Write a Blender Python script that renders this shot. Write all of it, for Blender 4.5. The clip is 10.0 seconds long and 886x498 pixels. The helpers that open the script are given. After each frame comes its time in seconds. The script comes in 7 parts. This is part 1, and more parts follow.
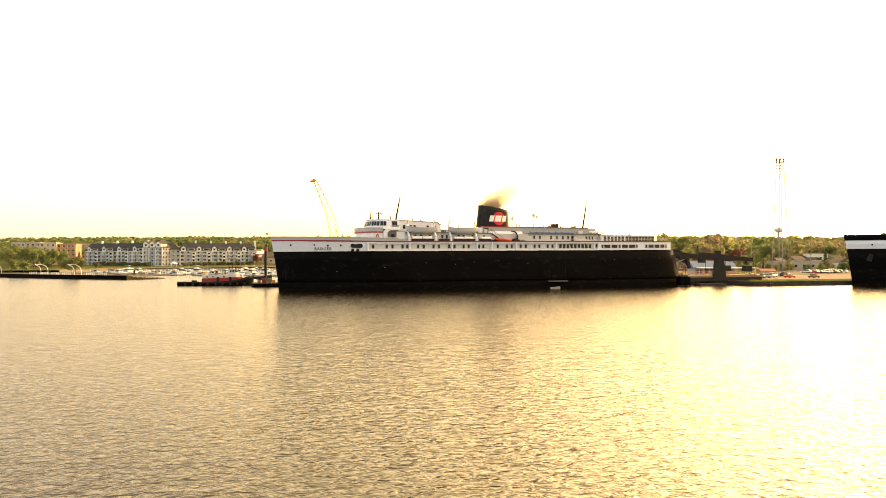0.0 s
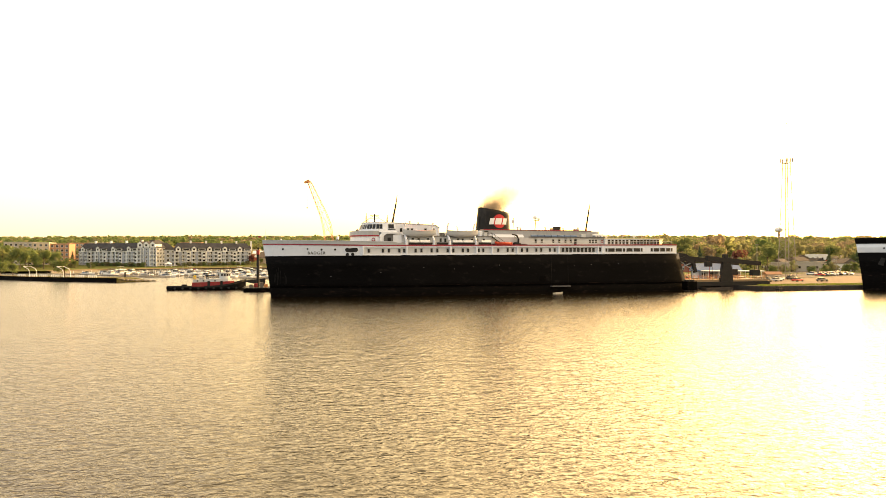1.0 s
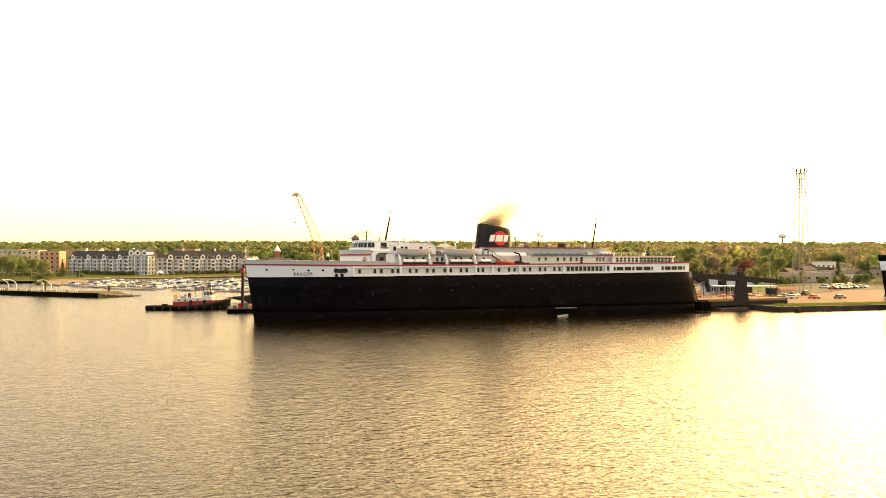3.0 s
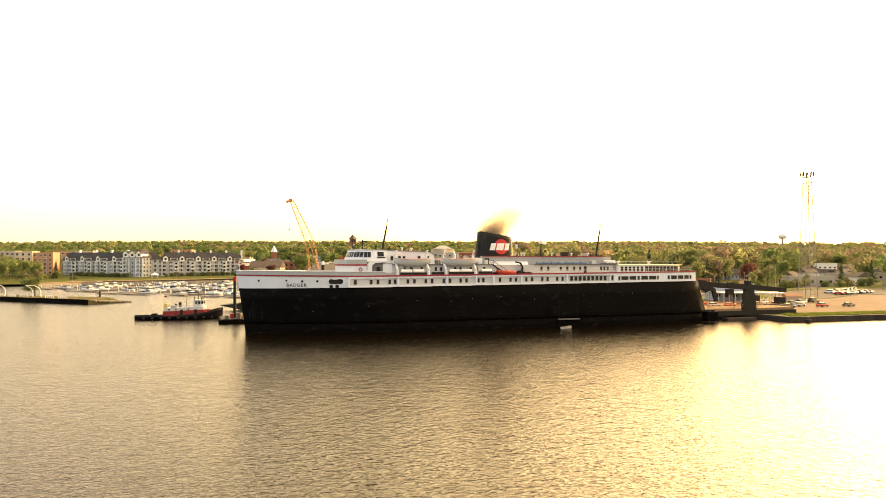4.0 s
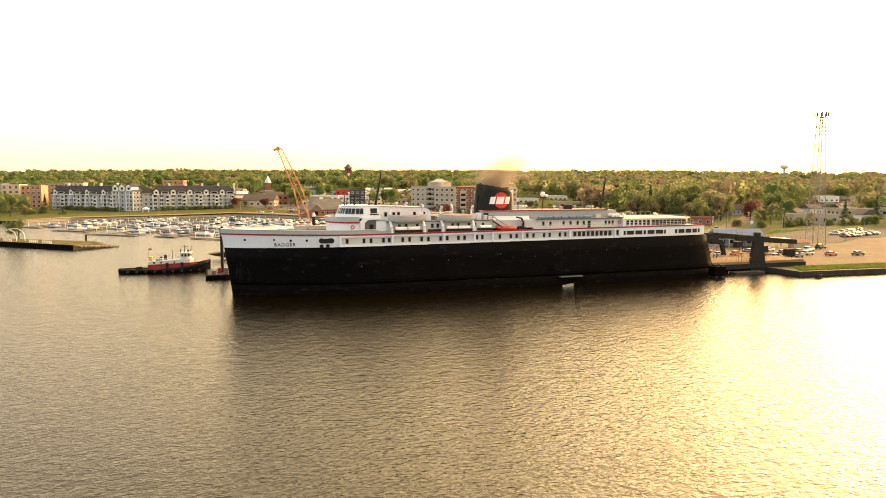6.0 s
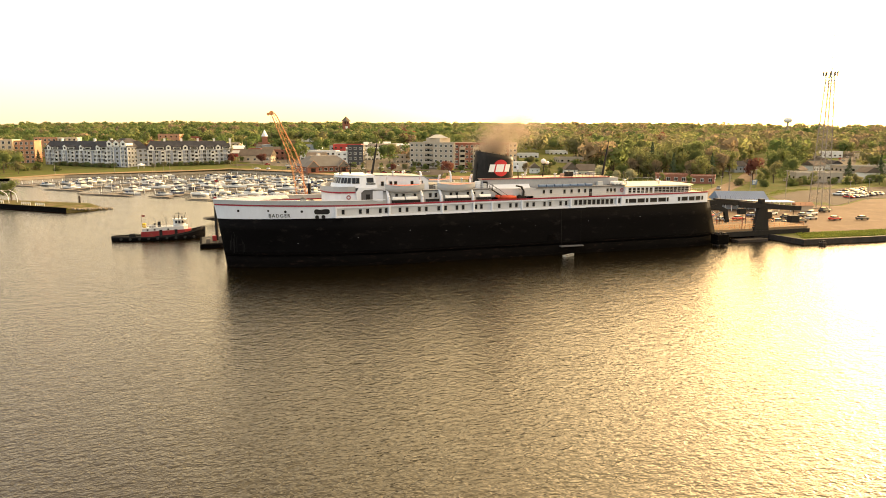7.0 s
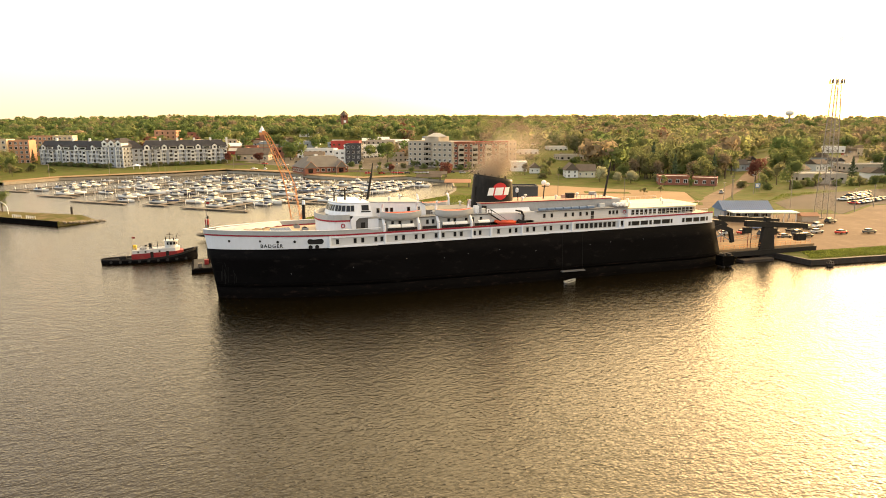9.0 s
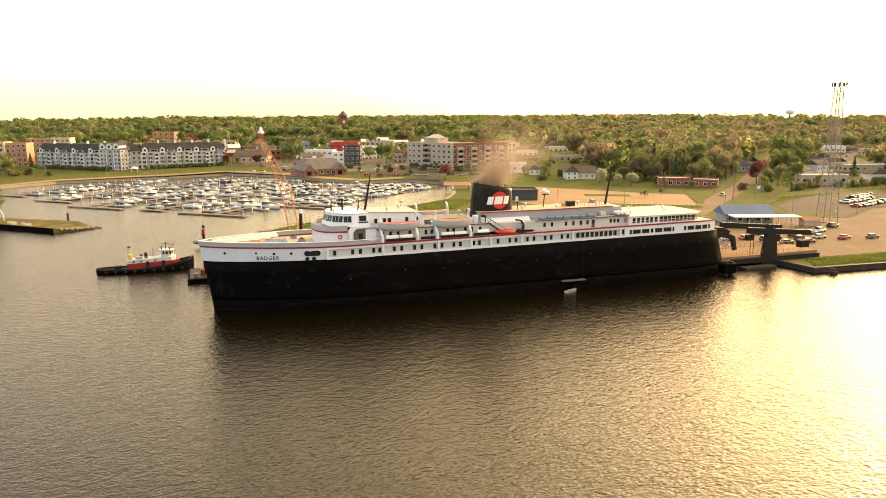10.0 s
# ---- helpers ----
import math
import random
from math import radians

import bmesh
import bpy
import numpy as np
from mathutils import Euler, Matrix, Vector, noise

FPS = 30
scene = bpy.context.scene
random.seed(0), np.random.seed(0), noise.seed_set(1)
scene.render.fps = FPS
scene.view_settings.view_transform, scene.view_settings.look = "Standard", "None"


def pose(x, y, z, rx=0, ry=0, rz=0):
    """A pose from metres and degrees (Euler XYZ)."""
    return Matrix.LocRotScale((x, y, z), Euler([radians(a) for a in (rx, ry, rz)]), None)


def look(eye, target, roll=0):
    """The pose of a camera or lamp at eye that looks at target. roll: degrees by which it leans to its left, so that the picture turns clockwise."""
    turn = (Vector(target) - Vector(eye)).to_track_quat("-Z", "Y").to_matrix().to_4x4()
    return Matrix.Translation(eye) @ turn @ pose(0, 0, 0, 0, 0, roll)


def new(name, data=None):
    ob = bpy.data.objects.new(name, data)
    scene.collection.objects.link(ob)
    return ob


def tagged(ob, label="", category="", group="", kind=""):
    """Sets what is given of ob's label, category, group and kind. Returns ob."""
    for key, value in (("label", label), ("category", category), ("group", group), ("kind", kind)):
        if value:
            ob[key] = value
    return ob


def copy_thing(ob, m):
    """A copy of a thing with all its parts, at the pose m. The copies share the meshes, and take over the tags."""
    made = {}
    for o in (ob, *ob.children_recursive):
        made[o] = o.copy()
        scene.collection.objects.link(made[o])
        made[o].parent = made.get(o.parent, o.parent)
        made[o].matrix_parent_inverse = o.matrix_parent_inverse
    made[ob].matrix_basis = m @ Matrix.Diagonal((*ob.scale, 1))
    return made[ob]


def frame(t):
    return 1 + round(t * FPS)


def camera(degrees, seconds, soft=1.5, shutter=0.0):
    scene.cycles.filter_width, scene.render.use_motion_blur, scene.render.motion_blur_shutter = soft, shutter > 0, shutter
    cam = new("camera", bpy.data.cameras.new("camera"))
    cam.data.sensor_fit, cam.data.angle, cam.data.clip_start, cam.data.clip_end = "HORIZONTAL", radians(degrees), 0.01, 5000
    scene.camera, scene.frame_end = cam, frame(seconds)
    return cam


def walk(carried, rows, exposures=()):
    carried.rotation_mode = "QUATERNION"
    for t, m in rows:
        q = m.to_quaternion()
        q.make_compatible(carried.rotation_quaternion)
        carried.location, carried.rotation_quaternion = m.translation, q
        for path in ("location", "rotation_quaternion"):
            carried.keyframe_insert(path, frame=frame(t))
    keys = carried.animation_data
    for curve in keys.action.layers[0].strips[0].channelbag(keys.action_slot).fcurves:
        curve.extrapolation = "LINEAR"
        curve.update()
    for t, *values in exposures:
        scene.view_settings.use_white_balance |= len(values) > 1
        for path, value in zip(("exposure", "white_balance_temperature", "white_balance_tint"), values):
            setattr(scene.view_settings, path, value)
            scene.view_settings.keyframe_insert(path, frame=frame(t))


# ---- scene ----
cam = camera(65.0, 10.0, 0.92)


def shot(x, y, z, yaw, pitch, roll):
    """A camera pose from its place and its yaw, pitch and roll in degrees."""
    return pose(x, y, z, 0, 0, yaw) @ pose(0, 0, 0, 90 + pitch) @ pose(0, 0, 0, 0, 0, roll)


walk(cam, [
    (0, shot(-16.63, -191.20, 8.50, -18.23, 0.82, -0.05)),
    (0.5, shot(-15.65, -187.80, 9.53, -18.34, 0.60, -0.04)),
    (1, shot(-14.48, -184.49, 10.08, -18.38, 0.70, -0.01)),
    (1.5, shot(-13.21, -181.36, 10.69, -18.39, 0.82, -0.02)),
    (2, shot(-12.09, -178.40, 11.67, -18.39, 0.90, -0.02)),
    (2.5, shot(-10.85, -175.45, 13.06, -18.38, 0.95, 0.00)),
    (4, shot(-8.02, -166.45, 17.23, -18.59, 0.81, 0.05)),
    (4.5, shot(-7.25, -163.83, 18.70, -18.66, 0.45, 0.06)),
    (5, shot(-6.49, -161.58, 20.53, -18.71, -1.10, 0.10)),
    (5.5, shot(-5.80, -159.62, 22.44, -18.79, -3.12, 0.09)),
    (7, shot(-3.79, -154.58, 28.27, -18.94, -9.40, 0.14)),
    (7.5, shot(-3.13, -153.11, 30.19, -18.95, -10.24, 0.12)),
    (8, shot(-2.63, -151.88, 32.24, -18.98, -10.24, 0.13)),
    (8.5, shot(-2.08, -150.51, 34.11, -18.97, -10.28, 0.06)),
    (9, shot(-1.44, -149.19, 36.03, -18.95, -10.36, -0.10)),
    (9.5, shot(-0.99, -148.00, 37.43, -18.98, -10.41, -0.20)),
    (10, shot(-0.40, -146.87, 38.21, -18.96, -10.49, -0.30)),
], exposures=[(0, 0.80, 8000, 15), (4, 0.85, 7800, 15), (5.5, 0.83, 7500, 15), (7.5, 0.76, 7250, 15), (10, 0.76, 7100, 15)])

# ---- light ----
SUN_AZ, SUN_EL = 63.0, 17.0      # degrees: clockwise from +y, and above the horizon
world = bpy.data.worlds.new("evening_sky")
scene.world = world
world.use_nodes = True
wn, wl = world.node_tree.nodes, world.node_tree.links
wn.clear()
sky = wn.new("ShaderNodeTexSky")
sky.sky_type = "NISHITA"
sky.sun_disc = False
sky.sun_elevation, sky.sun_rotation = radians(SUN_EL), radians(SUN_AZ)
sky.air_density, sky.dust_density, sky.ozone_density = 1.0, 2.6, 0.8
tint = wn.new("ShaderNodeMix")
tint.data_type, tint.blend_type = "RGBA", "MULTIPLY"
tint.inputs[0].default_value = 1.0
tint.inputs[7].default_value = (1.64, 1.33, 0.95, 1)
back = wn.new("ShaderNodeBackground")
back.inputs[1].default_value = 0.15
wout = wn.new("ShaderNodeOutputWorld")
wl.new(sky.outputs[0], tint.inputs[6])
haze = wn.new("ShaderNodeMix")      # a veil of evening haze over the sky
haze.data_type, haze.blend_type = "RGBA", "ADD"
haze.inputs[0].default_value = 1.0
at = wn.new("ShaderNodeTexCoord")     # warm towards the low sun, cooler on the far side of the sky
toward = wn.new("ShaderNodeVectorMath")
toward.operation = "DOT_PRODUCT"
toward.inputs[1].default_value = (math.sin(radians(SUN_AZ)) * math.cos(radians(22)), math.cos(radians(SUN_AZ)) * math.cos(radians(22)), math.sin(radians(22)))
veil = wn.new("ShaderNodeValToRGB")      # by the cosine of the angle from the bright side of the sky, -1 to 1 put on 0 to 1
veil.color_ramp.elements[0].position, veil.color_ramp.elements[0].color = 0.20, (1.75, 2.0, 2.5, 1)
veil.color_ramp.elements[1].position, veil.color_ramp.elements[1].color = 0.96, (16.0, 11.3, 4.2, 1)
for place, colour in ((0.50, (2.0, 2.05, 2.15, 1)), (0.64, (4.8, 3.6, 2.3, 1)), (0.72, (5.2, 3.8, 2.05, 1)), (0.80, (6.8, 4.85, 1.95, 1))):
    veil.color_ramp.elements.new(place).color = colour
ease = wn.new("ShaderNodeMath")
ease.operation = "MULTIPLY_ADD"
ease.inputs[1].default_value, ease.inputs[2].default_value = 0.5, 0.5
wl.new(at.outputs["Generated"], toward.inputs[0])
wl.new(toward.outputs["Value"], ease.inputs[0])
wl.new(ease.outputs[0], veil.inputs[0])
wl.new(veil.outputs[0], haze.inputs[7])
wl.new(tint.outputs[2], haze.inputs[6])
wl.new(haze.outputs[2], back.inputs[0])
wl.new(back.outputs[0], wout.inputs[0])

sun_dir = Vector((math.sin(radians(SUN_AZ)) * math.cos(radians(SUN_EL)), math.cos(radians(SUN_AZ)) * math.cos(radians(SUN_EL)), math.sin(radians(SUN_EL))))
sun = new("sun", bpy.data.lights.new("sun", "SUN"))
sun.data.energy, sun.data.angle, sun.data.color = 2.0, radians(1.5), (1.0, 0.84, 0.60)
sun.matrix_world = look(sun_dir * 400, (0, 0, 0))

# ---- materials ----
def mat(name, col, rough=0.6, metal=0.0, var=0.25, scale=0.8, bump=0.15, spec=0.5, stain=None, stain_at=0.62, streak=1.0, rand=0.0, leafy=0.0):
    """Painted, mineral or vegetable surface: colour varied at two scales, optional stains and fine relief."""
    m = bpy.data.materials.new(name)
    m.use_nodes = True
    n, l = m.node_tree.nodes, m.node_tree.links
    n.clear()
    out = n.new("ShaderNodeOutputMaterial")
    b = n.new("ShaderNodeBsdfPrincipled")
    b.inputs["Roughness"].default_value, b.inputs["Metallic"].default_value = rough, metal
    b.inputs["Specular IOR Level"].default_value = spec
    tc = n.new("ShaderNodeTexCoord")
    mp = n.new("ShaderNodeMapping")
    mp.inputs["Scale"].default_value = (1, 1, 1 / streak)
    l.new(tc.outputs["Object"], mp.inputs[0])
    big, fine = n.new("ShaderNodeTexNoise"), n.new("ShaderNodeTexNoise")
    for tex, s, det in ((big, scale * 0.35, 4), (fine, scale * 5, 5)):
        tex.inputs["Scale"].default_value, tex.inputs["Detail"].default_value = s, det
        l.new(mp.outputs[0], tex.inputs["Vector"])
    add = n.new("ShaderNodeMath")
    add.operation = "MULTIPLY_ADD"
    add.inputs[1].default_value, add.inputs[2].default_value = 0.6, 0.0
    l.new(big.outputs["Fac"], add.inputs[0])
    add2 = n.new("ShaderNodeMath")
    add2.operation = "MULTIPLY_ADD"
    add2.inputs[1].default_value = 0.4
    l.new(fine.outputs["Fac"], add2.inputs[0])
    l.new(add.outputs[0], add2.inputs[2])
    ramp = n.new("ShaderNodeMapRange")
    ramp.inputs[1].default_value, ramp.inputs[2].default_value = 0.3, 0.7
    ramp.inputs[3].default_value, ramp.inputs[4].default_value = 1 - var, 1 + var
    l.new(add2.outputs[0], ramp.inputs[0])
    val = ramp.outputs[0]
    if rand:
        oi = n.new("ShaderNodeObjectInfo")
        r2 = n.new("ShaderNodeMapRange")
        r2.inputs[3].default_value, r2.inputs[4].default_value = 1 - rand, 1 + rand
        l.new(oi.outputs["Random"], r2.inputs[0])
        mul = n.new("ShaderNodeMath")
        mul.operation = "MULTIPLY"
        l.new(val, mul.inputs[0])
        l.new(r2.outputs[0], mul.inputs[1])
        val = mul.outputs[0]
    vm = n.new("ShaderNodeVectorMath")
    vm.operation = "SCALE"
    vm.inputs[0].default_value = col
    l.new(val, vm.inputs["Scale"])
    colour = vm.outputs[0]
    if stain:
        st = n.new("ShaderNodeTexNoise")
        st.inputs["Scale"].default_value, st.inputs["Detail"].default_value, st.inputs["Roughness"].default_value = scale * 0.9, 8, 0.7
        l.new(mp.outputs[0], st.inputs["Vector"])
        sr = n.new("ShaderNodeMapRange")
        sr.inputs[1].default_value, sr.inputs[2].default_value = stain_at - 0.08, stain_at + 0.1
        l.new(st.outputs["Fac"], sr.inputs[0])
        mx = n.new("ShaderNodeMix")
        mx.data_type = "RGBA"
        mx.inputs[7].default_value = (*stain, 1)
        l.new(sr.outputs[0], mx.inputs[0])
        l.new(colour, mx.inputs[6])
        colour = mx.outputs[2]
    l.new(colour, b.inputs["Base Color"])
    if bump:
        bp = n.new("ShaderNodeBump")
        bp.inputs["Strength"].default_value, bp.inputs["Distance"].default_value = bump, 0.05
        l.new(fine.outputs["Fac"], bp.inputs["Height"])
        l.new(bp.outputs[0], b.inputs["Normal"])
    last = b.outputs[0]
    if leafy:
        tr = n.new("ShaderNodeBsdfTranslucent")
        l.new(colour, tr.inputs[0])
        ms = n.new("ShaderNodeMixShader")
        ms.inputs[0].default_value = leafy
        l.new(last, ms.inputs[1])
        l.new(tr.outputs[0], ms.inputs[2])
        last = ms.outputs[0]
    l.new(last, out.inputs[0])
    return m


def water_material():
    m = bpy.data.materials.new("harbour_water")
    m.use_nodes = True
    n, l = m.node_tree.nodes, m.node_tree.links
    b = n["Principled BSDF"]
    b.inputs["Base Color"].default_value = (0.006, 0.0042, 0.0012, 1)
    b.inputs["Roughness"].default_value, b.inputs["IOR"].default_value = 0.16, 1.39
    tc = n.new("ShaderNodeTexCoord")
    prev = None
    for size, stretch, turn, depth, det in ((5.0, 1.8, 30, 0.06, 2), (1.3, 1.6, 18, 0.145, 3), (0.45, 1.5, -8, 0.125, 2)):
        mp = n.new("ShaderNodeMapping")
        mp.inputs["Rotation"].default_value = (0, 0, radians(turn))
        mp.inputs["Scale"].default_value = (1 / (size * stretch), 1 / size, 1 / size)
        l.new(tc.outputs["Object"], mp.inputs[0])
        tex = n.new("ShaderNodeTexNoise")
        tex.inputs["Scale"].default_value, tex.inputs["Detail"].default_value, tex.inputs["Distortion"].default_value = 1.0, det, 0.6
        l.new(mp.outputs[0], tex.inputs["Vector"])
        bp = n.new("ShaderNodeBump")
        bp.inputs["Strength"].default_value, bp.inputs["Distance"].default_value = 1.0, depth
        l.new(tex.outputs["Fac"], bp.inputs["Height"])
        if prev:
            l.new(prev.outputs[0], bp.inputs["Normal"])
        prev = bp
    l.new(prev.outputs[0], b.inputs["Normal"])
    return m


WATER = water_material()
GRASS = mat("lawn_grass", (0.076, 0.094, 0.024), 0.95, spec=0.03, var=0.35, scale=0.25, bump=0.4, stain=(0.112, 0.096, 0.043), stain_at=0.54)
GRAVEL = mat("gravel_lot", (0.150, 0.106, 0.073), 0.95, spec=0.08, var=0.18, scale=0.2, bump=0.3, stain=(0.20, 0.15, 0.11))
ASPHALT = mat("asphalt", (0.075, 0.062, 0.050), 0.95, spec=0.08, var=0.25, scale=0.2, bump=0.3, stain=(0.085, 0.072, 0.06))
YARD = mat("worn_town_paving", (0.130, 0.112, 0.090), 0.95, spec=0.08, var=0.3, scale=0.15, bump=0.3, stain=(0.19, 0.165, 0.13), stain_at=0.55)
SPITTOP = mat("worn_spit_turf", (0.075, 0.080, 0.024), 0.95, spec=0.03, var=0.35, scale=0.3, bump=0.4, stain=(0.15, 0.115, 0.068), stain_at=0.50)
SAND = mat("sandy_lot", (0.27, 0.185, 0.11), 0.95, spec=0.08, var=0.15, scale=0.12, bump=0.3, stain=(0.25, 0.21, 0.11))
CONCRETE = mat("concrete", (0.32, 0.28, 0.22), 0.9, spec=0.15, var=0.2, scale=0.5, bump=0.2, stain=(0.26, 0.23, 0.19))
ROCK = mat("rubble_stone", (0.20, 0.17, 0.13), 0.95, var=0.5, scale=1.2, bump=0.8)
PILE = mat("sheet_pile_steel", (0.035, 0.028, 0.024), 0.8, metal=0.2, var=0.5, scale=0.8, bump=0.3, stain=(0.10, 0.05, 0.03), streak=3)
HULL = mat("black_hull_paint", (0.0030, 0.0027, 0.0030), 0.6, spec=0.04, var=0.45, scale=0.35, bump=0.12, stain=(0.018, 0.015, 0.014), stain_at=0.64, streak=0.5)
BOOT = mat("scraped_waterline_paint", (0.0028, 0.0024, 0.0024), 0.7, spec=0.03, var=0.5, scale=0.5, bump=0.3, stain=(0.026, 0.016, 0.013), stain_at=0.64, streak=0.35)
WHITE = mat("white_ship_paint", (0.70, 0.725, 0.785), 0.45, var=0.06, scale=0.4, bump=0.06, stain=(0.62, 0.57, 0.48), stain_at=0.72, streak=2.5)
GREYWHITE = mat("pale_grey_paint", (0.52, 0.53, 0.53), 0.5, var=0.1, scale=0.5, bump=0.08, stain=(0.40, 0.36, 0.31), stain_at=0.7, streak=2)
REDSTRIPE = mat("red_stripe_paint", (0.28, 0.008, 0.026), 0.5, var=0.15, scale=0.6, bump=0.05)
GREY = mat("grey_ship_paint", (0.25, 0.26, 0.27), 0.55, var=0.15, scale=0.5, bump=0.1, stain=(0.32, 0.27, 0.22))
DECK = mat("buff_deck_coating", (0.52, 0.42, 0.29), 0.8, var=0.14, scale=0.4, bump=0.15, stain=(0.40, 0.32, 0.24))
ROOFTAN = mat("weathered_casing_roof", (0.44, 0.28, 0.21), 0.85, var=0.2, scale=0.4, bump=0.2, stain=(0.30, 0.20, 0.16))
CREAM = mat("cream_roof_coating", (0.70, 0.62, 0.40), 0.8, var=0.08, scale=0.4, bump=0.1)
FUNNEL = mat("black_funnel_paint", (0.010, 0.009, 0.009), 0.5, spec=0.2, var=0.3, scale=0.5, bump=0.05, stain=(0.03, 0.026, 0.023), streak=3)
LOGORED = mat("red_emblem_paint", (0.55, 0.018, 0.022), 0.5, var=0.08, bump=0.0)
LOGOWHITE = mat("white_emblem_paint", (0.82, 0.82, 0.80), 0.5, var=0.04, bump=0.0)
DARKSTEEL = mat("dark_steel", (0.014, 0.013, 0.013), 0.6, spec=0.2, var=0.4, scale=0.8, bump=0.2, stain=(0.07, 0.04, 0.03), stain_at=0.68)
GLASS = mat("dark_window_glass", (0.007, 0.007, 0.008), 0.08, var=0.2, scale=0.6, bump=0.0, spec=0.38, rand=0.5)
FRAME = mat("window_frame_paint", (0.45, 0.44, 0.42), 0.5, var=0.1)
ORANGE = mat("orange_boat_cover", (0.55, 0.060, 0.020), 0.6, var=0.12, scale=1.0, bump=0.15)
BOATGREY = mat("grey_white_boat_paint", (0.50, 0.50, 0.50), 0.45, var=0.08, scale=0.8, bump=0.05)
CANVAS = mat("blue_grey_canvas", (0.14, 0.20, 0.30), 0.85, var=0.25, scale=1.2, bump=0.3)
# pale wall grey; on the promenade panels it carries the recess shade
PROMWALL = mat("wall_grey_and_recess_shade", (0.50, 0.505, 0.52), 0.5, var=0.08, scale=0.5, bump=0.05, stain=(0.42, 0.44, 0.38), stain_at=0.7, streak=2)
# dark grey paint, which also carries the shade under the bridge wing
BULKHEAD = mat("dark_grey_paint_and_shade", (0.10, 0.10, 0.105), 0.6, var=0.2, scale=0.6, bump=0.1)
CASING = mat("lead_grey_casing_paint", (0.33, 0.335, 0.35), 0.55, var=0.15, scale=0.5, bump=0.1, stain=(0.30, 0.26, 0.22), stain_at=0.66, streak=2)
BULWARK = mat("bulwark_grey_paint", (0.36, 0.37, 0.38), 0.55, var=0.12, scale=0.5, bump=0.08)
WOOD = mat("weathered_planks", (0.135, 0.115, 0.095), 0.9, var=0.35, scale=1.0, bump=0.3, rand=0.25)
GELCOAT = mat("white_gelcoat", (0.60, 0.585, 0.55), 0.5, var=0.12, scale=0.8, bump=0.0, rand=0.08)
TUGRED = mat("tug_red_paint", (0.24, 0.010, 0.012), 0.5, var=0.2, scale=0.8, bump=0.1, stain=(0.22, 0.05, 0.03))
SCUFF = mat("hull_scuff", (0.010, 0.009, 0.0088), 0.7, var=0.6, scale=0.9, bump=0.1, spec=0.1)

# ---- mesh tools ----
def box(bm, x0, y0, z0, x1, y1, z1):
    v = [bm.verts.new(p) for p in ((x0, y0, z0), (x1, y0, z0), (x1, y1, z0), (x0, y1, z0), (x0, y0, z1), (x1, y0, z1), (x1, y1, z1), (x0, y1, z1))]
    for f in ((3, 2, 1, 0), (4, 5, 6, 7), (0, 1, 5, 4), (1, 2, 6, 5), (2, 3, 7, 6), (3, 0, 4, 7)):
        bm.faces.new([v[i] for i in f])
    return v


def rod(bm, a, b, r0, r1=None, n=8):
    """A round bar from a to b, tapered from r0 to r1."""
    a, b = Vector(a), Vector(b)
    r1 = r0 if r1 is None else r1
    q = (b - a).to_track_quat("Z", "Y").to_matrix()
    lo = [bm.verts.new(a + q @ Vector((r0 * math.cos(i * math.tau / n), r0 * math.sin(i * math.tau / n), 0))) for i in range(n)]
    hi = [bm.verts.new(b + q @ Vector((r1 * math.cos(i * math.tau / n), r1 * math.sin(i * math.tau / n), 0))) for i in range(n)]
    for i in range(n):
        bm.faces.new((lo[i], lo[(i + 1) % n], hi[(i + 1) % n], hi[i]))
    bm.faces.new(lo[::-1])
    bm.faces.new(hi)


def prism(bm, pts, z0, z1):
    """A plan outline (anticlockwise) raised from z0 to z1; either may be a function of (x, y)."""
    lo = [bm.verts.new((x, y, z0(x, y) if callable(z0) else z0)) for x, y in pts]
    hi = [bm.verts.new((x, y, z1(x, y) if callable(z1) else z1)) for x, y in pts]
    for i in range(len(pts)):
        j = (i + 1) % len(pts)
        bm.faces.new((lo[i], lo[j], hi[j], hi[i]))
    bm.faces.new(lo[::-1])
    bm.faces.new(hi)


def slab(bm, pts, axis, a, b):
    """An outline in the plane across axis ('x' or 'y'), given as (u, z), made solid from a to b along that axis."""
    put = (lambda u, z, w: (w, u, z)) if axis == "x" else (lambda u, z, w: (u, w, z))
    lo, hi = [bm.verts.new(put(u, z, a)) for u, z in pts], [bm.verts.new(put(u, z, b)) for u, z in pts]
    for i in range(len(pts)):
        j = (i + 1) % len(pts)
        bm.faces.new((lo[i], lo[j], hi[j], hi[i]))
    bm.faces.new(lo[::-1])
    bm.faces.new(hi)


def mesh_of(bm, name, material, smooth=False):
    bmesh.ops.recalc_face_normals(bm, faces=bm.faces[:])
    me = bpy.data.meshes.new(name)
    bm.to_mesh(me)
    bm.free()
    for m in material if isinstance(material, (list, tuple)) else [material]:
        me.materials.append(m)
    if smooth:
        me.polygons.foreach_set("use_smooth", [True] * len(me.polygons))
    return me


def part(name, bm, material, parent=None, label="", smooth=False):
    """One mesh object from a bmesh (or from a mesh that is shared), under its thing."""
    me = bm if isinstance(bm, bpy.types.Mesh) else mesh_of(bm, name, material, smooth)
    ob = new(name, me)
    ob.parent = parent
    return tagged(ob, label)


def thing(name, label, category, group="", at=(0, 0, 0), turn=0.0, size=1.0):
    ob = new(name)
    ob.location, ob.rotation_euler, ob.scale = at, (0, 0, radians(turn)), (size, size, size)
    return tagged(ob, label, category, group)


def setting(name, bm, material, label, category, smooth=False):
    return tagged(part(name, bm, material, None, "", smooth), label, category, "", "structure")


def boxed(*boxes):
    bm = bmesh.new()
    for b in boxes:
        box(bm, *b)
    return bm


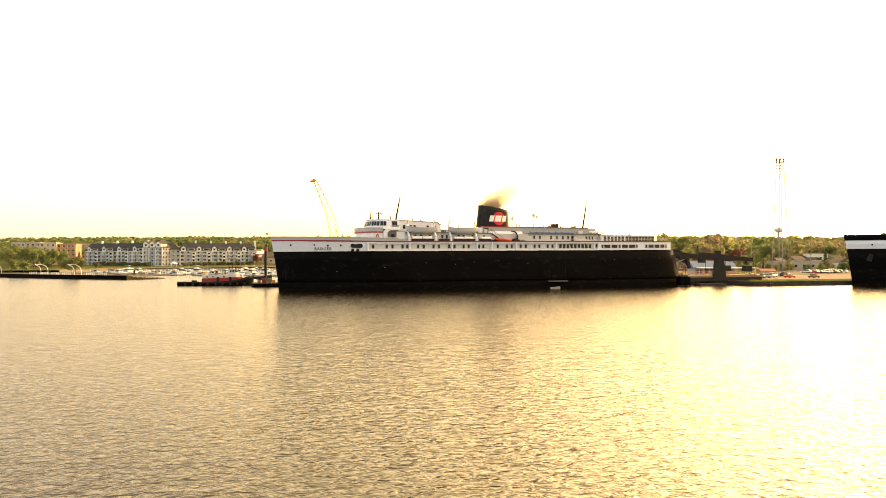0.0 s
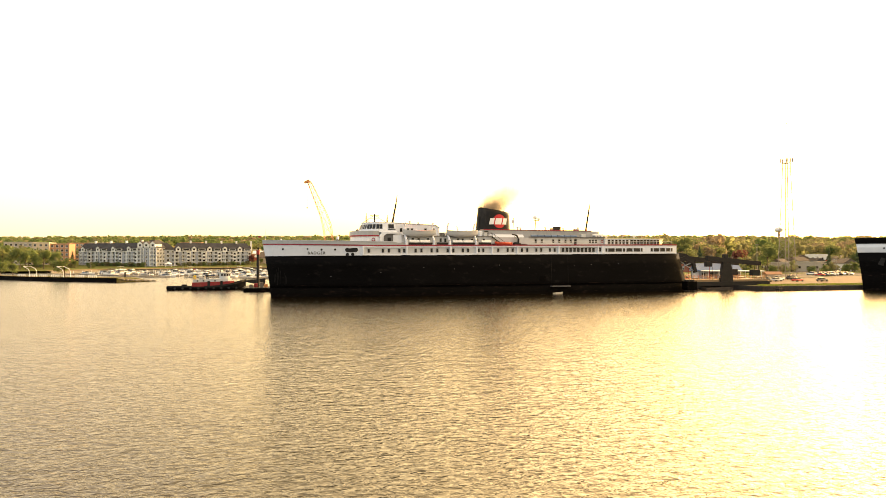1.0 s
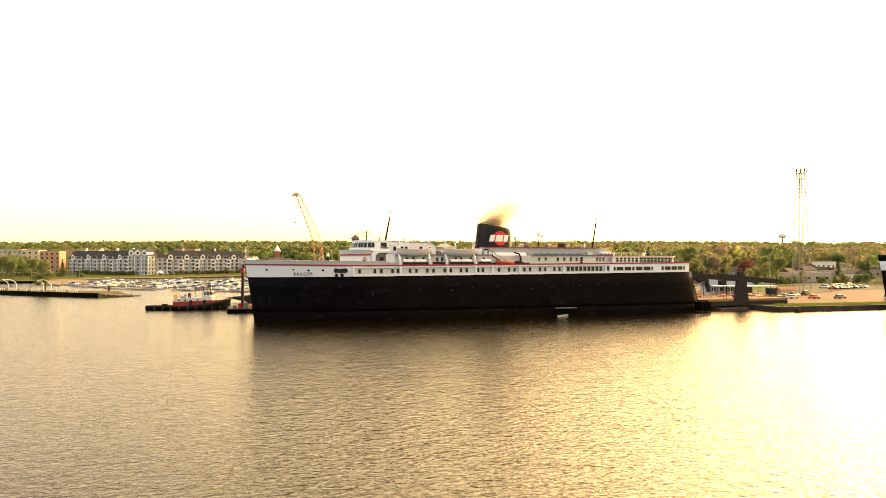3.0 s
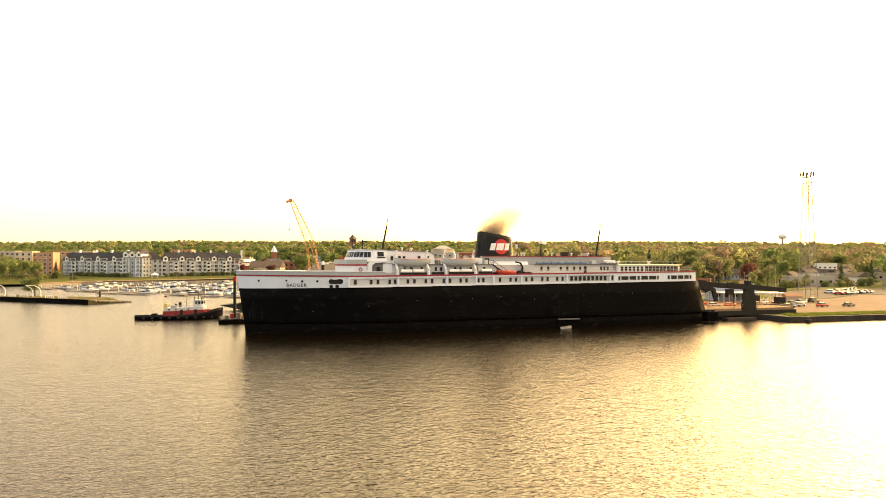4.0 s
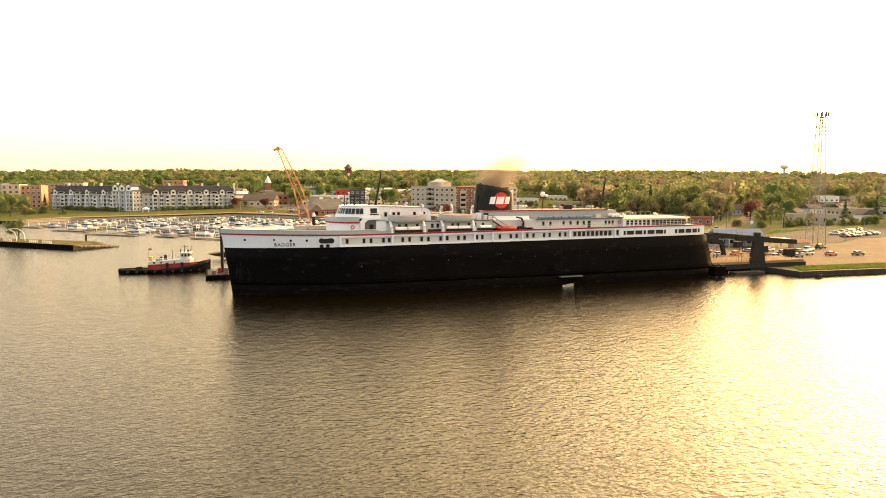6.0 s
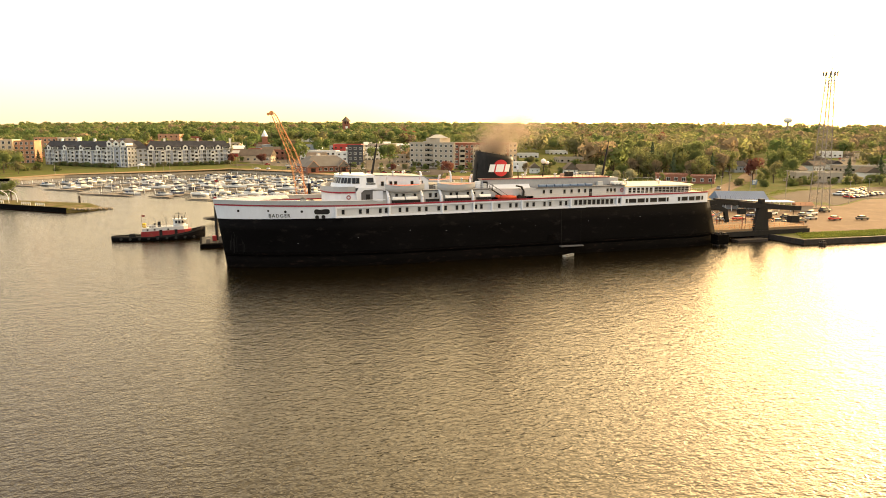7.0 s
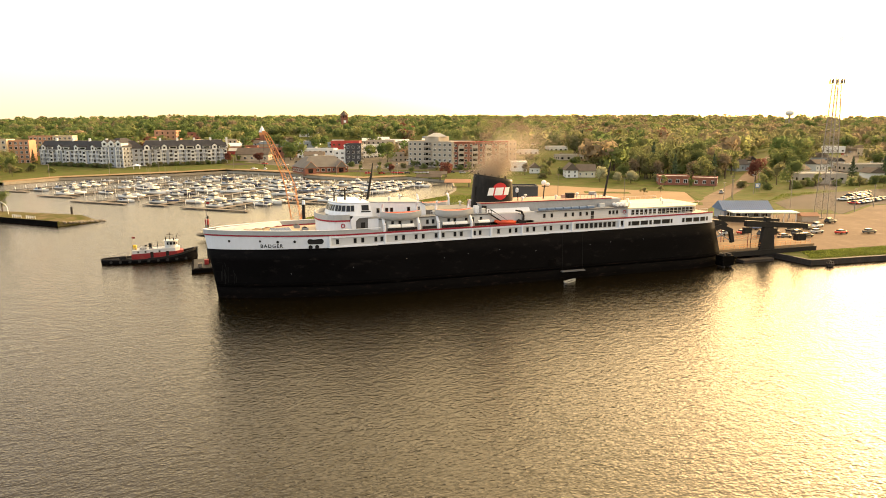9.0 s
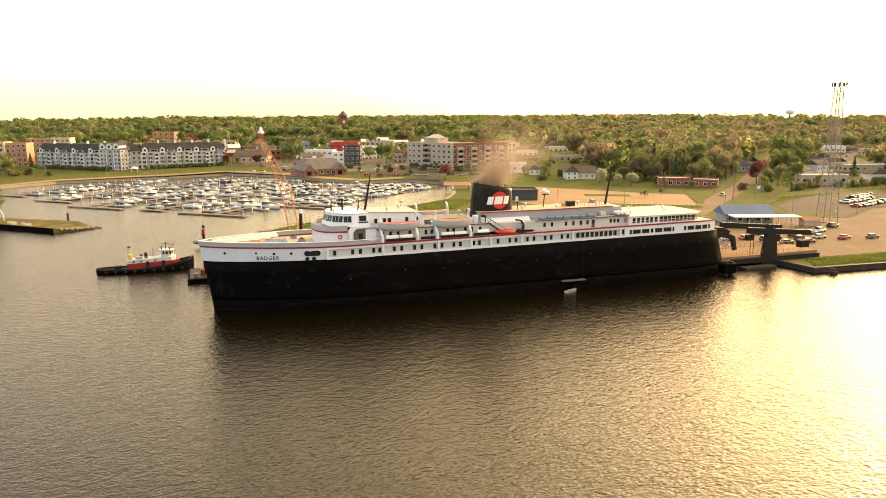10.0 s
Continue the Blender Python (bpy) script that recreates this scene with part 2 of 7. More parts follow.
def bevelled(bm, width, segments=1):
    bmesh.ops.bevel(bm, geom=bm.edges[:], offset=width, segments=segments, affect="EDGES", profile=0.5)
    return bm


def inside(x, y, poly):
    c = False
    for (x0, y0), (x1, y1) in zip(poly, poly[1:] + poly[:1]):
        if (y0 > y) != (y1 > y) and x < (x1 - x0) * (y - y0) / (y1 - y0) + x0:
            c = not c
    return c


def far(x, y):
    """How far inland a place lies."""
    return 0.325 * x + 0.946 * (y + 147)


def rise(x, y):
    """The height of the land: flat by the water, then climbing slowly to a wooded ridge."""
    d = far(x, y)
    if d < 400:
        return 1.3
    if d < 520:
        return 1.3 + (d - 400) / 120 * 1.5
    u = min(1.0, (d - 520) / 620)
    return 2.8 + 29 * (0.35 * u * u * (3 - 2 * u) + 0.65 * u)


def footing(x, y):
    """A building's ground-floor level, sunk in the slope so roofs fit the camera's view."""
    u = max(0.0, min(1.0, (far(x, y) - 520) / 930))
    return min(rise(x, y), 2.8 + 29 * (0.35 * u * u * (3 - 2 * u) + 0.65 * u))

# ---- water and land ----
bm = bmesh.new()
bmesh.ops.create_grid(bm, x_segments=8, y_segments=8, size=4600)
setting("water", bm, WATER, "rippled harbour water glinting gold in evening light", "water")

SHORE = [(-4300, 330), (-113, 322), (-88, 347), (-20, 362), (15, 378), (51, 340), (72, 300), (92, 275), (122, 280), (139, 243), (127, 207), (120, 188), (108, 166), (77, 141), (39, 115), (29, 106),
         (16, 94), (31, 86), (60, 44), (100, 24), (136, 20), (138, -4), (142, -5), (143, -16), (166, -17.5), (320, -24), (600, -60), (4300, -400)]
OUTLINE = SHORE + [(4300, 4500), (-4300, 4500)]


def land_sheet():
    pts = [Vector(p) for p in OUTLINE]
    n = len(pts)
    for gx in range(-1500, 2300, 60):
        for gy in range(0, 2100, 60):
            if far(gx, gy) > 380 and inside(gx, gy, OUTLINE) and inside(gx, gy - 25, OUTLINE):
                pts.append(Vector((gx + 0.37, gy + 0.21)))
    from mathutils.geometry import delaunay_2d_cdt
    vs, es, fs, *_ = delaunay_2d_cdt(pts, [(i, (i + 1) % n) for i in range(n)], [], 1, 1e-4)
    me = bpy.data.meshes.new("ground")
    me.from_pydata([(v.x, v.y, rise(v.x, v.y)) for v in vs], [], [tuple(f) for f in fs])
    me.materials.append(GRASS)
    return me


setting("ground", land_sheet(), None, "low grassy shore rising to a wooded ridge", "ground")


def along(pts, step):
    """Points at even steps along a line of points, each with its direction."""
    out = []
    for (x0, y0), (x1, y1) in zip(pts, pts[1:]):
        n = max(1, int(math.dist((x0, y0), (x1, y1)) / step))
        for i in range(n):
            out.append((x0 + (x1 - x0) * i / n, y0 + (y1 - y0) * i / n))
    out.append(pts[-1])
    return out


def ribbon(bm, pts, left, right, z0, z1):
    """A band that follows a line: from 'left' to 'right' metres beside it (left positive), between two heights."""
    rows = []
    for i, p in enumerate(pts):
        a, b = pts[max(0, i - 1)], pts[min(len(pts) - 1, i + 1)]
        d = Vector((b[0] - a[0], b[1] - a[1])).normalized()
        nrm = Vector((-d.y, d.x))
        q = Vector(p)
        row = []
        for side, z in ((left, z0), (right, z0), (right, z1), (left, z1)):
            w = q + nrm * side
            row.append(bm.verts.new((w.x, w.y, z(w.x, w.y) if callable(z) else z)))
        rows.append(row)
    for r, s in zip(rows, rows[1:]):
        for i in range(4):
            j = (i + 1) % 4
            bm.faces.new((r[i], r[j], s[j], s[i]))
    bm.faces.new(rows[0])
    bm.faces.new(rows[-1][::-1])


def seawall(pts, material, label, top=1.42, wide=0.7):
    bm = bmesh.new()
    ribbon(bm, pts, wide, -0.12, -2.0, top)
    return setting("seawall", bm, material, label, "seawall")


seawall(along(SHORE[1:11], 6), CONCRETE, "pale concrete seawall along the marina shore")
seawall(along(SHORE[10:17], 6), ROCK, "rough stone edge of the grassy point", 1.34, 1.6)
seawall(along(SHORE[16:22], 6), PILE, "dark steel sheet-pile wall behind the ferry")
seawall(along(SHORE[21:27], 6), PILE, "dark steel sheet-pile quay beside the grass strip")


def paving(name, pts, material, label, category, lift=0.05):
    bm = bmesh.new()
    prism(bm, pts, lambda x, y: rise(x, y) - 0.4, lambda x, y: rise(x, y) + lift)
    return setting(name, bm, material, label, category)


paving("parking_lot", [(139, 2), (148, -5), (300, -12), (420, 30), (420, 62), (262, 66), (228, 48), (216, 55), (176, 60), (150, 40), (139, 18)], GRAVEL, "pale gravel parking ground by the ferry dock", "parking lot")
paving("parking_lot", [(228, 50), (262, 68), (420, 64), (430, 112), (330, 118), (275, 112), (232, 88), (214, 60)], ASPHALT, "grey asphalt parking lot", "parking lot", 0.07)
paving("sandy_lot", [(140, 122), (196, 92), (226, 140), (212, 152), (168, 212), (146, 218), (126, 168)], SAND, "bare sandy lot behind the ferry", "lot")
bm = bmesh.new()
ROAD = along([(178, 76), (203, 97), (250, 137), (300, 180), (368, 245), (520, 380)], 12)
ribbon(bm, ROAD, 5, -5, lambda x, y: rise(x, y) - 0.4, lambda x, y: rise(x, y) + 0.06)
setting("road", bm, GRAVEL, "pale dusty road leading inland between lawns", "road")
bm = bmesh.new()
ROAD2 = along([(300, 128), (380, 190), (470, 262), (640, 400)], 12)
ribbon(bm, ROAD2, 7, -7, lambda x, y: rise(x, y) - 0.4, lambda x, y: rise(x, y) + 0.07)
setting("road", bm, ASPHALT, "wide grey street with parked cars, leading inland", "road")
bm = bmesh.new()
PROM = [(x, y + 4) for x, y in along(SHORE[1:9], 6)]
ribbon(bm, PROM, 7.5, -2.5, lambda x, y: rise(x, y) - 0.4, lambda x, y: rise(x, y) + 0.06)
setting("pavement", bm, SAND, "pale concrete promenade along the marina", "pavement")
bm = bmesh.new()
TOWN = along([(24, 430), (70, 352), (130, 318), (225, 300)], 10)
ribbon(bm, TOWN, 2, -11, lambda x, y: rise(x, y) - 0.4, lambda x, y: rise(x, y) + 0.08)
setting("road", bm, ASPHALT, "grey waterfront street behind the marina lawn", "road")
paving("town_ground", [(30, 436), (72, 364), (132, 331), (228, 312), (240, 345), (205, 420), (160, 470), (60, 500)], YARD, "worn paved yards between the town buildings", "pavement", 0.06)
for k, pts in enumerate(([(150, 116), (197, 91), (203, 99), (158, 128)], [(206, 104), (214, 111), (232, 138), (226, 141)], [(130, 190), (150, 178), (158, 190), (148, 206), (136, 206)], [(176, 152), (196, 142), (199, 149), (180, 160)], [(208, 60), (226, 50), (233, 60), (216, 72)], [(232, 90), (262, 106), (300, 116), (298, 122), (262, 116), (236, 100)])):
    paving("grass_verge", pts, GRASS, "strip of rough grass beside the lots", "grass verge", 0.10)

# ---- the car ferry ----
BEAM = 9.07


def stem_x(z):
    return -2.2 * max(0.0, z / 14.5) ** 1.15


def stern_x(z):
    return 123.6 - 0.43 * max(0.0, z)


def half(x, z):
    """Half the breadth of the hull at a station and height."""
    u = max(0.0, min(1.0, (x - stem_x(z)) / (42 - 1.0 * z)))
    w = BEAM * math.sin(u * math.pi / 2) ** 0.72
    if x > 112:
        w -= 1.9 * ((x - 112) / 9.5) ** 2
    return w


def black_top(x):
    return 10.45 + min(1.0, max(0.0, x / 120)) * 0.85


def stripe_z(x):
    return black_top(x) + 2.42 + 0.45 * max(0.0, 1 - max(x, 0) / 25)


STATIONS = [0, 0.006, 0.014, 0.025, 0.04, 0.06, 0.085, 0.11, 0.14, 0.175, 0.21, 0.25, 0.3, 0.36, 0.43, 0.5, 0.57, 0.64, 0.71, 0.78, 0.85, 0.90, 0.93, 0.955, 0.98, 1.0]


def loft(bm, lows, inset=lambda x: 0.0, x_from=None, x_to=None):
    """Skin on both sides between heights given as functions of x, from stem to stern."""
    rows = []
    for s in STATIONS:
        port, star = [], []
        for k, f in enumerate(lows):
            z = f(60.0)
            a = stem_x(z) if x_from is None else x_from
            b = stern_x(z) if x_to is None else x_to
            x = a + (b - a) * s
            z = f(x)
            if x_from is None and s == 0:
                x = stem_x(z)
            w = max(0.04, half(x, z) - inset(x))
            port.append(bm.verts.new((x, -w, z)))
            star.append(bm.verts.new((x, w, z)))
        rows.append((port, star))
    for (p0, s0), (p1, s1) in zip(rows, rows[1:]):
        for k in range(len(lows) - 1):
            bm.faces.new((p0[k], p1[k], p1[k + 1], p0[k + 1]))
            bm.faces.new((s0[k], s0[k + 1], s1[k + 1], s1[k]))
    for end in (rows[0], rows[-1]):
        p, s = end
        for k in range(len(lows) - 1):
            bm.faces.new((p[k], p[k + 1], s[k + 1], s[k]))
    for k in (0, -1):
        for (p0, s0), (p1, s1) in zip(rows, rows[1:]):
            bm.faces.new((p0[k], s0[k], s1[k], p1[k]))


def level(z):
    return lambda x: z


def ring_wall(bm, pts, z0, z1, thick):
    """An upright band round an open line of points, of some thickness."""
    ribbon(bm, pts, thick / 2, -thick / 2, z0, z1)


def oval(cx, rx, ry, n=40, power=2.6):
    out = []
    for i in range(n):
        a = i * math.tau / n
        c, s = math.cos(a), math.sin(a)
        out.append((cx + rx * math.copysign(abs(c) ** (2 / power), c), ry * math.copysign(abs(s) ** (2 / power), s)))
    return out


def nosed(x0, x1, w, nose, n=10, power=2.2):
    """A plan outline with a rounded front at x0, square at x1, half breadth w."""
    pts = []
    for i in range(n + 1):
        a = math.pi / 2 + math.pi * i / n
        c, s = math.cos(a), math.sin(a)
        pts.append((x0 + nose - nose * abs(c) ** (2 / power), w * math.copysign(abs(s) ** (2 / power), s)))
    return [(x1, w)] + pts + [(x1, -w)]


ferry = thing("car_ferry", "long black-hulled car ferry with white upper works, moored at its dock", "ship")

bm = bmesh.new()
loft(bm, [level(-2.5), level(0.0), level(0.8), level(2.3)])
part("lower_hull", bm, BOOT, ferry, "scraped dark waterline belt with rust", True)
bm = bmesh.new()
loft(bm, [level(2.3), level(3.4), level(5.5), level(8.0), black_top])
hull = part("hull", bm, HULL, ferry, "black painted steel hull sides", True)
bm = bmesh.new()
loft(bm, [level(2.75), level(3.0)], lambda x: -0.16, None, 120.5)
part("rubbing_strake", bm, BOOT, ferry)


def recess(x):
    return 0.30 if 22.2 < x < 92.2 else 0.0


bm = bmesh.new()
edges = sorted(set([-2 + 0.02 * i for i in range(2)] + [0, 1, 2, 3.5, 5, 7, 9, 11, 13, 15, 17, 19, 20.5, 22.1, 22.2, 22.3, 28, 33, 40, 50, 60, 70, 80, 88, 92.1, 92.2, 92.3, 100, 108, 112, 114, 116, 117.2, 118.0]))
rows = []
for x in edges:
    lo, hi = black_top(x), stripe_z(x)
    a = [max(x, stem_x(lo)), max(x, stem_x(hi))] if x > -1.2 else [stem_x(lo), stem_x(hi)]
    rows.append([bm.verts.new((xx, s * max(0.05, half(xx, z) - recess(x)), z)) for s in (-1, 1) for xx, z in zip(a, (lo, hi))])
for r, s in zip(rows, rows[1:]):
    bm.faces.new((r[0], s[0], s[1], r[1]))
    bm.faces.new((r[2], r[3], s[3], s[2]))
    bm.faces.new((r[1], s[1], s[3], r[3]))
bm.faces.new((rows[-1][0], rows[-1][2], rows[-1][3], rows[-1][1]))
part("upper_hull", bm, WHITE, ferry, "white painted strake above the black hull")
# panels greyer than the white strake: recess shade put into the colour
for side in (-1, 1):
    y = side * (BEAM - 0.29)
    for x in range(22, 92, 10):
        bm = bmesh.new()
        slab(bm, [(x + 0.3, black_top(x) + 0.3), (min(x + 10.3, 92.0), black_top(x) + 0.3), (min(x + 10.3, 92.0), black_top(x) + 2.2), (x + 0.3, black_top(x) + 2.2)], "y", min(y, y - side * 0.02), max(y, y - side * 0.02))
        part("promenade_panel", bm, PROMWALL, ferry, "recessed promenade wall, pale grey for the recess shade")

# frames of the recessed promenade sides
for side in (-1, 1):
    for z0, z1 in ((0.0, 0.42), (2.02, 2.42)):
        for x0 in range(22, 92, 10):
            y = side * (BEAM + 0.01)
            bm = boxed((x0 + 0.2, min(y, y - side * 0.34), black_top(x0) + z0 + 0.02, x0 + 10.2, max(y, y - side * 0.34), black_top(x0) + z1))
            part("side_plate", bm, WHITE, ferry)
    pil = None
    for x in (22.3, 33.9, 46.0, 53.5, 58.0, 65.5, 78.2, 90.8, 92.1):
        if pil is None:
            bm = boxed((-0.22, -0.20, 0.02, 0.22, 0.20, 2.42))
            bevelled(bm, 0.04)
            pil = mesh_of(bm, "pilaster", WHITE)
        ob = part("pilaster", pil, None, ferry)
        ob.location = (x, side * (BEAM - 0.10), black_top(x))

# red stripe, bulwark and foredeck
def edge_line(x0, x1, z, out, step=1.5):
    n = int((x1 - x0) / step)
    return [(x0 + (x1 - x0) * i / n, -(half(x0 + (x1 - x0) * i / n, z) + out)) for i in range(n + 1)]


for side in (-1, 1):
    bm = bmesh.new()
    pts = [(x, y * -side) for x, y in edge_line(-1.9, 118, 13.2, 0.06)]
    ribbon(bm, pts, 0.07, -0.07, lambda x, y: stripe_z(x) - 0.02, lambda x, y: stripe_z(x) + 0.30)
    part("red_stripe", bm, REDSTRIPE, ferry, "red painted sheer stripe")
    bm = bmesh.new()
    pts = [(x, y * -side) for x, y in edge_line(-2.1, 33.0, 14.0, 0.0)]
    ribbon(bm, pts, 0.10, -0.10, lambda x, y: stripe_z(x) + 0.30, lambda x, y: stripe_z(x) + (1.15 if x < 30 else 0.8))
    part("bulwark", bm, BULWARK, ferry, "pale grey foredeck bulwark")
    bm = bmesh.new()
    ribbon(bm, pts, 0.22, -0.22, lambda x, y: stripe_z(x) + 1.15, lambda x, y: stripe_z(x) + 1.24)
    part("bulwark_cap", bm, WHITE, ferry)
bm = bmesh.new()
outline = edge_line(-1.6, 117.8, 13.0, -0.12, 3.0)
prism(bm, outline + [(x, -y) for x, y in outline[::-1]], lambda x, y: stripe_z(x) - 0.25, lambda x, y: stripe_z(x) + 0.02)
part("main_deck", bm, DECK, ferry, "buff coloured weather deck")

# ship's windows: one frame and pane, shared
def window_meshes(w, h, key):
    bm = boxed((-w / 2 - 0.07, -0.03, -h / 2 - 0.07, w / 2 + 0.07, 0.03, -h / 2), (-w / 2 - 0.07, -0.03, h / 2, w / 2 + 0.07, 0.03, h / 2 + 0.07),
               (-w / 2 - 0.07, -0.03, -h / 2, -w / 2, 0.03, h / 2), (w / 2, -0.03, -h / 2, w / 2 + 0.07, 0.03, h / 2))
    fr = mesh_of(bm, "window_frame_" + key, FRAME)
    pane = mesh_of(boxed((-w / 2, -0.012, -h / 2, w / 2, 0.012, h / 2)), "pane_" + key, GLASS)
    return fr, pane


PANES = {}


def ship_window(x, y, z, w, h, turn=0.0, parent=None, lean=0.0):
    key = f"{w:.2f}_{h:.2f}"
    if key not in PANES:
        PANES[key] = window_meshes(w, h, key)
    fr, pane = PANES[key]
    ob = part("window", fr, None, parent or ferry)
    ob.location, ob.rotation_euler = (x, y, z), (radians(lean), 0, radians(turn))
    part("pane", pane, None, ob)
    return ob


BAND_Y = BEAM - 0.26
for side in (-1, 1):
    for x in (23.8, 27.5, 29.1, 31.9, 33.2, 36.3, 37.9, 40.7, 42.3, 45.2, 46.8, 49.5, 51.0, 54.1, 55.4, 59.8, 62.6, 64.1, 66.9, 68.5, 71.3, 72.8, 75.5, 77.0):
        ship_window(x, side * BAND_Y, black_top(x) + 1.20, 0.62, 1.0)
    for i in range(9):
        ship_window(79.6 + 1.22 * i, side * BAND_Y, black_top(84) + 1.20, 0.85, 1.15)
    ship_window(91.5, side * BAND_Y, black_top(91) + 1.25, 0.7, 1.1)
    for x0, x1 in ((93.1, 93.8), (94.0, 96.2), (96.5, 98.6), (98.9, 99.7), (100.1, 102.2), (102.5, 104.8), (105.0, 105.6), (108.3, 109.1), (109.4, 111.3), (111.6, 113.4), (113.7, 115.3), (115.6, 116.3)):
        xm = (x0 + x1) / 2
        ship_window(xm, side * (half(xm, 12) + 0.03), black_top(xm) + 1.12, x1 - x0 - 0.12, 0.95, turn=-side * math.degrees(math.atan2(half(xm - 1, 12) - half(xm + 1, 12), 2)))


# openings of the bow: fairlead, portholes, hawse holes
def on_side(x, z, out=0.02, side=-1):
    """A place on the hull's side and the turn of its face."""
    return (x, side * (half(x, z) + out), z), -side * math.degrees(math.atan2(half(x - 0.5, z) - half(x + 0.5, z), 1.0))


def stadium(w, h, n=8):
    r = h / 2
    pts = [(w / 2 - r + r * math.sin(i * math.pi / n), -r * math.cos(i * math.pi / n)) for i in range(n + 1)]
    return pts + [(-w / 2 + r - r * math.sin(i * math.pi / n), r * math.cos(i * math.pi / n)) for i in range(n + 1)]


def rim(bm, pts, grow, y0, y1):
    """A raised lip round an outline."""
    out = [(x * (1 + grow), z * (1 + grow * 2)) for x, z in pts]
    n = len(pts)
    v = [[bm.verts.new((x, y, z)) for x, z in ring] for ring, y in ((out, y1), (out, y0), (pts, y0), (pts, y1))]
    for r in range(4):
        for i in range(n):
            j = (i + 1) % n
            bm.faces.new((v[r][i], v[r][j], v[(r + 1) % 4][j], v[(r + 1) % 4][i]))


for side in (-1, 1):
    place, turn = on_side(19.4, black_top(19) + 1.45, 0.03, side)
    bm = bmesh.new()
    slab(bm, stadium(3.3, 1.15), "y", -0.02, 0.02)
    ob = part("fairlead_opening", bm, DARKSTEEL, ferry, "dark oblong mooring opening")
    ob.location, ob.rotation_euler = place, (0, 0, radians(turn))
    bm = bmesh.new()
    rim(bm, stadium(3.3, 1.15), 0.06, -0.09, 0.06)
    part("fairlead_rim", bm, WHITE, ob)
    for x, dz, r in ((18.4, 0.28, 0.42), (19.7, 0.30, 0.42), (2.7, 1.75, 0.26), (8.6, 1.75, 0.22), (12.0, 1.55, 0.27), (15.3, 1.55, 0.27)):
        place, turn = on_side(x, black_top(x) + dz, 0.02, side)
        bm = bmesh.new()
        rod(bm, (0, -0.03, 0), (0, 0.03, 0), r, r, 14)
        ob = part("porthole", bm, DARKSTEEL, ferry)
        ob.location, ob.rotation_euler = place, (0, 0, radians(turn))


def lettering(text, height, width, material, name):
    cu = bpy.data.curves.new(name, "FONT")
    cu.body, cu.size, cu.extrude, cu.align_x, cu.align_y = text, height * 1.42, 0.012, "CENTER", "CENTER"
    cu.space_character, cu.offset = 1.3, 0.012
    tmp = bpy.data.objects.new(name, cu)
    scene.collection.objects.link(tmp)
    me = bpy.data.meshes.new_from_object(tmp.evaluated_get(bpy.context.evaluated_depsgraph_get()))
    bpy.data.objects.remove(tmp)
    me.materials.clear()
    me.materials.append(material)
    co = np.empty(len(me.vertices) * 3)
    me.vertices.foreach_get("co", co)
    co = co.reshape(-1, 3)
    co[:, 0] *= width / np.ptp(co[:, 0])
    me.vertices.foreach_set("co", co.ravel())
    return me


bpy.context.view_layer.update()
name_mesh = lettering("BADGER", 0.72, 4.5, DARKSTEEL, "ship_name")
for side in (-1, 1):
    place, turn = on_side(10.8, black_top(10.8) + 0.68, 0.05, side)
    ob = part("ship_name", name_mesh, None, ferry, "dark block lettering of the ship's name")
    ob.location, ob.rotation_euler = place, (radians(90), 0, radians(turn + (180 if side > 0 else 0)))

# deckhouses
D1 = 13.15


bm = bmesh.new()
prism(bm, nosed(20.9, 33.0, 6.9, 4.5), D1 - 0.1, 16.0)
part("bridge_deckhouse", bm, WHITE, ferry, "white rounded deckhouse below the bridge")
line = [p for p in nosed(20.7, 26.9, 7.05, 4.6)][1:-1]
line = [(26.9, 7.05)] + line + [(26.9, -7.05)]
bm = bmesh.new()
ring_wall(bm, line, 15.62, 15.95, 0.12)
part("deckhouse_stripe", bm, REDSTRIPE, ferry, "red painted band")
bm = bmesh.new()
ring_wall(bm, line, 15.95, 17.05, 0.14)
part("bridge_parapet", bm, BULWARK, ferry, "pale grey parapet round the bridge deck")
bm = bmesh.new()
prism(bm, nosed(20.7, 33.2, 6.95, 4.6), 16.0, 16.12)
part("bridge_deck", bm, GREY, ferry)
# wheelhouse: sloping front, band of windows
def wheel_ring(z0, grow):
    return nosed(23.49 - grow, 31.6, 6.37 + grow, 5.1)


bm = bmesh.new()
low, high = nosed(22.9, 31.8, 6.9, 5.2), nosed(23.9, 31.4, 6.0, 5.0)
a = [bm.verts.new((x, y, 16.7)) for x, y in low]
b = [bm.verts.new((x, y, 19.25)) for x, y in high]
for i in range(len(a)):
    bm.faces.new((a[i], a[(i + 1) % len(a)], b[(i + 1) % len(a)], b[i]))
bm.faces.new(a[::-1])
bm.faces.new(b)
wheelhouse = part("wheelhouse", bm, WHITE, ferry, "white rounded wheelhouse with a row of windows")
bm = bmesh.new()
prism(bm, nosed(23.75, 31.5, 6.10, 5.0), 19.25, lambda x, y: 19.36 + 0.55 * max(0.0, 1 - (y / 6.1) ** 2) * min(1.0, max(0.0, (x - 23.7) / 4)))
part("wheelhouse_roof", bm, WHITE, wheelhouse)
ringpts = wheel_ring(0, 0.04)
samples = along(ringpts, 0.25)
dist = [0.0]
for a, b in zip(samples, samples[1:]):
    dist.append(dist[-1] + math.dist(a, b))
count = 19
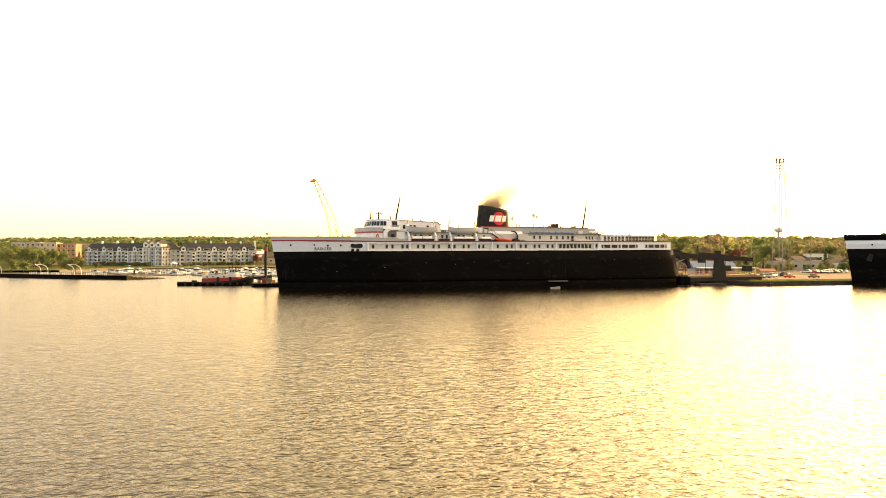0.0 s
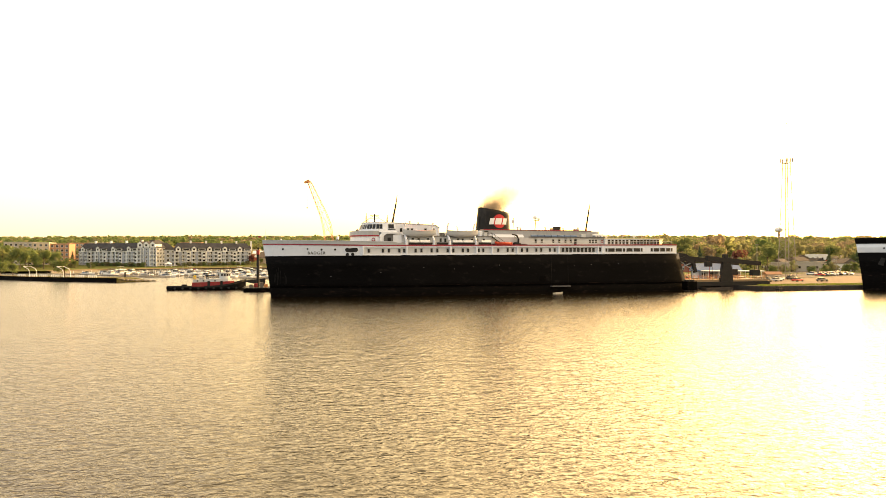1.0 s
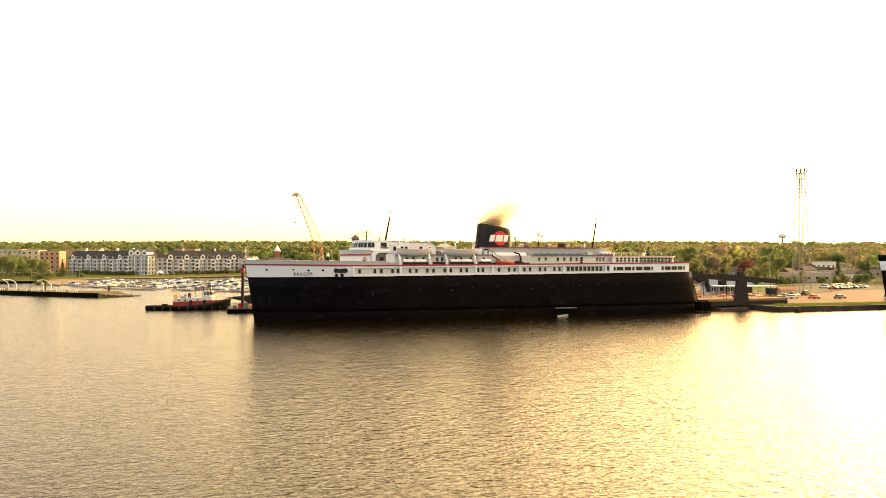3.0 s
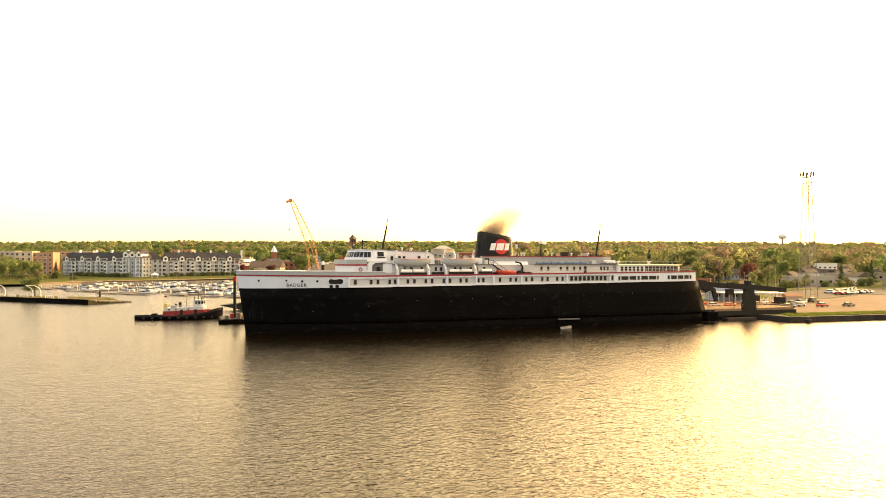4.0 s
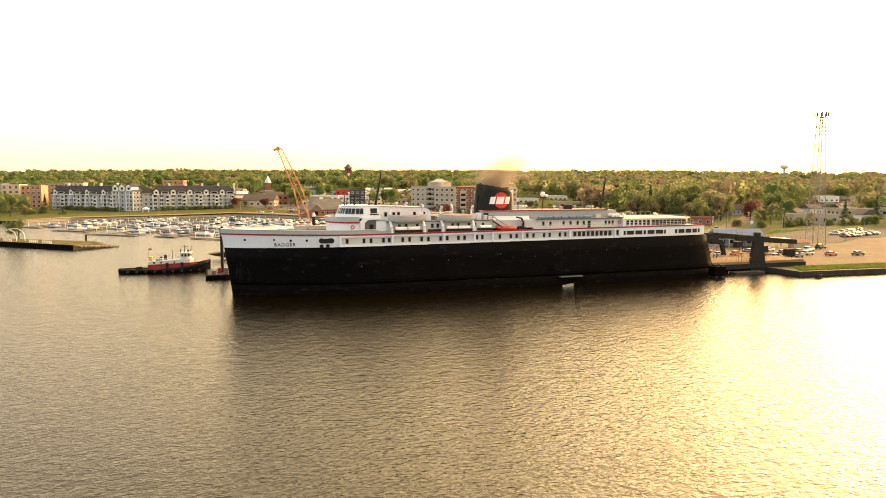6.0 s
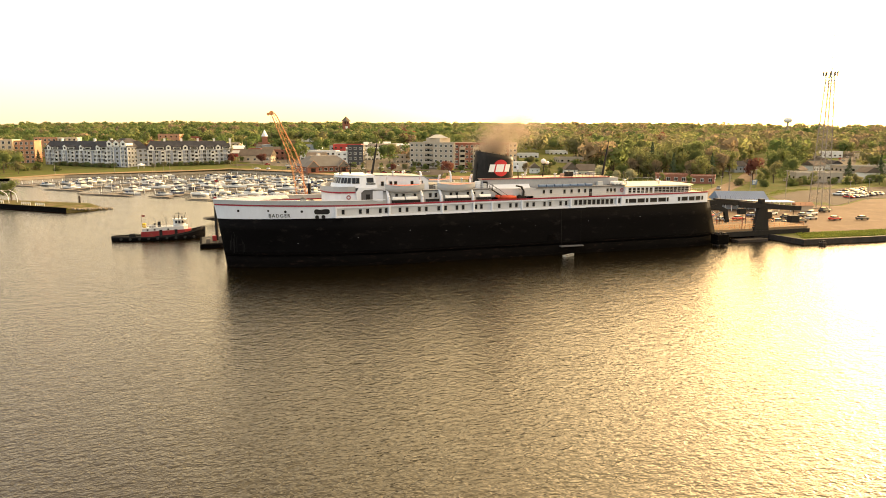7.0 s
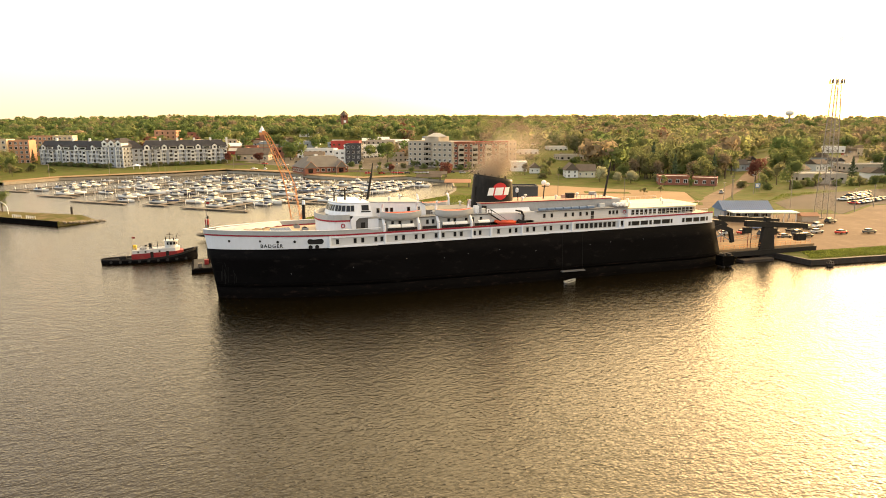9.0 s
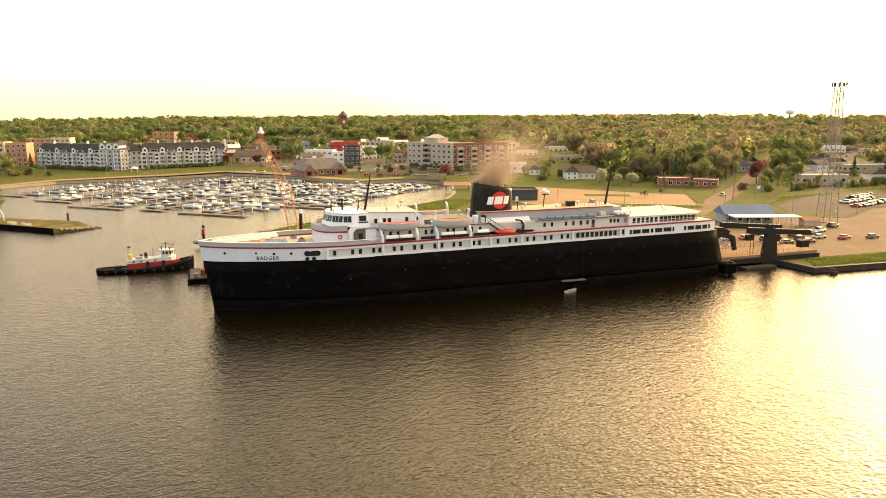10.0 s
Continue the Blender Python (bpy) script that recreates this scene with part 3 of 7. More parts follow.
for k in range(count):
    s = 4.0 + (dist[-1] - 8.0) * k / (count - 1)
    i = min(range(len(dist)), key=lambda j: abs(dist[j] - s))
    a, b = samples[max(0, i - 2)], samples[min(len(samples) - 1, i + 2)]
    ship_window(samples[i][0], samples[i][1], 18.22, 0.80, 1.25, math.degrees(math.atan2(b[1] - a[1], b[0] - a[0])), wheelhouse, -20)
for side in (-1, 1):
    ship_window(30.3, side * 6.36, 18.3, 1.5, 1.1, 0, wheelhouse, side * 20)
    part("name_board", boxed((29.4, side * 6.68 - 0.06, 17.4, 31.4, side * 6.68 + 0.06, 17.65)), DARKSTEEL, wheelhouse, "dark name board")
    # flat panel: the shade under the bridge wing is put into its colour
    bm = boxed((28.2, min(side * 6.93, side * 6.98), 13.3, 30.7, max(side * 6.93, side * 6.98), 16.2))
    part("doorway_shade", bm, BULKHEAD, ferry, "flat dark grey panel for the shade under the bridge wing")
    part("door", boxed((29.2, side * 6.99 - 0.02, 13.3, 30.1, side * 6.99 + 0.02, 15.3)), DARKSTEEL, ferry, "dark deckhouse door")
    bm = bmesh.new()
    slab(bm, [(31.7, 16.75), (27.6, 16.75), (27.0, 15.9), (27.2, 13.2), (27.9, 13.2), (28.0, 15.6), (28.8, 16.3), (31.7, 16.4)], "y", side * 7.25 - 0.12, side * 7.25 + 0.12)
    part("wing_bracket", bm, WHITE, ferry, "white bracket under the wheelhouse overhang")
# life rings on the deckhouse
bm = bmesh.new()
n = 20
vs = [[bm.verts.new(((0.38 + 0.09 * math.cos(b)) * math.cos(a), 0.09 * math.sin(b), (0.38 + 0.09 * math.cos(b)) * math.sin(a))) for b in [j * math.tau / 6 for j in range(6)]] for a in [i * math.tau / n for i in range(n)]]
for i in range(n):
    for j in range(6):
        bm.faces.new((vs[i][j], vs[(i + 1) % n][j], vs[(i + 1) % n][(j + 1) % 6], vs[i][(j + 1) % 6]))
RING = mesh_of(bm, "life_ring", REDSTRIPE, True)
for x, y, z, turn in ((25.4, -7.0, 14.75, 0), (93.3, -7.0, 14.75, 0)):
    ob = tagged(new("life_ring", RING), "red life ring hung on the white deckhouse wall", "life ring", "life rings")
    ob.location = (x, y, z)

# tier one: long deckhouse to the stern
bm = bmesh.new()
prism(bm, [(33.0, -6.75), (94.0, -6.75), (94.0, 6.75), (33.0, 6.75)], D1 - 0.1, lambda x, y: 15.75)
part("deckhouse", bm, PROMWALL, ferry, "greyish white cabin deckhouse")
bm = boxed((33.0, -7.0, 15.75, 58.0, 7.0, 15.90), (70.0, -7.1, 15.75, 94.2, 7.1, 15.92))
part("boat_deck", bm, GREY, ferry, "grey boat deck")
# dark strips draw the shadow line and rails along the deck edge
for side in (-1, 1):
    for x0, x1, y in ((33.0, 58.0, 7.04), (70.0, 94.2, 7.14)):
        part("deck_edge_shade", boxed((x0, side * y - 0.04, 15.70, x1, side * y + 0.04, 15.94)), BULKHEAD, ferry, "dark strip for shadow and rails along the boat deck edge")
bm = bmesh.new()
prism(bm, [(94.0, -7.5), (112.5, -7.5), (115.0, -5.5), (115.4, 0), (115.0, 5.5), (112.5, 7.5), (94.0, 7.5)], 13.5, 15.55)
part("veranda_house", bm, WHITE, ferry, "white veranda deckhouse")
bm = bmesh.new()
prism(bm, [(93.8, -7.75), (112.7, -7.75), (115.5, -5.7), (115.9, 0), (115.5, 5.7), (112.7, 7.75), (93.8, 7.75)], 15.55, 15.72)
part("veranda_roof", bm, CREAM, ferry, "cream coated veranda roof")
for side in (-1, 1):
    y1 = side * 6.77
    for x in (34.4, 36.1, 37.7, 40.3, 43.9, 45.2, 48.8, 50.2, 52.9, 54.4, 56.4, 72.1, 74.0, 77.6, 79.5, 81.5, 83.2, 89.4, 90.4, 91.4):
        ship_window(x, y1, 14.75, 0.6, 0.95)
    bm = boxed((84.3, y1 - 0.03, 13.3, 85.1, y1 + 0.03, 15.3))
    part("door", bm, DARKSTEEL, ferry, "dark cabin door")
    for i in range(6):
        ship_window(95.3 + 1.22 * i, side * 7.52, 14.6, 0.78, 1.25)
    for i in range(9):
        ship_window(102.9 + 1.14 * i, side * 7.52, 14.62, 0.95, 1.3)
    for i in range(2):
        ship_window(113.1 + 1.25 * i, side * (7.52 - 0.5 - i * 1.0), 14.62, 0.95, 1.3, side * -38)
    # after-deck rail and awning edge
    bm = bmesh.new()
    for i in range(24):
        x = 70 + i * 2.0
        rod(bm, (x, side * 8.75, stripe_z(x) + 0.25), (x, side * 8.75, stripe_z(x) + 1.15), 0.03, n=4)
    for dz in (0.7, 1.15):
        rod(bm, (70, side * 8.75, stripe_z(70) + dz), (116, side * 8.75, stripe_z(116) + dz), 0.03, n=4)
    part("deck_rail", bm, GREYWHITE, ferry, "pale grey deck railing")

# tier two beside the boats
bm = bmesh.new()
slab(bm, [(31.7, 15.9), (44.2, 15.9), (44.0, 18.1), (43.0, 18.75), (31.7, 19.2)], "y", -4.9, 4.9)
part("upper_deckhouse", bm, WHITE, ferry, "white upper deckhouse with a sloping roof line")
bm = bmesh.new()
slab(bm, [(31.8, 19.22), (43.0, 18.78), (44.2, 18.0), (44.3, 18.12), (43.1, 18.92), (31.8, 19.36)], "y", -5.05, 5.05)
part("upper_roof", bm, GREY, ferry, "dark grey deckhouse roof")
for side in (-1, 1):
    for x in (33.4, 35.3, 36.4, 40.2, 42.4):
        ship_window(x, side * 4.93, 17.4, 0.62, 0.95)
bm = bmesh.new()
slab(bm, [(44.2, 15.9), (56.0, 15.9), (56.0, 16.9), (44.2, 16.9)], "y", -3.6, 3.6)
part("skylight_trunk", bm, BULKHEAD, ferry, "low dark grey trunk between boat deck and funnel")
# engine casing aft of the funnel
bm = boxed((57.5, -4.1, 15.9, 94.0, 4.1, 17.75))
part("engine_casing", bm, CASING, ferry, "lead grey engine casing")
bm = boxed((57.3, -4.3, 17.75, 91.4, 4.3, 17.95))
part("casing_roof", bm, ROOFTAN, ferry, "weathered reddish tan casing roof")
bm = boxed((57.25, -4.36, 17.80, 91.45, -4.30, 17.99), (57.25, 4.30, 17.80, 91.45, 4.36, 17.99), (91.4, -4.36, 17.80, 91.46, 4.36, 17.99))
part("casing_edge", bm, REDSTRIPE, ferry, "red painted roof edge")
for side in (-1, 1):
    bm = bmesh.new()
    slab(bm, [(side * 4.1, 15.9), (side * 4.1, 16.6), (side * 6.75, 13.9), (side * 6.75, 13.2), (side * 4.1, 13.2)], "x", 58.6, 69.4)
    part("sloping_casing", bm, WHITE, ferry, "sloping white casing panel")
    bm = boxed((57.6, min(side * 4.2, side * 5.2), 15.9, 58.4, max(side * 4.2, side * 5.2), 17.4))
    part("vent_trunk", bm, DARKSTEEL, ferry)
    for i in range(7):
        bm = bmesh.new()
        rod(bm, (70.9 + i * 2.1, side * 6.3, 16.2), (72.7 + i * 2.1, side * 6.3, 16.2), 0.34, 0.34, 10)
        ob = tagged(part("canvas_roll", bm, CANVAS), "blue-grey canvas roll on the boat deck", "canvas roll", "canvas rolls")

# funnel with its emblem
fun = part("funnel", bmesh.new(), FUNNEL, ferry, "black raked funnel")
bm = bmesh.new()
rings = []
for k in range(9):
    t = k / 8
    ring = oval(61.75 + 0.35 * t, 5.25 - 0.60 * t, 2.95 - 0.35 * t, 40, 2.3)
    rings.append([bm.verts.new((x, y, 15.9 + t * (24.3 - 15.9 - (x - 57.4) * 0.165 * t))) for x, y in ring])
for a, b in zip(rings, rings[1:]):
    for i in range(40):
        bm.faces.new((a[i], a[(i + 1) % 40], b[(i + 1) % 40], b[i]))
inner = [bm.verts.new((61.75 + (v.co.x - 61.75) * 0.93, v.co.y * 0.9, v.co.z)) for v in rings[-1]]
sunk = [bm.verts.new((v.co.x, v.co.y, v.co.z - 1.2)) for v in inner]
for i in range(40):
    j = (i + 1) % 40
    bm.faces.new((rings[-1][i], rings[-1][j], inner[j], inner[i]))
    bm.faces.new((inner[i], inner[j], sunk[j], sunk[i]))
bm.faces.new(sunk)
bmesh.ops.recalc_face_normals(bm, faces=bm.faces[:])
bm.to_mesh(fun.data)
bm.free()
fun.data.polygons.foreach_set("use_smooth", [True] * len(fun.data.polygons))


def funnel_y(x, z):
    t = (z - 15.9) / 7.6
    cx, rx, ry = 61.75 + 0.35 * t, 5.25 - 0.60 * t, 2.95 - 0.35 * t
    return ry * max(0.0, 1 - abs((x - cx) / rx) ** 2.3) ** (1 / 2.3)


def emblem(pts, out, name, material, label=""):
    """A flat painted shape, given as (x, z), laid round the funnel's side."""
    for side in (-1, 1):
        bm = bmesh.new()
        f = bm.faces.new([bm.verts.new((x, 0, z)) for x, z in pts])
        bmesh.ops.triangulate(bm, faces=[f])
        for _ in range(3):
            bmesh.ops.subdivide_edges(bm, edges=bm.edges[:], cuts=1, use_grid_fill=True)
        for v in bm.verts:
            v.co.y = side * (funnel_y(v.co.x, v.co.z) + out)
        part(name, bm, material, fun, label)


emblem([(62.75 + 1.95 * math.cos(i * math.tau / 36), 20.35 + 1.95 * math.sin(i * math.tau / 36)) for i in range(36)], 0.035, "emblem_disc", LOGORED, "red painted disc")
for x0, x1 in ((59.6, 61.0), (61.25, 63.35), (63.6, 65.0)):
    emblem([(x0, 19.45), (x1 - 0.1, 19.45), (x1 + 0.35, 21.2), (x0 + 0.45, 21.2)], 0.065, "emblem_block", LOGOWHITE, "white slanted block")
bm = bmesh.new()
for i in range(5):
    x = 58.6 + i * 1.7
    rod(bm, (x, 0.5, 22.4), (x, 0.5, 24.5 - i * 0.25), 0.22, 0.22, 10)
part("exhaust_pipe", bm, DARKSTEEL, fun)
bm = bmesh.new()
rod(bm, (56.9, -1.2, 15.9), (57.2, -1.2, 21.5), 0.12)
rod(bm, (67.6, -2.0, 17.9), (67.4, -2.0, 21.4), 0.1)
part("funnel_pipe", bm, FUNNEL, fun)
bm = bmesh.new()
for z in (20.2, 20.6):
    rod(bm, (67.2, -2.6, z), (67.2, -2.2, z), 0.28, 0.4, 10)
part("horn", bm, WHITE, fun, "pale ship's horn")

# masts and aerials
mast = part("fore_mast", bmesh.new(), DARKSTEEL, ferry, "dark raked mast")
bm = bmesh.new()
rod(bm, (32.2, 0, 19.2), (33.3, 0, 25.0), 0.30, 0.20)
rod(bm, (33.3, 0, 25.0), (33.6, 0, 27.2), 0.15, 0.10)
rod(bm, (33.1, -1.6, 24.0), (33.1, 1.6, 24.0), 0.06)
bm.to_mesh(mast.data)
bm.free()
mast = part("aft_mast", bmesh.new(), DARKSTEEL, ferry, "dark raked mast")
bm = bmesh.new()
rod(bm, (91.9, 0, 17.7), (93.2, 0, 25.2), 0.30, 0.20)
rod(bm, (93.2, 0, 25.2), (93.5, 0, 26.9), 0.14, 0.09)
bm.to_mesh(mast.data)
bm.free()
radar = thing("radar_mast", "slim radar post with a scanner bar on the wheelhouse roof", "radar mast")
bm = bmesh.new()
rod(bm, (27.4, 0.5, 19.25), (27.4, 0.5, 21.9), 0.22, 0.16)
rod(bm, (27.4, 0.5, 21.6), (24.2, 1.5, 19.4), 0.05)
rod(bm, (27.4, 0.5, 21.6), (30.6, -0.5, 19.4), 0.05)
rod(bm, (26.2, 0.5, 20.6), (28.6, 0.5, 20.6), 0.06)
part("post", bm, DARKSTEEL, radar)
part("scanner", boxed((26.2, 0.3, 21.3, 28.6, 0.7, 21.5)), DARKSTEEL, radar)
for x, y, h in ((24.6, -1.5, 1.8), (24.9, -0.6, 2.6), (30.2, -2.0, 1.2), (24.9, -2.6, 1.1), (31.0, 0.5, 2.4)):
    bm = bmesh.new()
    rod(bm, (x, y, 19.4), (x, y, 19.4 + h), 0.11, 0.06, 6)
    rod(bm, (x, y - 0.5, 19.25 + h * 0.7), (x, y + 0.5, 19.25 + h * 0.7), 0.04, n=6)
    tagged(part("aerial", bm, DARKSTEEL), "slim dark aerial on the wheelhouse roof", "aerial", "wheelhouse aerials")
dome = thing("satellite_mast", "dark post carrying white satellite domes", "satellite mast")
bm = bmesh.new()
rod(bm, (75.0, -0.3, 17.95), (75.3, -0.3, 21.2), 0.13)
rod(bm, (74.6, -0.3, 20.9), (76.4, -0.3, 20.9), 0.1)
part("post", bm, DARKSTEEL, dome)
for x, z, r in ((75.1, 21.75, 0.62), (76.2, 21.35, 0.42)):
    bm = bmesh.new()
    bmesh.ops.create_icosphere(bm, subdivisions=3, radius=r, matrix=Matrix.Translation((x, -0.3, z)))
    part("dome", bm, LOGOWHITE, dome, "", True)
vent = thing("roof_ventilator", "dark boxy ventilator on the casing roof", "ventilator")
bm = boxed((81.2, -1.2, 17.95, 83.0, 0.4, 19.1))
part("housing", bevelled(bm, 0.06), DARKSTEEL, vent)
part("cowl", boxed((79.9, -0.8, 17.95, 80.7, 0.0, 18.7)), ROOFTAN, vent)
bm = bmesh.new()
for i in range(12):
    rod(bm, (79.0 + i * 1.0, -3.9, 17.95), (79.0 + i * 1.0, -3.9, 18.95), 0.03, n=4)
rod(bm, (79, -3.9, 18.95), (90, -3.9, 18.95), 0.03, n=4)
part("casing_rail", bm, DARKSTEEL, ferry)


# lifeboats in their davits
def lifeboat(x0, x1, y, z, cover, label):
    boat = thing("lifeboat", label, "lifeboat", "lifeboats in davits", ((x0 + x1) / 2, y, z))
    length = x1 - x0
    bm = bmesh.new()
    rows = []
    for i in range(13):
        t = -1 + i / 6
        w = 1.25 * max(0.0, 1 - abs(t) ** 2.4) + 0.03
        top, keel = 0.35 + 0.35 * t * t, -1.25 + 0.75 * abs(t) ** 3
        rows.append([bm.verts.new((t * length / 2, s * w * math.sin(a) ** 0.7 if a else 0, keel + (top - keel) * (1 - math.cos(a)))) for s in (-1, 1) for a in (0.0, 0.6, 1.1, math.pi / 2)])
    for r, s in zip(rows, rows[1:]):
        for k in (0, 1, 2, 4, 5, 6):
            bm.faces.new((r[k], s[k], s[k + 1], r[k + 1]))
    bmesh.ops.remove_doubles(bm, verts=bm.verts[:], dist=0.01)
    part("hull", bm, BOATGREY, boat, "pale grey boat hull", True)
    bm = bmesh.new()
    rows = []
    for i in range(13):
        t = -1 + i / 6
        w = 1.22 * max(0.0, 1 - abs(t) ** 2.4) + 0.02
        top = 0.37 + 0.35 * t * t
        rows.append([bm.verts.new((t * length / 2, w * c, top + 0.16 * (1 - t * t) * (1 - c * c))) for c in (-1, -0.5, 0, 0.5, 1)])
    for r, s in zip(rows, rows[1:]):
        for k in range(4):
            bm.faces.new((r[k], s[k], s[k + 1], r[k + 1]))
    part("cover", bm, cover, boat, "faded orange boat cover", True)
    for s in (-1, 1):
        bm = bmesh.new()
        pts = [(length / 2 * (-1 + i / 6), s * (1.25 * max(0.0, 1 - abs(-1 + i / 6) ** 2.4) + 0.05)) for i in range(13)]
        ribbon(bm, pts, 0.07, -0.07, lambda x, y: 0.28 + 1.4 * (x / length) ** 2, lambda x, y: 0.42 + 1.4 * (x / length) ** 2)
        part("gunwale", bm, GREYWHITE, boat)
    return boat


for side in (-1, 1):
    lifeboat(33.2, 42.2, side * 7.8, 16.75, ORANGE, "grey lifeboat with an orange cover hung in davits")
    lifeboat(45.2, 54.2, side * 7.8, 16.75, ORANGE, "grey lifeboat with a faded orange cover hung in davits")
    for x in (33.9, 41.5, 45.9, 53.5):
        bm = bmesh.new()
        pts = [(8.55, 13.2), (8.5, 14.6), (7.5, 15.6), (6.6, 16.6), (6.5, 18.2), (7.1, 19.1), (7.8, 19.2)]
        for a, b in zip(pts, pts[1:]):
            rod(bm, (x, side * a[0], a[1]), (x, side * b[0], b[1]), 0.34 - 0.011 * (a[1] - 13.2) ** 1.5, 0.34 - 0.011 * (b[1] - 13.2) ** 1.5, n=8)
        rod(bm, (x, side * 7.8, 19.2), (x, side * 7.8, 17.3), 0.03, n=4)
        part("davit", bm, WHITE, ferry, "pale curved boat davit")
    # dark strips stand in for the shadow behind the open deck rails
    for x0, x1 in ((34.5, 41.0), (42.2, 45.4), (46.6, 53.0), (54.2, 57.8)):
        bm = bmesh.new()
        box(bm, x0, side * 8.62 - 0.05, stripe_z(x0) + 0.32, x1, side * 8.62 + 0.05, stripe_z(x0) + 0.92)
        part("rail_shade", bm, DARKSTEEL, ferry, "dark strip for the shadow behind the boat deck rail")
    for x0, x1, y in ((34.6, 40.8, 8.2), (46.7, 52.8, 8.2), (55.0, 58.0, 8.0)):
        for k in range(int((x1 - x0) / 2.9)):
            raft = thing("liferaft_canister", "white liferaft drum on the deck edge", "liferaft", "liferaft drums", (x0 + 1.5 + k * 2.95, side * y, 14.25))
            bm = bmesh.new()
            rod(bm, (-1.35, 0, 0), (1.35, 0, 0), 0.50, 0.50, 12)
            part("drum", bm, LOGOWHITE, raft)
            bm = boxed((-0.5, -0.3, -1.0, -0.4, 0.3, -0.2), (0.4, -0.3, -1.0, 0.5, 0.3, -0.2))
            part("cradle", bm, GREY, raft)
    for k in range(3):
        raft = thing("liferaft_canister", "white liferaft drum on the boat deck", "liferaft", "liferaft drums", (91.6 + k * 0.95, side * 5.8, 16.5))
        bm = bmesh.new()
        rod(bm, (0, -0.9, 0), (0, 0.9, 0), 0.40, 0.40, 12)
        part("drum", bm, LOGOWHITE, raft)
        part("cradle", boxed((-0.3, -0.5, -0.58, 0.3, 0.5, -0.25)), GREY, raft)
rescue = thing("rescue_boat", "small orange rescue boat on the deck", "rescue boat", "", (62.5, -7.75, 13.9))
bm = bmesh.new()
rod(bm, (-2.3, -0.7, 0.1), (1.6, -0.7, 0.0), 0.36, 0.36, 10)
rod(bm, (-2.3, 0.7, 0.1), (1.6, 0.7, 0.0), 0.36, 0.36, 10)
rod(bm, (-2.3, -0.7, 0.1), (-3.0, 0, 0.3), 0.36, 0.3, 10)
rod(bm, (-2.3, 0.7, 0.1), (-3.0, 0, 0.3), 0.36, 0.3, 10)
part("float", bm, ORANGE, rescue, "", True)
part("floor", boxed((-2.2, -0.7, -0.55, 1.6, 0.7, 0.15)), ORANGE, rescue)
winch = thing("boat_winch", "dark davit winch beside the rescue boat", "winch", "", (65.4, -7.7, 13.45))
bm = bmesh.new()
rod(bm, (0, -0.5, 0.45), (0, 0.5, 0.45), 0.45, 0.45, 12)
part("drum", bm, DARKSTEEL, winch)
bm = bmesh.new()
rod(bm, (0.4, 0, 0), (0.6, 0, 1.9), 0.14)
rod(bm, (0.6, 0, 1.9), (-0.5, -0.5, 2.4), 0.12)
part("arm", bm, GREY, winch)

for side in (-1, 1):
    stair = part("stairway", boxed((58.0, side * 6.95 - 0.5, 15.85, 58.8, side * 6.95 + 0.5, 15.95)), DARKSTEEL, ferry, "black sloping stairway from the boat deck")
    for y in (side * 6.95 - 0.5, side * 6.95 + 0.5):
        bm = bmesh.new()
        slab(bm, [(58.4, 15.95), (58.4, 15.6), (62.2, 13.2), (62.8, 13.2)], "y", y - 0.05, y + 0.05)
        part("stringer", bm, DARKSTEEL, stair)
        bm = bmesh.new()
        rod(bm, (58.4, y, 16.95), (62.6, y, 14.2), 0.05, n=5)
        part("handrail", bm, DARKSTEEL, stair)
    for k in range(10):
        part("step", boxed((58.7 + k * 0.37, side * 6.95 - 0.45, 15.55 - k * 0.235, 59.0 + k * 0.37, side * 6.95 + 0.45, 15.6 - k * 0.235)), GREY, stair)
    part("raft_platform", boxed((90.6, side * 5.7 - 1.15, 15.93, 94.6, side * 5.7 + 1.15, 16.06)), BULKHEAD, ferry, "dark platform under the liferaft drums")
davit = thing("rescue_davit", "black bent davit arm over the rescue boat", "davit", "", (66.3, -7.6, 13.2))
bm = bmesh.new()
for a, b, r in (((0, 0, 0), (0.1, 0, 2.0), 0.34), ((0.1, 0, 2.0), (-0.5, -0.2, 3.0), 0.26), ((-0.5, -0.2, 3.0), (-2.0, -0.4, 3.3), 0.2)):
    rod(bm, a, b, r, r * 0.9, 8)
part("arm", bm, DARKSTEEL, davit)
part("pedestal", bevelled(boxed((-0.6, -0.6, -0.05, 0.6, 0.6, 0.9)), 0.06), DARKSTEEL, davit)

# foredeck gear
awning = thing("foredeck_awning", "white awning ribbed over the foredeck", "awning")
bm = bmesh.new()
n = 12
prev = None
for i in range(n + 1):
    x = 0.4 + i * 1.12
    w = min(half(x, 14) - 0.5, 7.4)
    near = -0.75 + 1.05 * i / n + (0.07 if i % 2 else -0.07)
    row = [bm.verts.new((x, w * (near + (1 - near) * c), 14.35 + (0.07 if i % 2 else 0.0) + 0.30 * c * (1 - c) - (0.22 if c == 0 else 0))) for c in (0, 0.15, 0.4, 0.6, 0.8, 1)]
    if prev:
        for k in range(5):
            bm.faces.new((prev[k], row[k], row[k + 1], prev[k + 1]))
    prev = row
bmesh.ops.solidify(bm, geom=bm.faces[:], thickness=0.05)
part("canopy", bm, LOGOWHITE, awning)
for i in range(5):
    x = 1.0 + i * 2.9
    w = min(half(x, 14) - 0.7, 7.2)
    for y in (w * 0.96, w * (-0.6 + 1.05 * (x - 0.4) / 13.4)):
        bm = bmesh.new()
        rod(bm, (x, y, 13.1), (x, y, 14.4), 0.05, n=5)
        part("post", bm, GREYWHITE, awning)
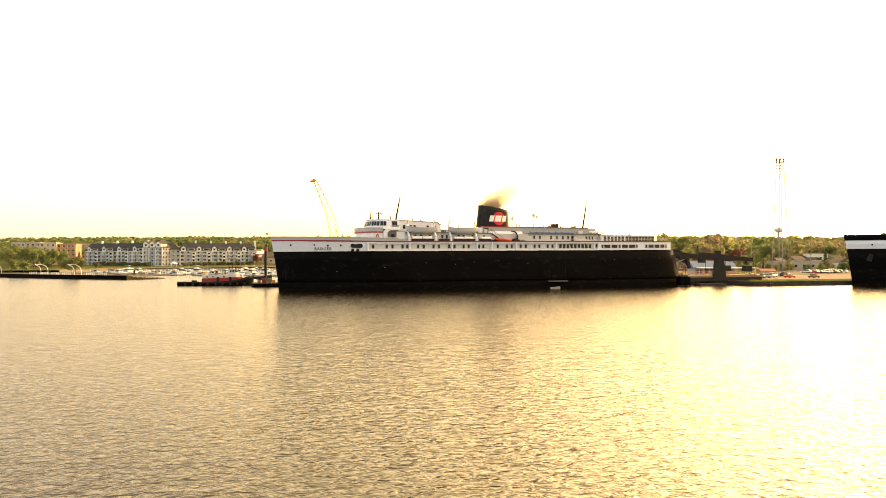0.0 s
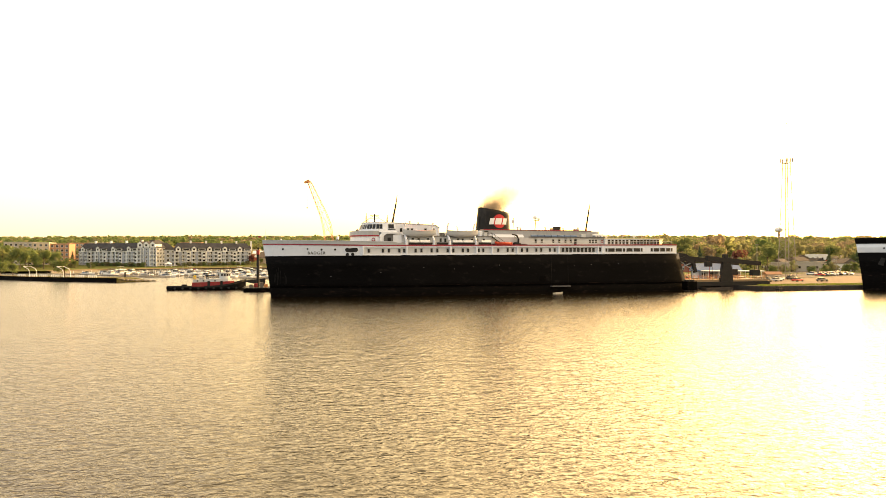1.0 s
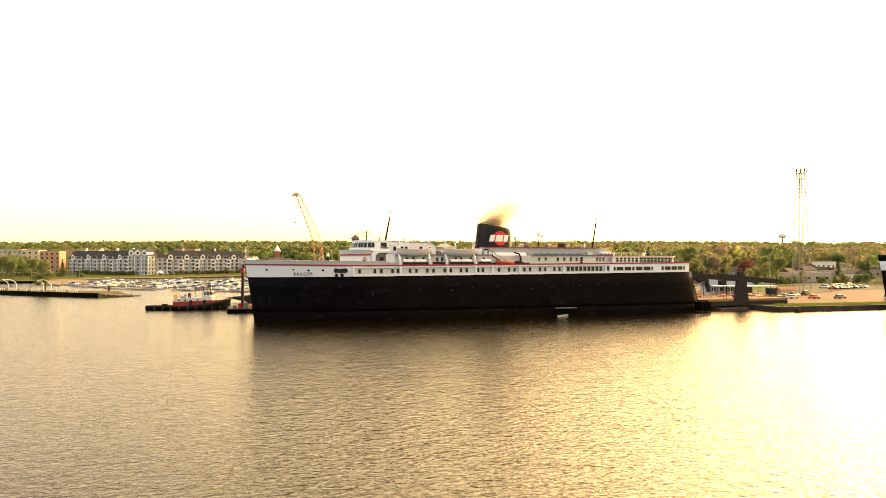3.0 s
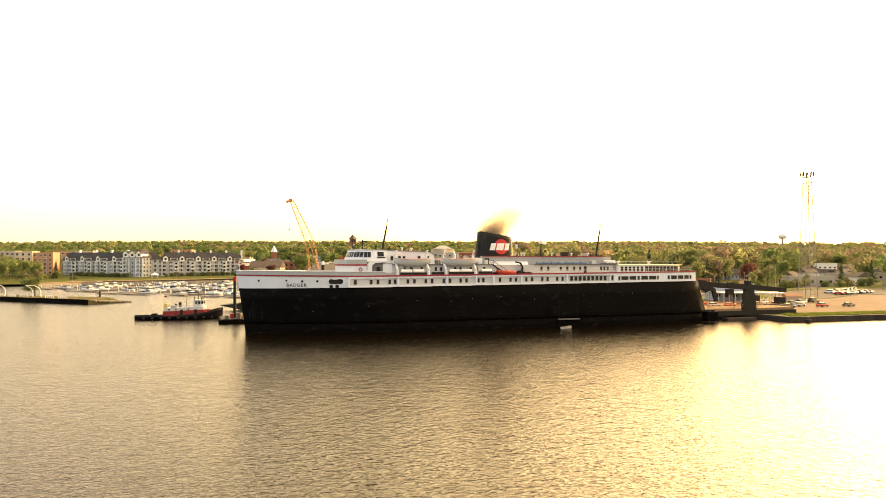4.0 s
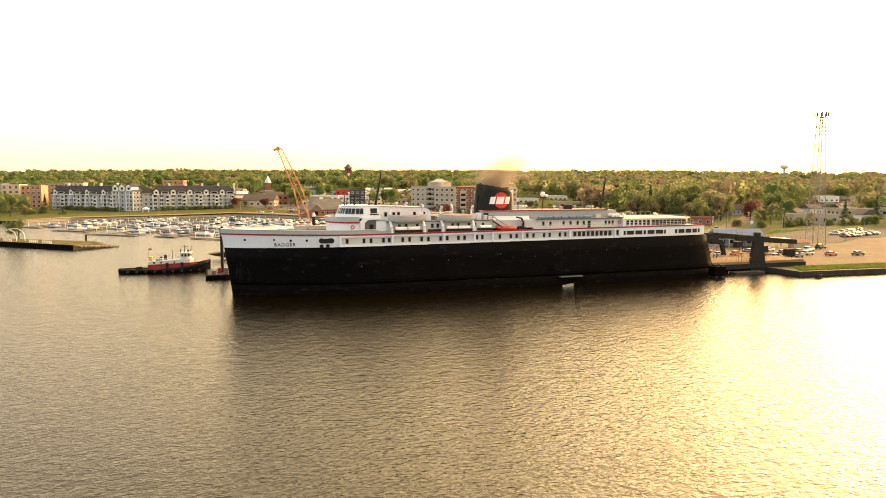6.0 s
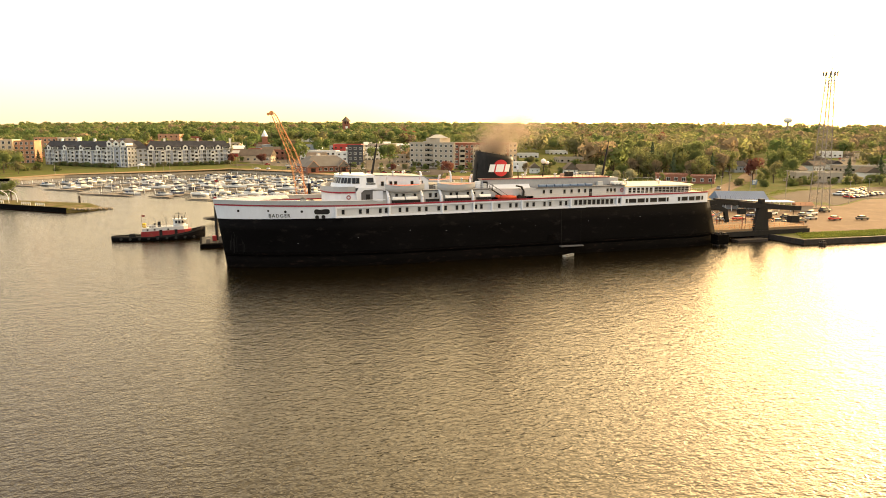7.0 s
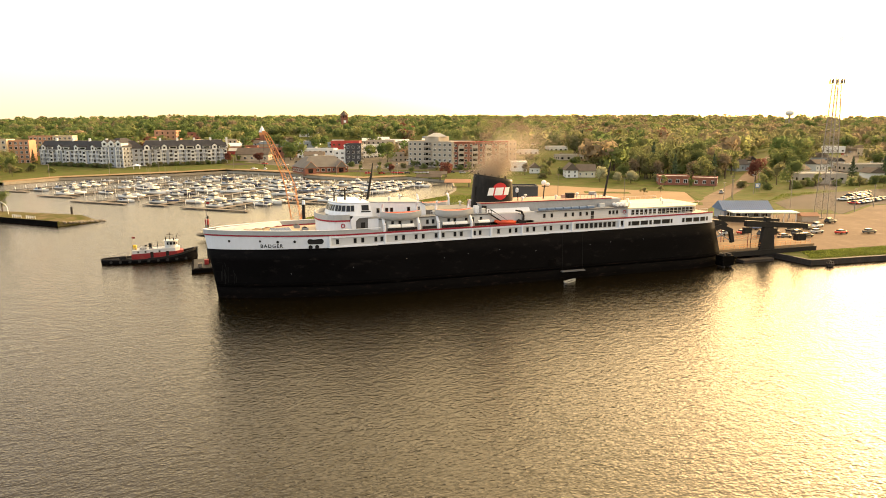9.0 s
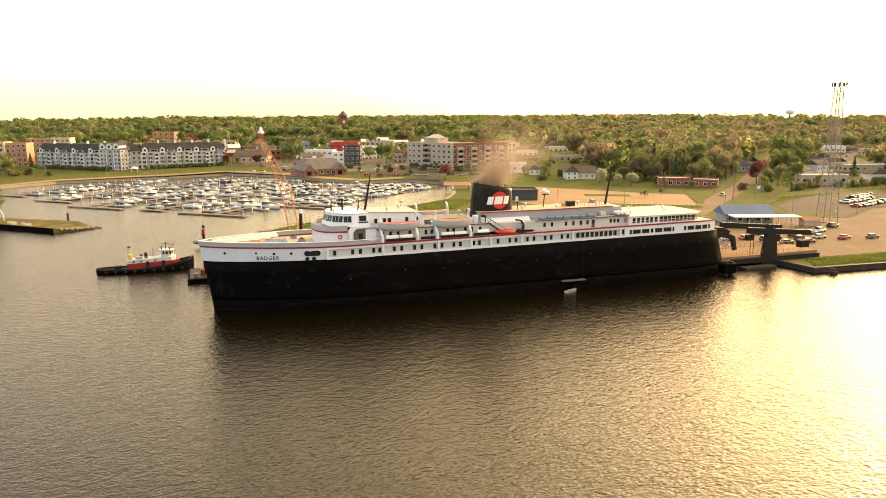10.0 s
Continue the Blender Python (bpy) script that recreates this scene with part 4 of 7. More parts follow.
hatch = thing("deck_hatch", "blue-grey slatted hatch cover on the foredeck", "hatch", "", (13.4, -1.0, 13.15))
part("coaming", bevelled(boxed((-2.2, -4.4, -0.1, 2.2, 3.4, 0.45)), 0.05), GREYWHITE, hatch)
for i in range(7):
    part("hatch_board", boxed((-2.05 + i * 0.59, -4.2, 0.45, -1.58 + i * 0.59, 3.2, 0.56)), CANVAS, hatch)
for x, y in ((17.3, -4.6), (17.3, 4.6), (18.5, 0)):
    winch = thing("mooring_winch", "dark mooring winch on the foredeck", "winch", "foredeck winches", (x, y, 13.05))
    bm = bmesh.new()
    rod(bm, (0, -0.7, 0.5), (0, 0.7, 0.5), 0.42, 0.42, 12)
    part("drum", bm, DARKSTEEL, winch)
    part("bed", boxed((-0.6, -0.9, -0.05, 0.6, -0.7, 0.7), (-0.6, 0.7, -0.05, 0.6, 0.9, 0.7)), GREY, winch)
# jackstaff
bm = bmesh.new()
rod(bm, (-1.4, 0, 13.4), (-1.4, 0, 17.3), 0.06, 0.03, 6)
part("jackstaff", bm, GREYWHITE, ferry)

# stern: sea gate frame, arms
bm = bmesh.new()
slab(bm, [(117.9, 8.0), (119.2, 8.0), (124.2, 9.4), (124.8, 10.2), (122.6, 11.3), (117.9, 11.6)], "y", -6.3, 6.3)
gate = part("sea_gate", bm, DARKSTEEL, ferry, "raised dark stern gate")
for side in (-1, 1):
    bm = bmesh.new()
    y = side * 6.8
    slab(bm, [(117.9, 9.3), (122.2, 10.4), (125.6, 9.0), (126.4, 5.6), (125.4, 5.4), (124.7, 8.2), (121.8, 9.2), (118.0, 8.2)], "y", y - 0.35, y + 0.35)
    part("gate_arm", bm, DARKSTEEL, ferry, "curved dark gate arm")
    bm = bmesh.new()
    rod(bm, (119.5, y, 6.5), (124.8, y, 8.6), 0.16)
    rod(bm, (120.5, y, 8.9), (125.6, y, 5.8), 0.12)
    part("gate_stay", bm, GREY, ferry)
# scraped patches near the stem, left by ice and fenders
rs = random.Random(9)
for i in range(8):
    x, z = rs.uniform(0.8, 4.0), rs.uniform(2.6, 4.6)
    w, h = rs.uniform(0.10, 0.30), rs.uniform(1.8, 3.6)
    bm = bmesh.new()
    rows = []
    for k in range(4):
        zz = z + h * k / 3
        sway = rs.uniform(-0.15, 0.15)
        rows.append([bm.verts.new((xx, -half(xx, zz) - 0.012, zz)) for xx in (x - w * rs.uniform(0.2, 0.6) + sway, x + w * rs.uniform(0.2, 0.6) + sway)])
    for r, q in zip(rows, rows[1:]):
        bm.faces.new((r[0], r[1], q[1], q[0]))
    part("scuff", bm, SCUFF, hull)
plat = thing("hanging_stage", "narrow grey work stage hung on ropes against the ferry's side", "work stage", "", (78.3, -9.75, 1.9))
part("deck", bevelled(boxed((-3.0, -0.5, 0.0, 3.0, 0.5, 0.28)), 0.04), BULKHEAD, plat)
for x in (-2.6, 2.6):
    bm = bmesh.new()
    rod(bm, (x, 0.2, 0.2), (x, 0.62, 8.9), 0.02, n=5)
    part("rope", bm, DARKSTEEL, plat)
skiff = thing("skiff", "small white skiff afloat beside the ferry", "skiff", "", (76.5, -12.0, 0.02), 24, 0.8)
bm = bmesh.new()
rows = []
for i in range(9):
    t = i / 8
    w = 0.75 * (1 - max(0, (t - 0.4) / 0.6) ** 2.2) + 0.03
    top = 0.42 + 0.25 * t * t
    rows.append([bm.verts.new((-2.3 + 4.6 * t, y, z)) for y, z in ((-w, top), (-w * 0.7, -0.15), (w * 0.7, -0.15), (w, top))])
for r, q in zip(rows, rows[1:]):
    for k in range(3):
        bm.faces.new((r[k], q[k], q[k + 1], r[k + 1]))
bm.faces.new(rows[0])
bmesh.ops.solidify(bm, geom=bm.faces[:], thickness=0.06)
part("hull", bm, GELCOAT, skiff)
for x in (-1.0, 0.5):
    part("thwart", boxed((x, -0.66, 0.25, x + 0.28, 0.66, 0.3)), WOOD, skiff)
# small added discs: sparkles on the hull side drawn as pale paint
for x, z in ((27.0, 6.2), (38.5, 7.4), (47.0, 7.0), (52.5, 7.6), (60.0, 8.0), (69.0, 7.2), (83.0, 7.8), (88.5, 8.1), (97.5, 8.3), (14.5, 5.2)):
    bm = bmesh.new()
    rod(bm, (x, -half(x, z) - 0.05, z), (x, -half(x, z) + 0.1, z), 0.07, 0.07, 10)
    part("hull_glint", bm, GREY, ferry, "small pale disc for a sparkle on the hull side")
bm = boxed((72.2, -9.12, 3.4, 74.2, -9.04, 4.9))
part("side_port", bm, BOOT, ferry, "dark shell door in the side")

# small deck fittings: mushroom ventilators, lockers, bollards, ladders
rs = random.Random(31)
for x, y, z in ((46.0, -4.6, 15.9), (48.5, 4.4, 15.9), (50.2, -4.6, 15.9), (53.0, -4.5, 15.9), (55.0, 3.0, 16.9), (68.5, -2.5, 17.95), (71.5, 2.2, 17.95), (77.5, -2.0, 17.95), (85.2, 1.5, 17.95), (88.0, -2.4, 17.95), (96.5, -4.0, 15.72), (101.0, 3.5, 15.72), (106.5, -3.6, 15.72), (110.0, 2.0, 15.72), (36.5, -2.5, 19.1), (40.2, 2.0, 18.95)):
    v = thing("ventilator", "small mushroom ventilator on the ferry's deck", "ventilator", "deck ventilators", (x, y, z))
    bm = bmesh.new()
    rod(bm, (0, 0, -0.1), (0, 0, 0.7), 0.2, 0.2, 8)
    part("stem", bm, GREYWHITE, v)
    bm = bmesh.new()
    rod(bm, (0, 0, 0.7), (0, 0, 0.95), 0.45, 0.25, 10)
    part("cap", bm, GREYWHITE, v)
for x, y, z, w, d, h, m in ((47.2, -5.6, 15.9, 1.8, 0.8, 0.8, GREYWHITE), (52.0, -5.6, 15.9, 2.0, 0.8, 0.9, GREY), (55.6, -5.2, 15.9, 1.0, 1.2, 1.6, WHITE), (57.0, -6.0, 15.9, 0.8, 0.8, 1.1, GREYWHITE), (84.0, -5.6, 15.92, 2.4, 0.9, 0.6, GREY), (87.5, -5.4, 15.92, 1.4, 0.9, 0.9, GREYWHITE), (90.0, 3.0, 17.95, 1.5, 1.2, 0.8, GREY)):
    tagged(part("deck_locker", bevelled(boxed((x, y, z - 0.02, x + w, y + d, z + h)), 0.04), m), "painted steel locker on the boat deck", "locker", "deck lockers")
for side in (-1, 1):
    bm = bmesh.new()
    for k in range(9):
        rod(bm, (58.9, side * (5.0 + k * 0.2), 16.3 - k * 0.33), (59.6, side * (5.0 + k * 0.2), 16.3 - k * 0.33), 0.04, n=4)
    for x in (58.9, 59.6):
        rod(bm, (x, side * 4.9, 16.5), (x, side * 6.9, 13.3), 0.06, n=4)
    part("deck_ladder", bm, DARKSTEEL, ferry, "dark sloping deck ladder")
    bm = bmesh.new()
    for i in range(13):
        x = 44.5 + i
        rod(bm, (x, side * 6.95, 15.9), (x, side * 6.95, 16.9), 0.03, n=4)
    for dz in (0.5, 1.0):
        rod(bm, (44.5, side * 6.95, 15.9 + dz), (57.5, side * 6.95, 15.9 + dz), 0.03, n=4)
    part("boat_deck_rail", bm, GREYWHITE, ferry)
    bm = bmesh.new()
    for i in range(13):
        x = 95 + i * 1.6
        rod(bm, (x, side * 7.55, 15.72), (x, side * 7.55, 16.6), 0.025, n=4)
    rod(bm, (95, side * 7.55, 16.6), (112.6, side * 7.55, 16.6), 0.025, n=4)
    part("veranda_rail", bm, GREYWHITE, ferry)

# ---- more materials ----
BLUEROOF = mat("blue_metal_roof", (0.075, 0.15, 0.29), 0.5, var=0.1, scale=0.4, bump=0.1)
ROOFGREY = mat("dark_shingle_roof", (0.060, 0.058, 0.062), 0.95, spec=0.1, var=0.3, scale=0.6, bump=0.4, rand=0.2)
BRICK = mat("red_brick", (0.26, 0.10, 0.065), 0.9, var=0.25, scale=1.5, bump=0.3, rand=0.1)
SIDING = mat("pale_grey_siding", (0.32, 0.338, 0.375), 0.75, var=0.18, scale=0.5, bump=0.15)
TRIM = mat("white_trim_paint", (0.74, 0.72, 0.68), 0.6, var=0.06, scale=0.5, bump=0.05)
STUCCO = mat("tan_stucco", (0.52, 0.41, 0.29), 0.85, var=0.12, scale=0.4, bump=0.15)
ORANGEWALL = mat("terracotta_wall", (0.42, 0.22, 0.13), 0.85, var=0.15, scale=0.4, bump=0.15)
DARKWALL = mat("charcoal_cladding", (0.055, 0.055, 0.058), 0.8, var=0.2, scale=0.4, bump=0.1)
REDROOF = mat("red_roof_sheeting", (0.40, 0.045, 0.035), 0.7, var=0.2, scale=0.5, bump=0.1)
TYRE = mat("black_rubber", (0.015, 0.015, 0.015), 0.9, var=0.2)
CARPAINTS = {n: mat(n + "_car_paint", c, 0.25, var=0.04, bump=0.0, spec=0.6) for n, c in
             (("red", (0.50, 0.025, 0.02)), ("black", (0.015, 0.015, 0.017)), ("white", (0.75, 0.75, 0.73)), ("silver", (0.42, 0.42, 0.42)), ("dark_grey", (0.06, 0.062, 0.066)), ("blue", (0.035, 0.07, 0.16)))}
YELLOW = mat("yellow_paint", (0.60, 0.38, 0.02), 0.5, var=0.15)
CRANE = mat("orange_crane_paint", (0.58, 0.235, 0.085), 0.6, var=0.25, scale=1.0, bump=0.1, stain=(0.25, 0.10, 0.05))
LATTICE = mat("galvanised_lattice", (0.25, 0.22, 0.185), 0.7, metal=0.0, var=0.25, scale=1.0, bump=0.1)
BLUECANVAS = mat("blue_boat_canvas", (0.028, 0.042, 0.085), 0.85, var=0.2, scale=1.0, bump=0.2)


# ---- ferry dock: linkspan, dolphin, cars ----
link = thing("linkspan", "black steel linkspan bridge with overhead counterweight girders", "loading bridge")
for y in (-4.6, 5.4):
    bm = bmesh.new()
    slab(bm, [(131.8, 9.0), (152.6, 7.5), (152.6, 8.8), (131.8, 10.6)], "y", y - 0.55, y + 0.55)
    part("girder", bevelled(bm, 0.05), DARKSTEEL, link, "heavy black overhead girder")
    bm = bmesh.new()
    slab(bm, [(136.6, 1.2), (141.9, 1.2), (140.6, 10.0), (138.0, 10.0)] if y < 0 else [(147.6, 1.2), (149.8, 1.2), (149.3, 9.2), (148.1, 9.2)], "y", y - 0.5, y + 0.5)
    part("tower", bm, DARKSTEEL, link, "tapered black support tower")
    if y < 0:
        bm = boxed((138.2, y - 0.7, 9.9, 139.6, y + 0.7, 11.1))
        part("pivot_block", bevelled(bm, 0.08), DARKSTEEL, link)
    for x, z0, z1 in ((133.0, 3.1, 9.4), (134.0, 3.1, 9.3), (150.3, 5.0, 8.0)):
        bm = bmesh.new()
        rod(bm, (x, y, z0), (x, y, z1), 0.08, n=6)
        part("hanger", bm, DARKSTEEL if x > 133.5 else TUGRED, link)
    bm = boxed((149.0, y - 0.8, 4.3, 152.0, y + 0.8, 6.2))
    part("counterweight", bevelled(bm, 0.08), DARKSTEEL, link)
    bm = boxed((131.4, y - 0.6, 7.2, 133.6, y + 0.6, 8.7))
    part("sheave_box", bevelled(bm, 0.08), DARKSTEEL, link)
    bm = bmesh.new()
    for i in range(19):
        x = 123.5 + i * 1.7
        rod(bm, (x, y * 1.05, 3.1), (x, y * 1.05, 4.3), 0.05, n=5)
    for z in (3.7, 4.3):
        rod(bm, (123.5, y * 1.05, z), (154.1, y * 1.05, z), 0.05, n=5)
    part("bridge_rail", bm, CRANE, link, "rusty orange bridge railing")
    bm = bmesh.new()
    for i in range(14):
        x = 132.2 + i * 1.7
        z = 10.6 - (x - 131.8) * 0.086
        rod(bm, (x, y, z), (x, y, z + 0.9), 0.03, n=4)
    part("girder_rail", bm, DARKSTEEL, link)
part("deck", boxed((122.6, -4.5, 2.5, 156.0, 5.3, 3.1)), SAND, link, "worn pale bridge deck with rails")
part("deck_beam", boxed((122.6, -5.3, 1.2, 156.0, -4.6, 2.5)), DARKSTEEL, link)
part("deck_beam", boxed((122.6, 5.4, 1.2, 156.0, 6.1, 2.5)), DARKSTEEL, link)
for x, y, w, d, h, lab in ((121.6, -9.6, 3.6, 2.6, 3.4, "dark timber fender dolphin in the water"), (146.5, -18.6, 1.5, 1.5, 1.4, "small dark mooring dolphin off the quay")):
    dol = thing("dolphin", lab, "dolphin", "mooring dolphins", (x, y, 0))
    for i in range(4):
        bm = bmesh.new()
        rod(bm, ((i % 2 - 0.5) * w * 0.6, (i // 2 - 0.5) * d * 0.6, -3), ((i % 2 - 0.5) * w * 0.45, (i // 2 - 0.5) * d * 0.45, h), 0.28 * w / 2, 0.26 * w / 2, 8)
        part("post", bm, PILE, dol)
    part("sheathing", bevelled(boxed((-w / 2, -d / 2, 0.4, w / 2, d / 2, h - 0.5)), 0.12), BOOT if w > 2 else PILE, dol)
part("platform", bevelled(boxed((129, -8.0, -0.5, 139, -5.4, 0.7)), 0.1), PILE, link, "low dark footing at the water")


def car_proto(paint, suv=False):
    c = thing("car", f"{paint.replace('_', ' ')} {'sport utility vehicle' if suv else 'sedan'} parked on the gravel lot", "car", "parked cars")
    h, roof = (1.05, 1.75) if suv else (0.92, 1.43)
    prof = [(-2.25, 0.35), (2.2, 0.35), (2.3, 0.62), (2.2, h - 0.12), (1.15, h), (-1.7, h), (-2.25, h - 0.05)]
    bm = bmesh.new()
    slab(bm, prof, "y", -0.88, 0.88)
    part("body", bevelled(bm, 0.09, 2), CARPAINTS[paint], c, "", True)
    back = -2.1 if suv else -1.75
    bm = bmesh.new()
    lo = [(1.05, -0.80), (back, -0.80), (back, 0.80), (1.05, 0.80)]
    hi = [(0.25, -0.62), (back + 0.45, -0.62), (back + 0.45, 0.62), (0.25, 0.62)]
    a = [bm.verts.new((x, y, h - 0.02)) for x, y in lo]
    b = [bm.verts.new((x, y, roof - 0.06)) for x, y in hi]
    for i in range(4):
        bm.faces.new((a[i], a[(i + 1) % 4], b[(i + 1) % 4], b[i]))
    bm.faces.new(b)
    bm.faces.new(a[::-1])
    part("glasshouse", bm, GLASS, c, "dark car windows")
    part("roof", bevelled(boxed((back + 0.42, -0.64, roof - 0.07, 0.28, 0.64, roof)), 0.03), CARPAINTS[paint], c)
    for x in (-1.4, 1.4):
        for y in (-0.82, 0.82):
            bm = bmesh.new()
            rod(bm, (x, y - 0.11, 0.33), (x, y + 0.11, 0.33), 0.33, 0.33, 12)
            part("wheel", bm, TYRE, c)
    for y in (-0.62, 0.62):
        part("headlight", boxed((2.2, y - 0.16, 0.62, 2.27, y + 0.16, 0.76)), LOGOWHITE, c)
    return c


PROTO = {}


def park(paint, suv, x, y, turn, lift=0.05):
    m = pose(x, y, rise(x, y) + lift, 0, 0, turn)
    if (paint, suv) not in PROTO:
        c = car_proto(paint, suv)
        c.matrix_basis = m
        PROTO[paint, suv] = c
        return c
    return copy_thing(PROTO[paint, suv], m)


for paint, suv, x, y, turn in (("red", False, 186.5, 13.8, 8), ("dark_grey", False, 196.0, 12.0, 5), ("black", True, 203, 33, 10), ("silver", False, 180.5, 17.5, 8), ("white", True, 191, 27, 15), ("dark_grey", True, 171.5, 16.0, 5),
                               ("black", False, 175.5, 22.5, 10), ("black", True, 166.0, 20.5, 10), ("dark_grey", True, 161.0, 19.0, 5), ("black", False, 171.0, 12.5, 6), ("dark_grey", False, 163.5, 13.5, 4), ("red", False, 157.5, 24.0, 12), ("blue", False, 168.5, 30.0, 5), ("white", False, 178.0, 31.5, 12),
                               ("silver", False, 151.0, 24.0, 0), ("black", False, 147.5, 30.0, 4), ("white", True, 206.0, 2.0, 20), ("dark_grey", False, 184.5, 24.5, 12), ("red", True, 153.0, 33.0, 8)):
    park(paint, suv, x, y, turn)
rng = random.Random(5)
for row, (x0, y0, n) in enumerate(((259, 72, 9), (266, 84, 8), (285, 97, 6))):
    for i in range(n):
        p = "red" if (row, i) == (0, 0) else rng.choice(["white", "white", "silver", "dark_grey", "silver", "black", "blue"])
        park(p, rng.random() < 0.35, x0 + i * 3.4 + rng.uniform(-0.3, 0.3), y0 + i * 1.1 + rng.uniform(-0.4, 0.4), 108, 0.07)
for i in range(16):
    x, y = 330 + i * 17.5, 157 + i * 14.2
    if rng.random() < 0.8:
        park(rng.choice(["white", "silver", "black", "red", "dark_grey"]), rng.random() < 0.4, x + rng.uniform(-4, 4), y - 3, 40, 0.1)
for x, y in ((238, 128), (286, 169), (330, 207)):
    park(rng.choice(["white", "silver"]), True, x, y, 42, 0.1)

# terminal shed and canopy
shed = thing("terminal_building", "low dock building with a blue metal roof", "building", "", (174.7, 52.7, 1.3), -21)
part("wall", boxed((0, 0, 0, 16.6, 10, 3.4)), SIDING, shed)
bm = bmesh.new()
slab(bm, [(-0.7, 3.2), (10.7, 3.2), (10.7, 3.5), (5.0, 6.3), (-0.7, 3.5)], "x", -0.7, 17.3)
part("roof", bm, BLUEROOF, shed, "blue ribbed metal roof")
for i in range(25):
    bm = bmesh.new()
    slab(bm, [(-0.7, 3.5), (5.0, 6.3), (5.0, 6.42), (-0.7, 3.62)], "x", -0.6 + i * 0.74, -0.52 + i * 0.74)
    part("roof_rib", bm, BLUEROOF, shed)
for i in range(5):
    ob = ship_window(1.8 + i * 3.2, -0.03, 1.9, 1.4, 1.2, 0, shed)
canopy = thing("dock_canopy", "long pale flat canopy beside the dock building", "canopy", "", (172.5, 45.5, 1.3), -20)
part("roof", bevelled(boxed((0, 0, 3.2, 23, 6.5, 3.55)), 0.05), TRIM, canopy)
for i in range(6):
    for y in (0.5, 6.0):
        bm = bmesh.new()
        rod(bm, (1 + i * 4.2, y, 0), (1 + i * 4.2, y, 3.2), 0.12)
        part("post", bm, TRIM, canopy)
hut = thing("ticket_hut", "small tan roofed hut on the parking ground", "hut", "", (196.0, 38.3, 1.33), -15)
part("wall", boxed((0, 0, 0, 6, 3.5, 2.1)), STUCCO, hut)
bm = bmesh.new()
slab(bm, [(-0.4, 2.0), (3.9, 2.0), (1.75, 3.1)], "x", -0.4, 6.4)
part("roof", bm, ORANGEWALL, hut)

# lattice tower
tower = thing("radio_tower", "tall slender steel lattice radio tower with antennas", "tower", "", (207.2, 39.5, 1.3), 12)


def tower_half(z):
    return 2.5 - 1.5 * min(1.0, z / 46)


corners = ((-1, -1), (1, -1), (1, 1), (-1, 1))
for cx, cy in corners:
    bm = bmesh.new()
    rod(bm, (cx * 2.5, cy * 2.5, 0), (cx * 1.0, cy * 1.0, 47), 0.13, 0.19, 6)
    part("leg", bm, LATTICE, tower)
    bm = boxed((cx * 2.5 - 0.7, cy * 2.5 - 0.7, -0.6, cx * 2.5 + 0.7, cy * 2.5 + 0.7, 0.4))
    part("footing", bm, CONCRETE, tower)
z = 0.0
bm = bmesh.new()
while z < 45:
    h = 1.15 * tower_half(z)
    a, b = tower_half(z), tower_half(z + h)
    for (x0, y0), (x1, y1) in zip(corners, corners[1:] + corners[:1]):
        rod(bm, (x0 * a, y0 * a, z), (x1 * b, y1 * b, z + h), 0.030 + z * 0.0009, n=4)
        rod(bm, (x1 * a, y1 * a, z), (x0 * b, y0 * b, z + h), 0.030 + z * 0.0009, n=4)
        rod(bm, (x0 * b, y0 * b, z + h), (x1 * b, y1 * b, z + h), 0.028 + z * 0.0009, n=4)
    z += h
tagged(part("bracing", bm, LATTICE, tower), kind="stuff")
bm = bmesh.new()
for cx, cy in ((-0.35, -0.3), (0.35, -0.3), (0, 0.4)):
    rod(bm, (cx, cy, 47), (cx * 0.8, cy * 0.8, 64), 0.11, n=5)
for i in range(34):
    a, b = 47 + i * 0.5, 47.5 + i * 0.5
    rod(bm, (-0.33, -0.28, a), (0.33, -0.28, b), 0.03, n=4)
part("top_mast", bm, LATTICE, tower, "pale thin top mast")
part("platform", boxed((-1.6, -1.6, 47, 1.6, 1.6, 47.15)), LATTICE, tower)
for i in range(10):
    a = i * math.tau / 10
    bm = boxed((2.3 * math.cos(a) - 0.16, 2.3 * math.sin(a) - 0.16, 47.4, 2.3 * math.cos(a) + 0.16, 2.3 * math.sin(a) + 0.16, 49.0))
    part("panel_antenna", bm, DARKSTEEL if i % 3 else LATTICE, tower)
    bm = bmesh.new()
    rod(bm, (1.5 * math.cos(a), 1.5 * math.sin(a), 47.3), (2.3 * math.cos(a), 2.3 * math.sin(a), 47.9), 0.05, n=4)
    part("antenna_arm", bm, LATTICE, tower)


def pole(x, y, h, label, category="lamp post", arm=0.0, group="lamp posts"):
    p = thing(category.replace(" ", "_"), label, category, group, (x, y, rise(x, y)))
    bm = bmesh.new()
    rod(bm, (0, 0, -0.5), (0, 0, h), 0.14, 0.09, 7)
    part("post", bm, LATTICE if arm else WOOD, p)
    if arm:
        bm = boxed((-arm, -0.15, h - 0.1, arm, 0.15, h + 0.12))
        part("lamp_head", bm, LATTICE, p)
    else:
        part("crossarm", boxed((-1.1, -0.07, h - 0.9, 1.1, 0.07, h - 0.75)), WOOD, p)
    return p


for x, y, h in ((210, 94, 9), (219, 99, 9.5), (199, 47, 14), (236, 52, 9), (258, 62, 9), (150, 60, 8), (250, 120, 9), (268, 136, 9), (289, 75, 9), (135, 188, 8), (68, 100, 7.5)):
    pole(x, y, h, "grey lamp post beside the lots", arm=0.7)
for x, y in ((176, 118), (160, 150), (246, 143), (300, 190), (352, 238), (230, 112)):
    pole(x, y, 10.5, "weathered wooden utility pole", "utility pole", 0.0, "utility poles")
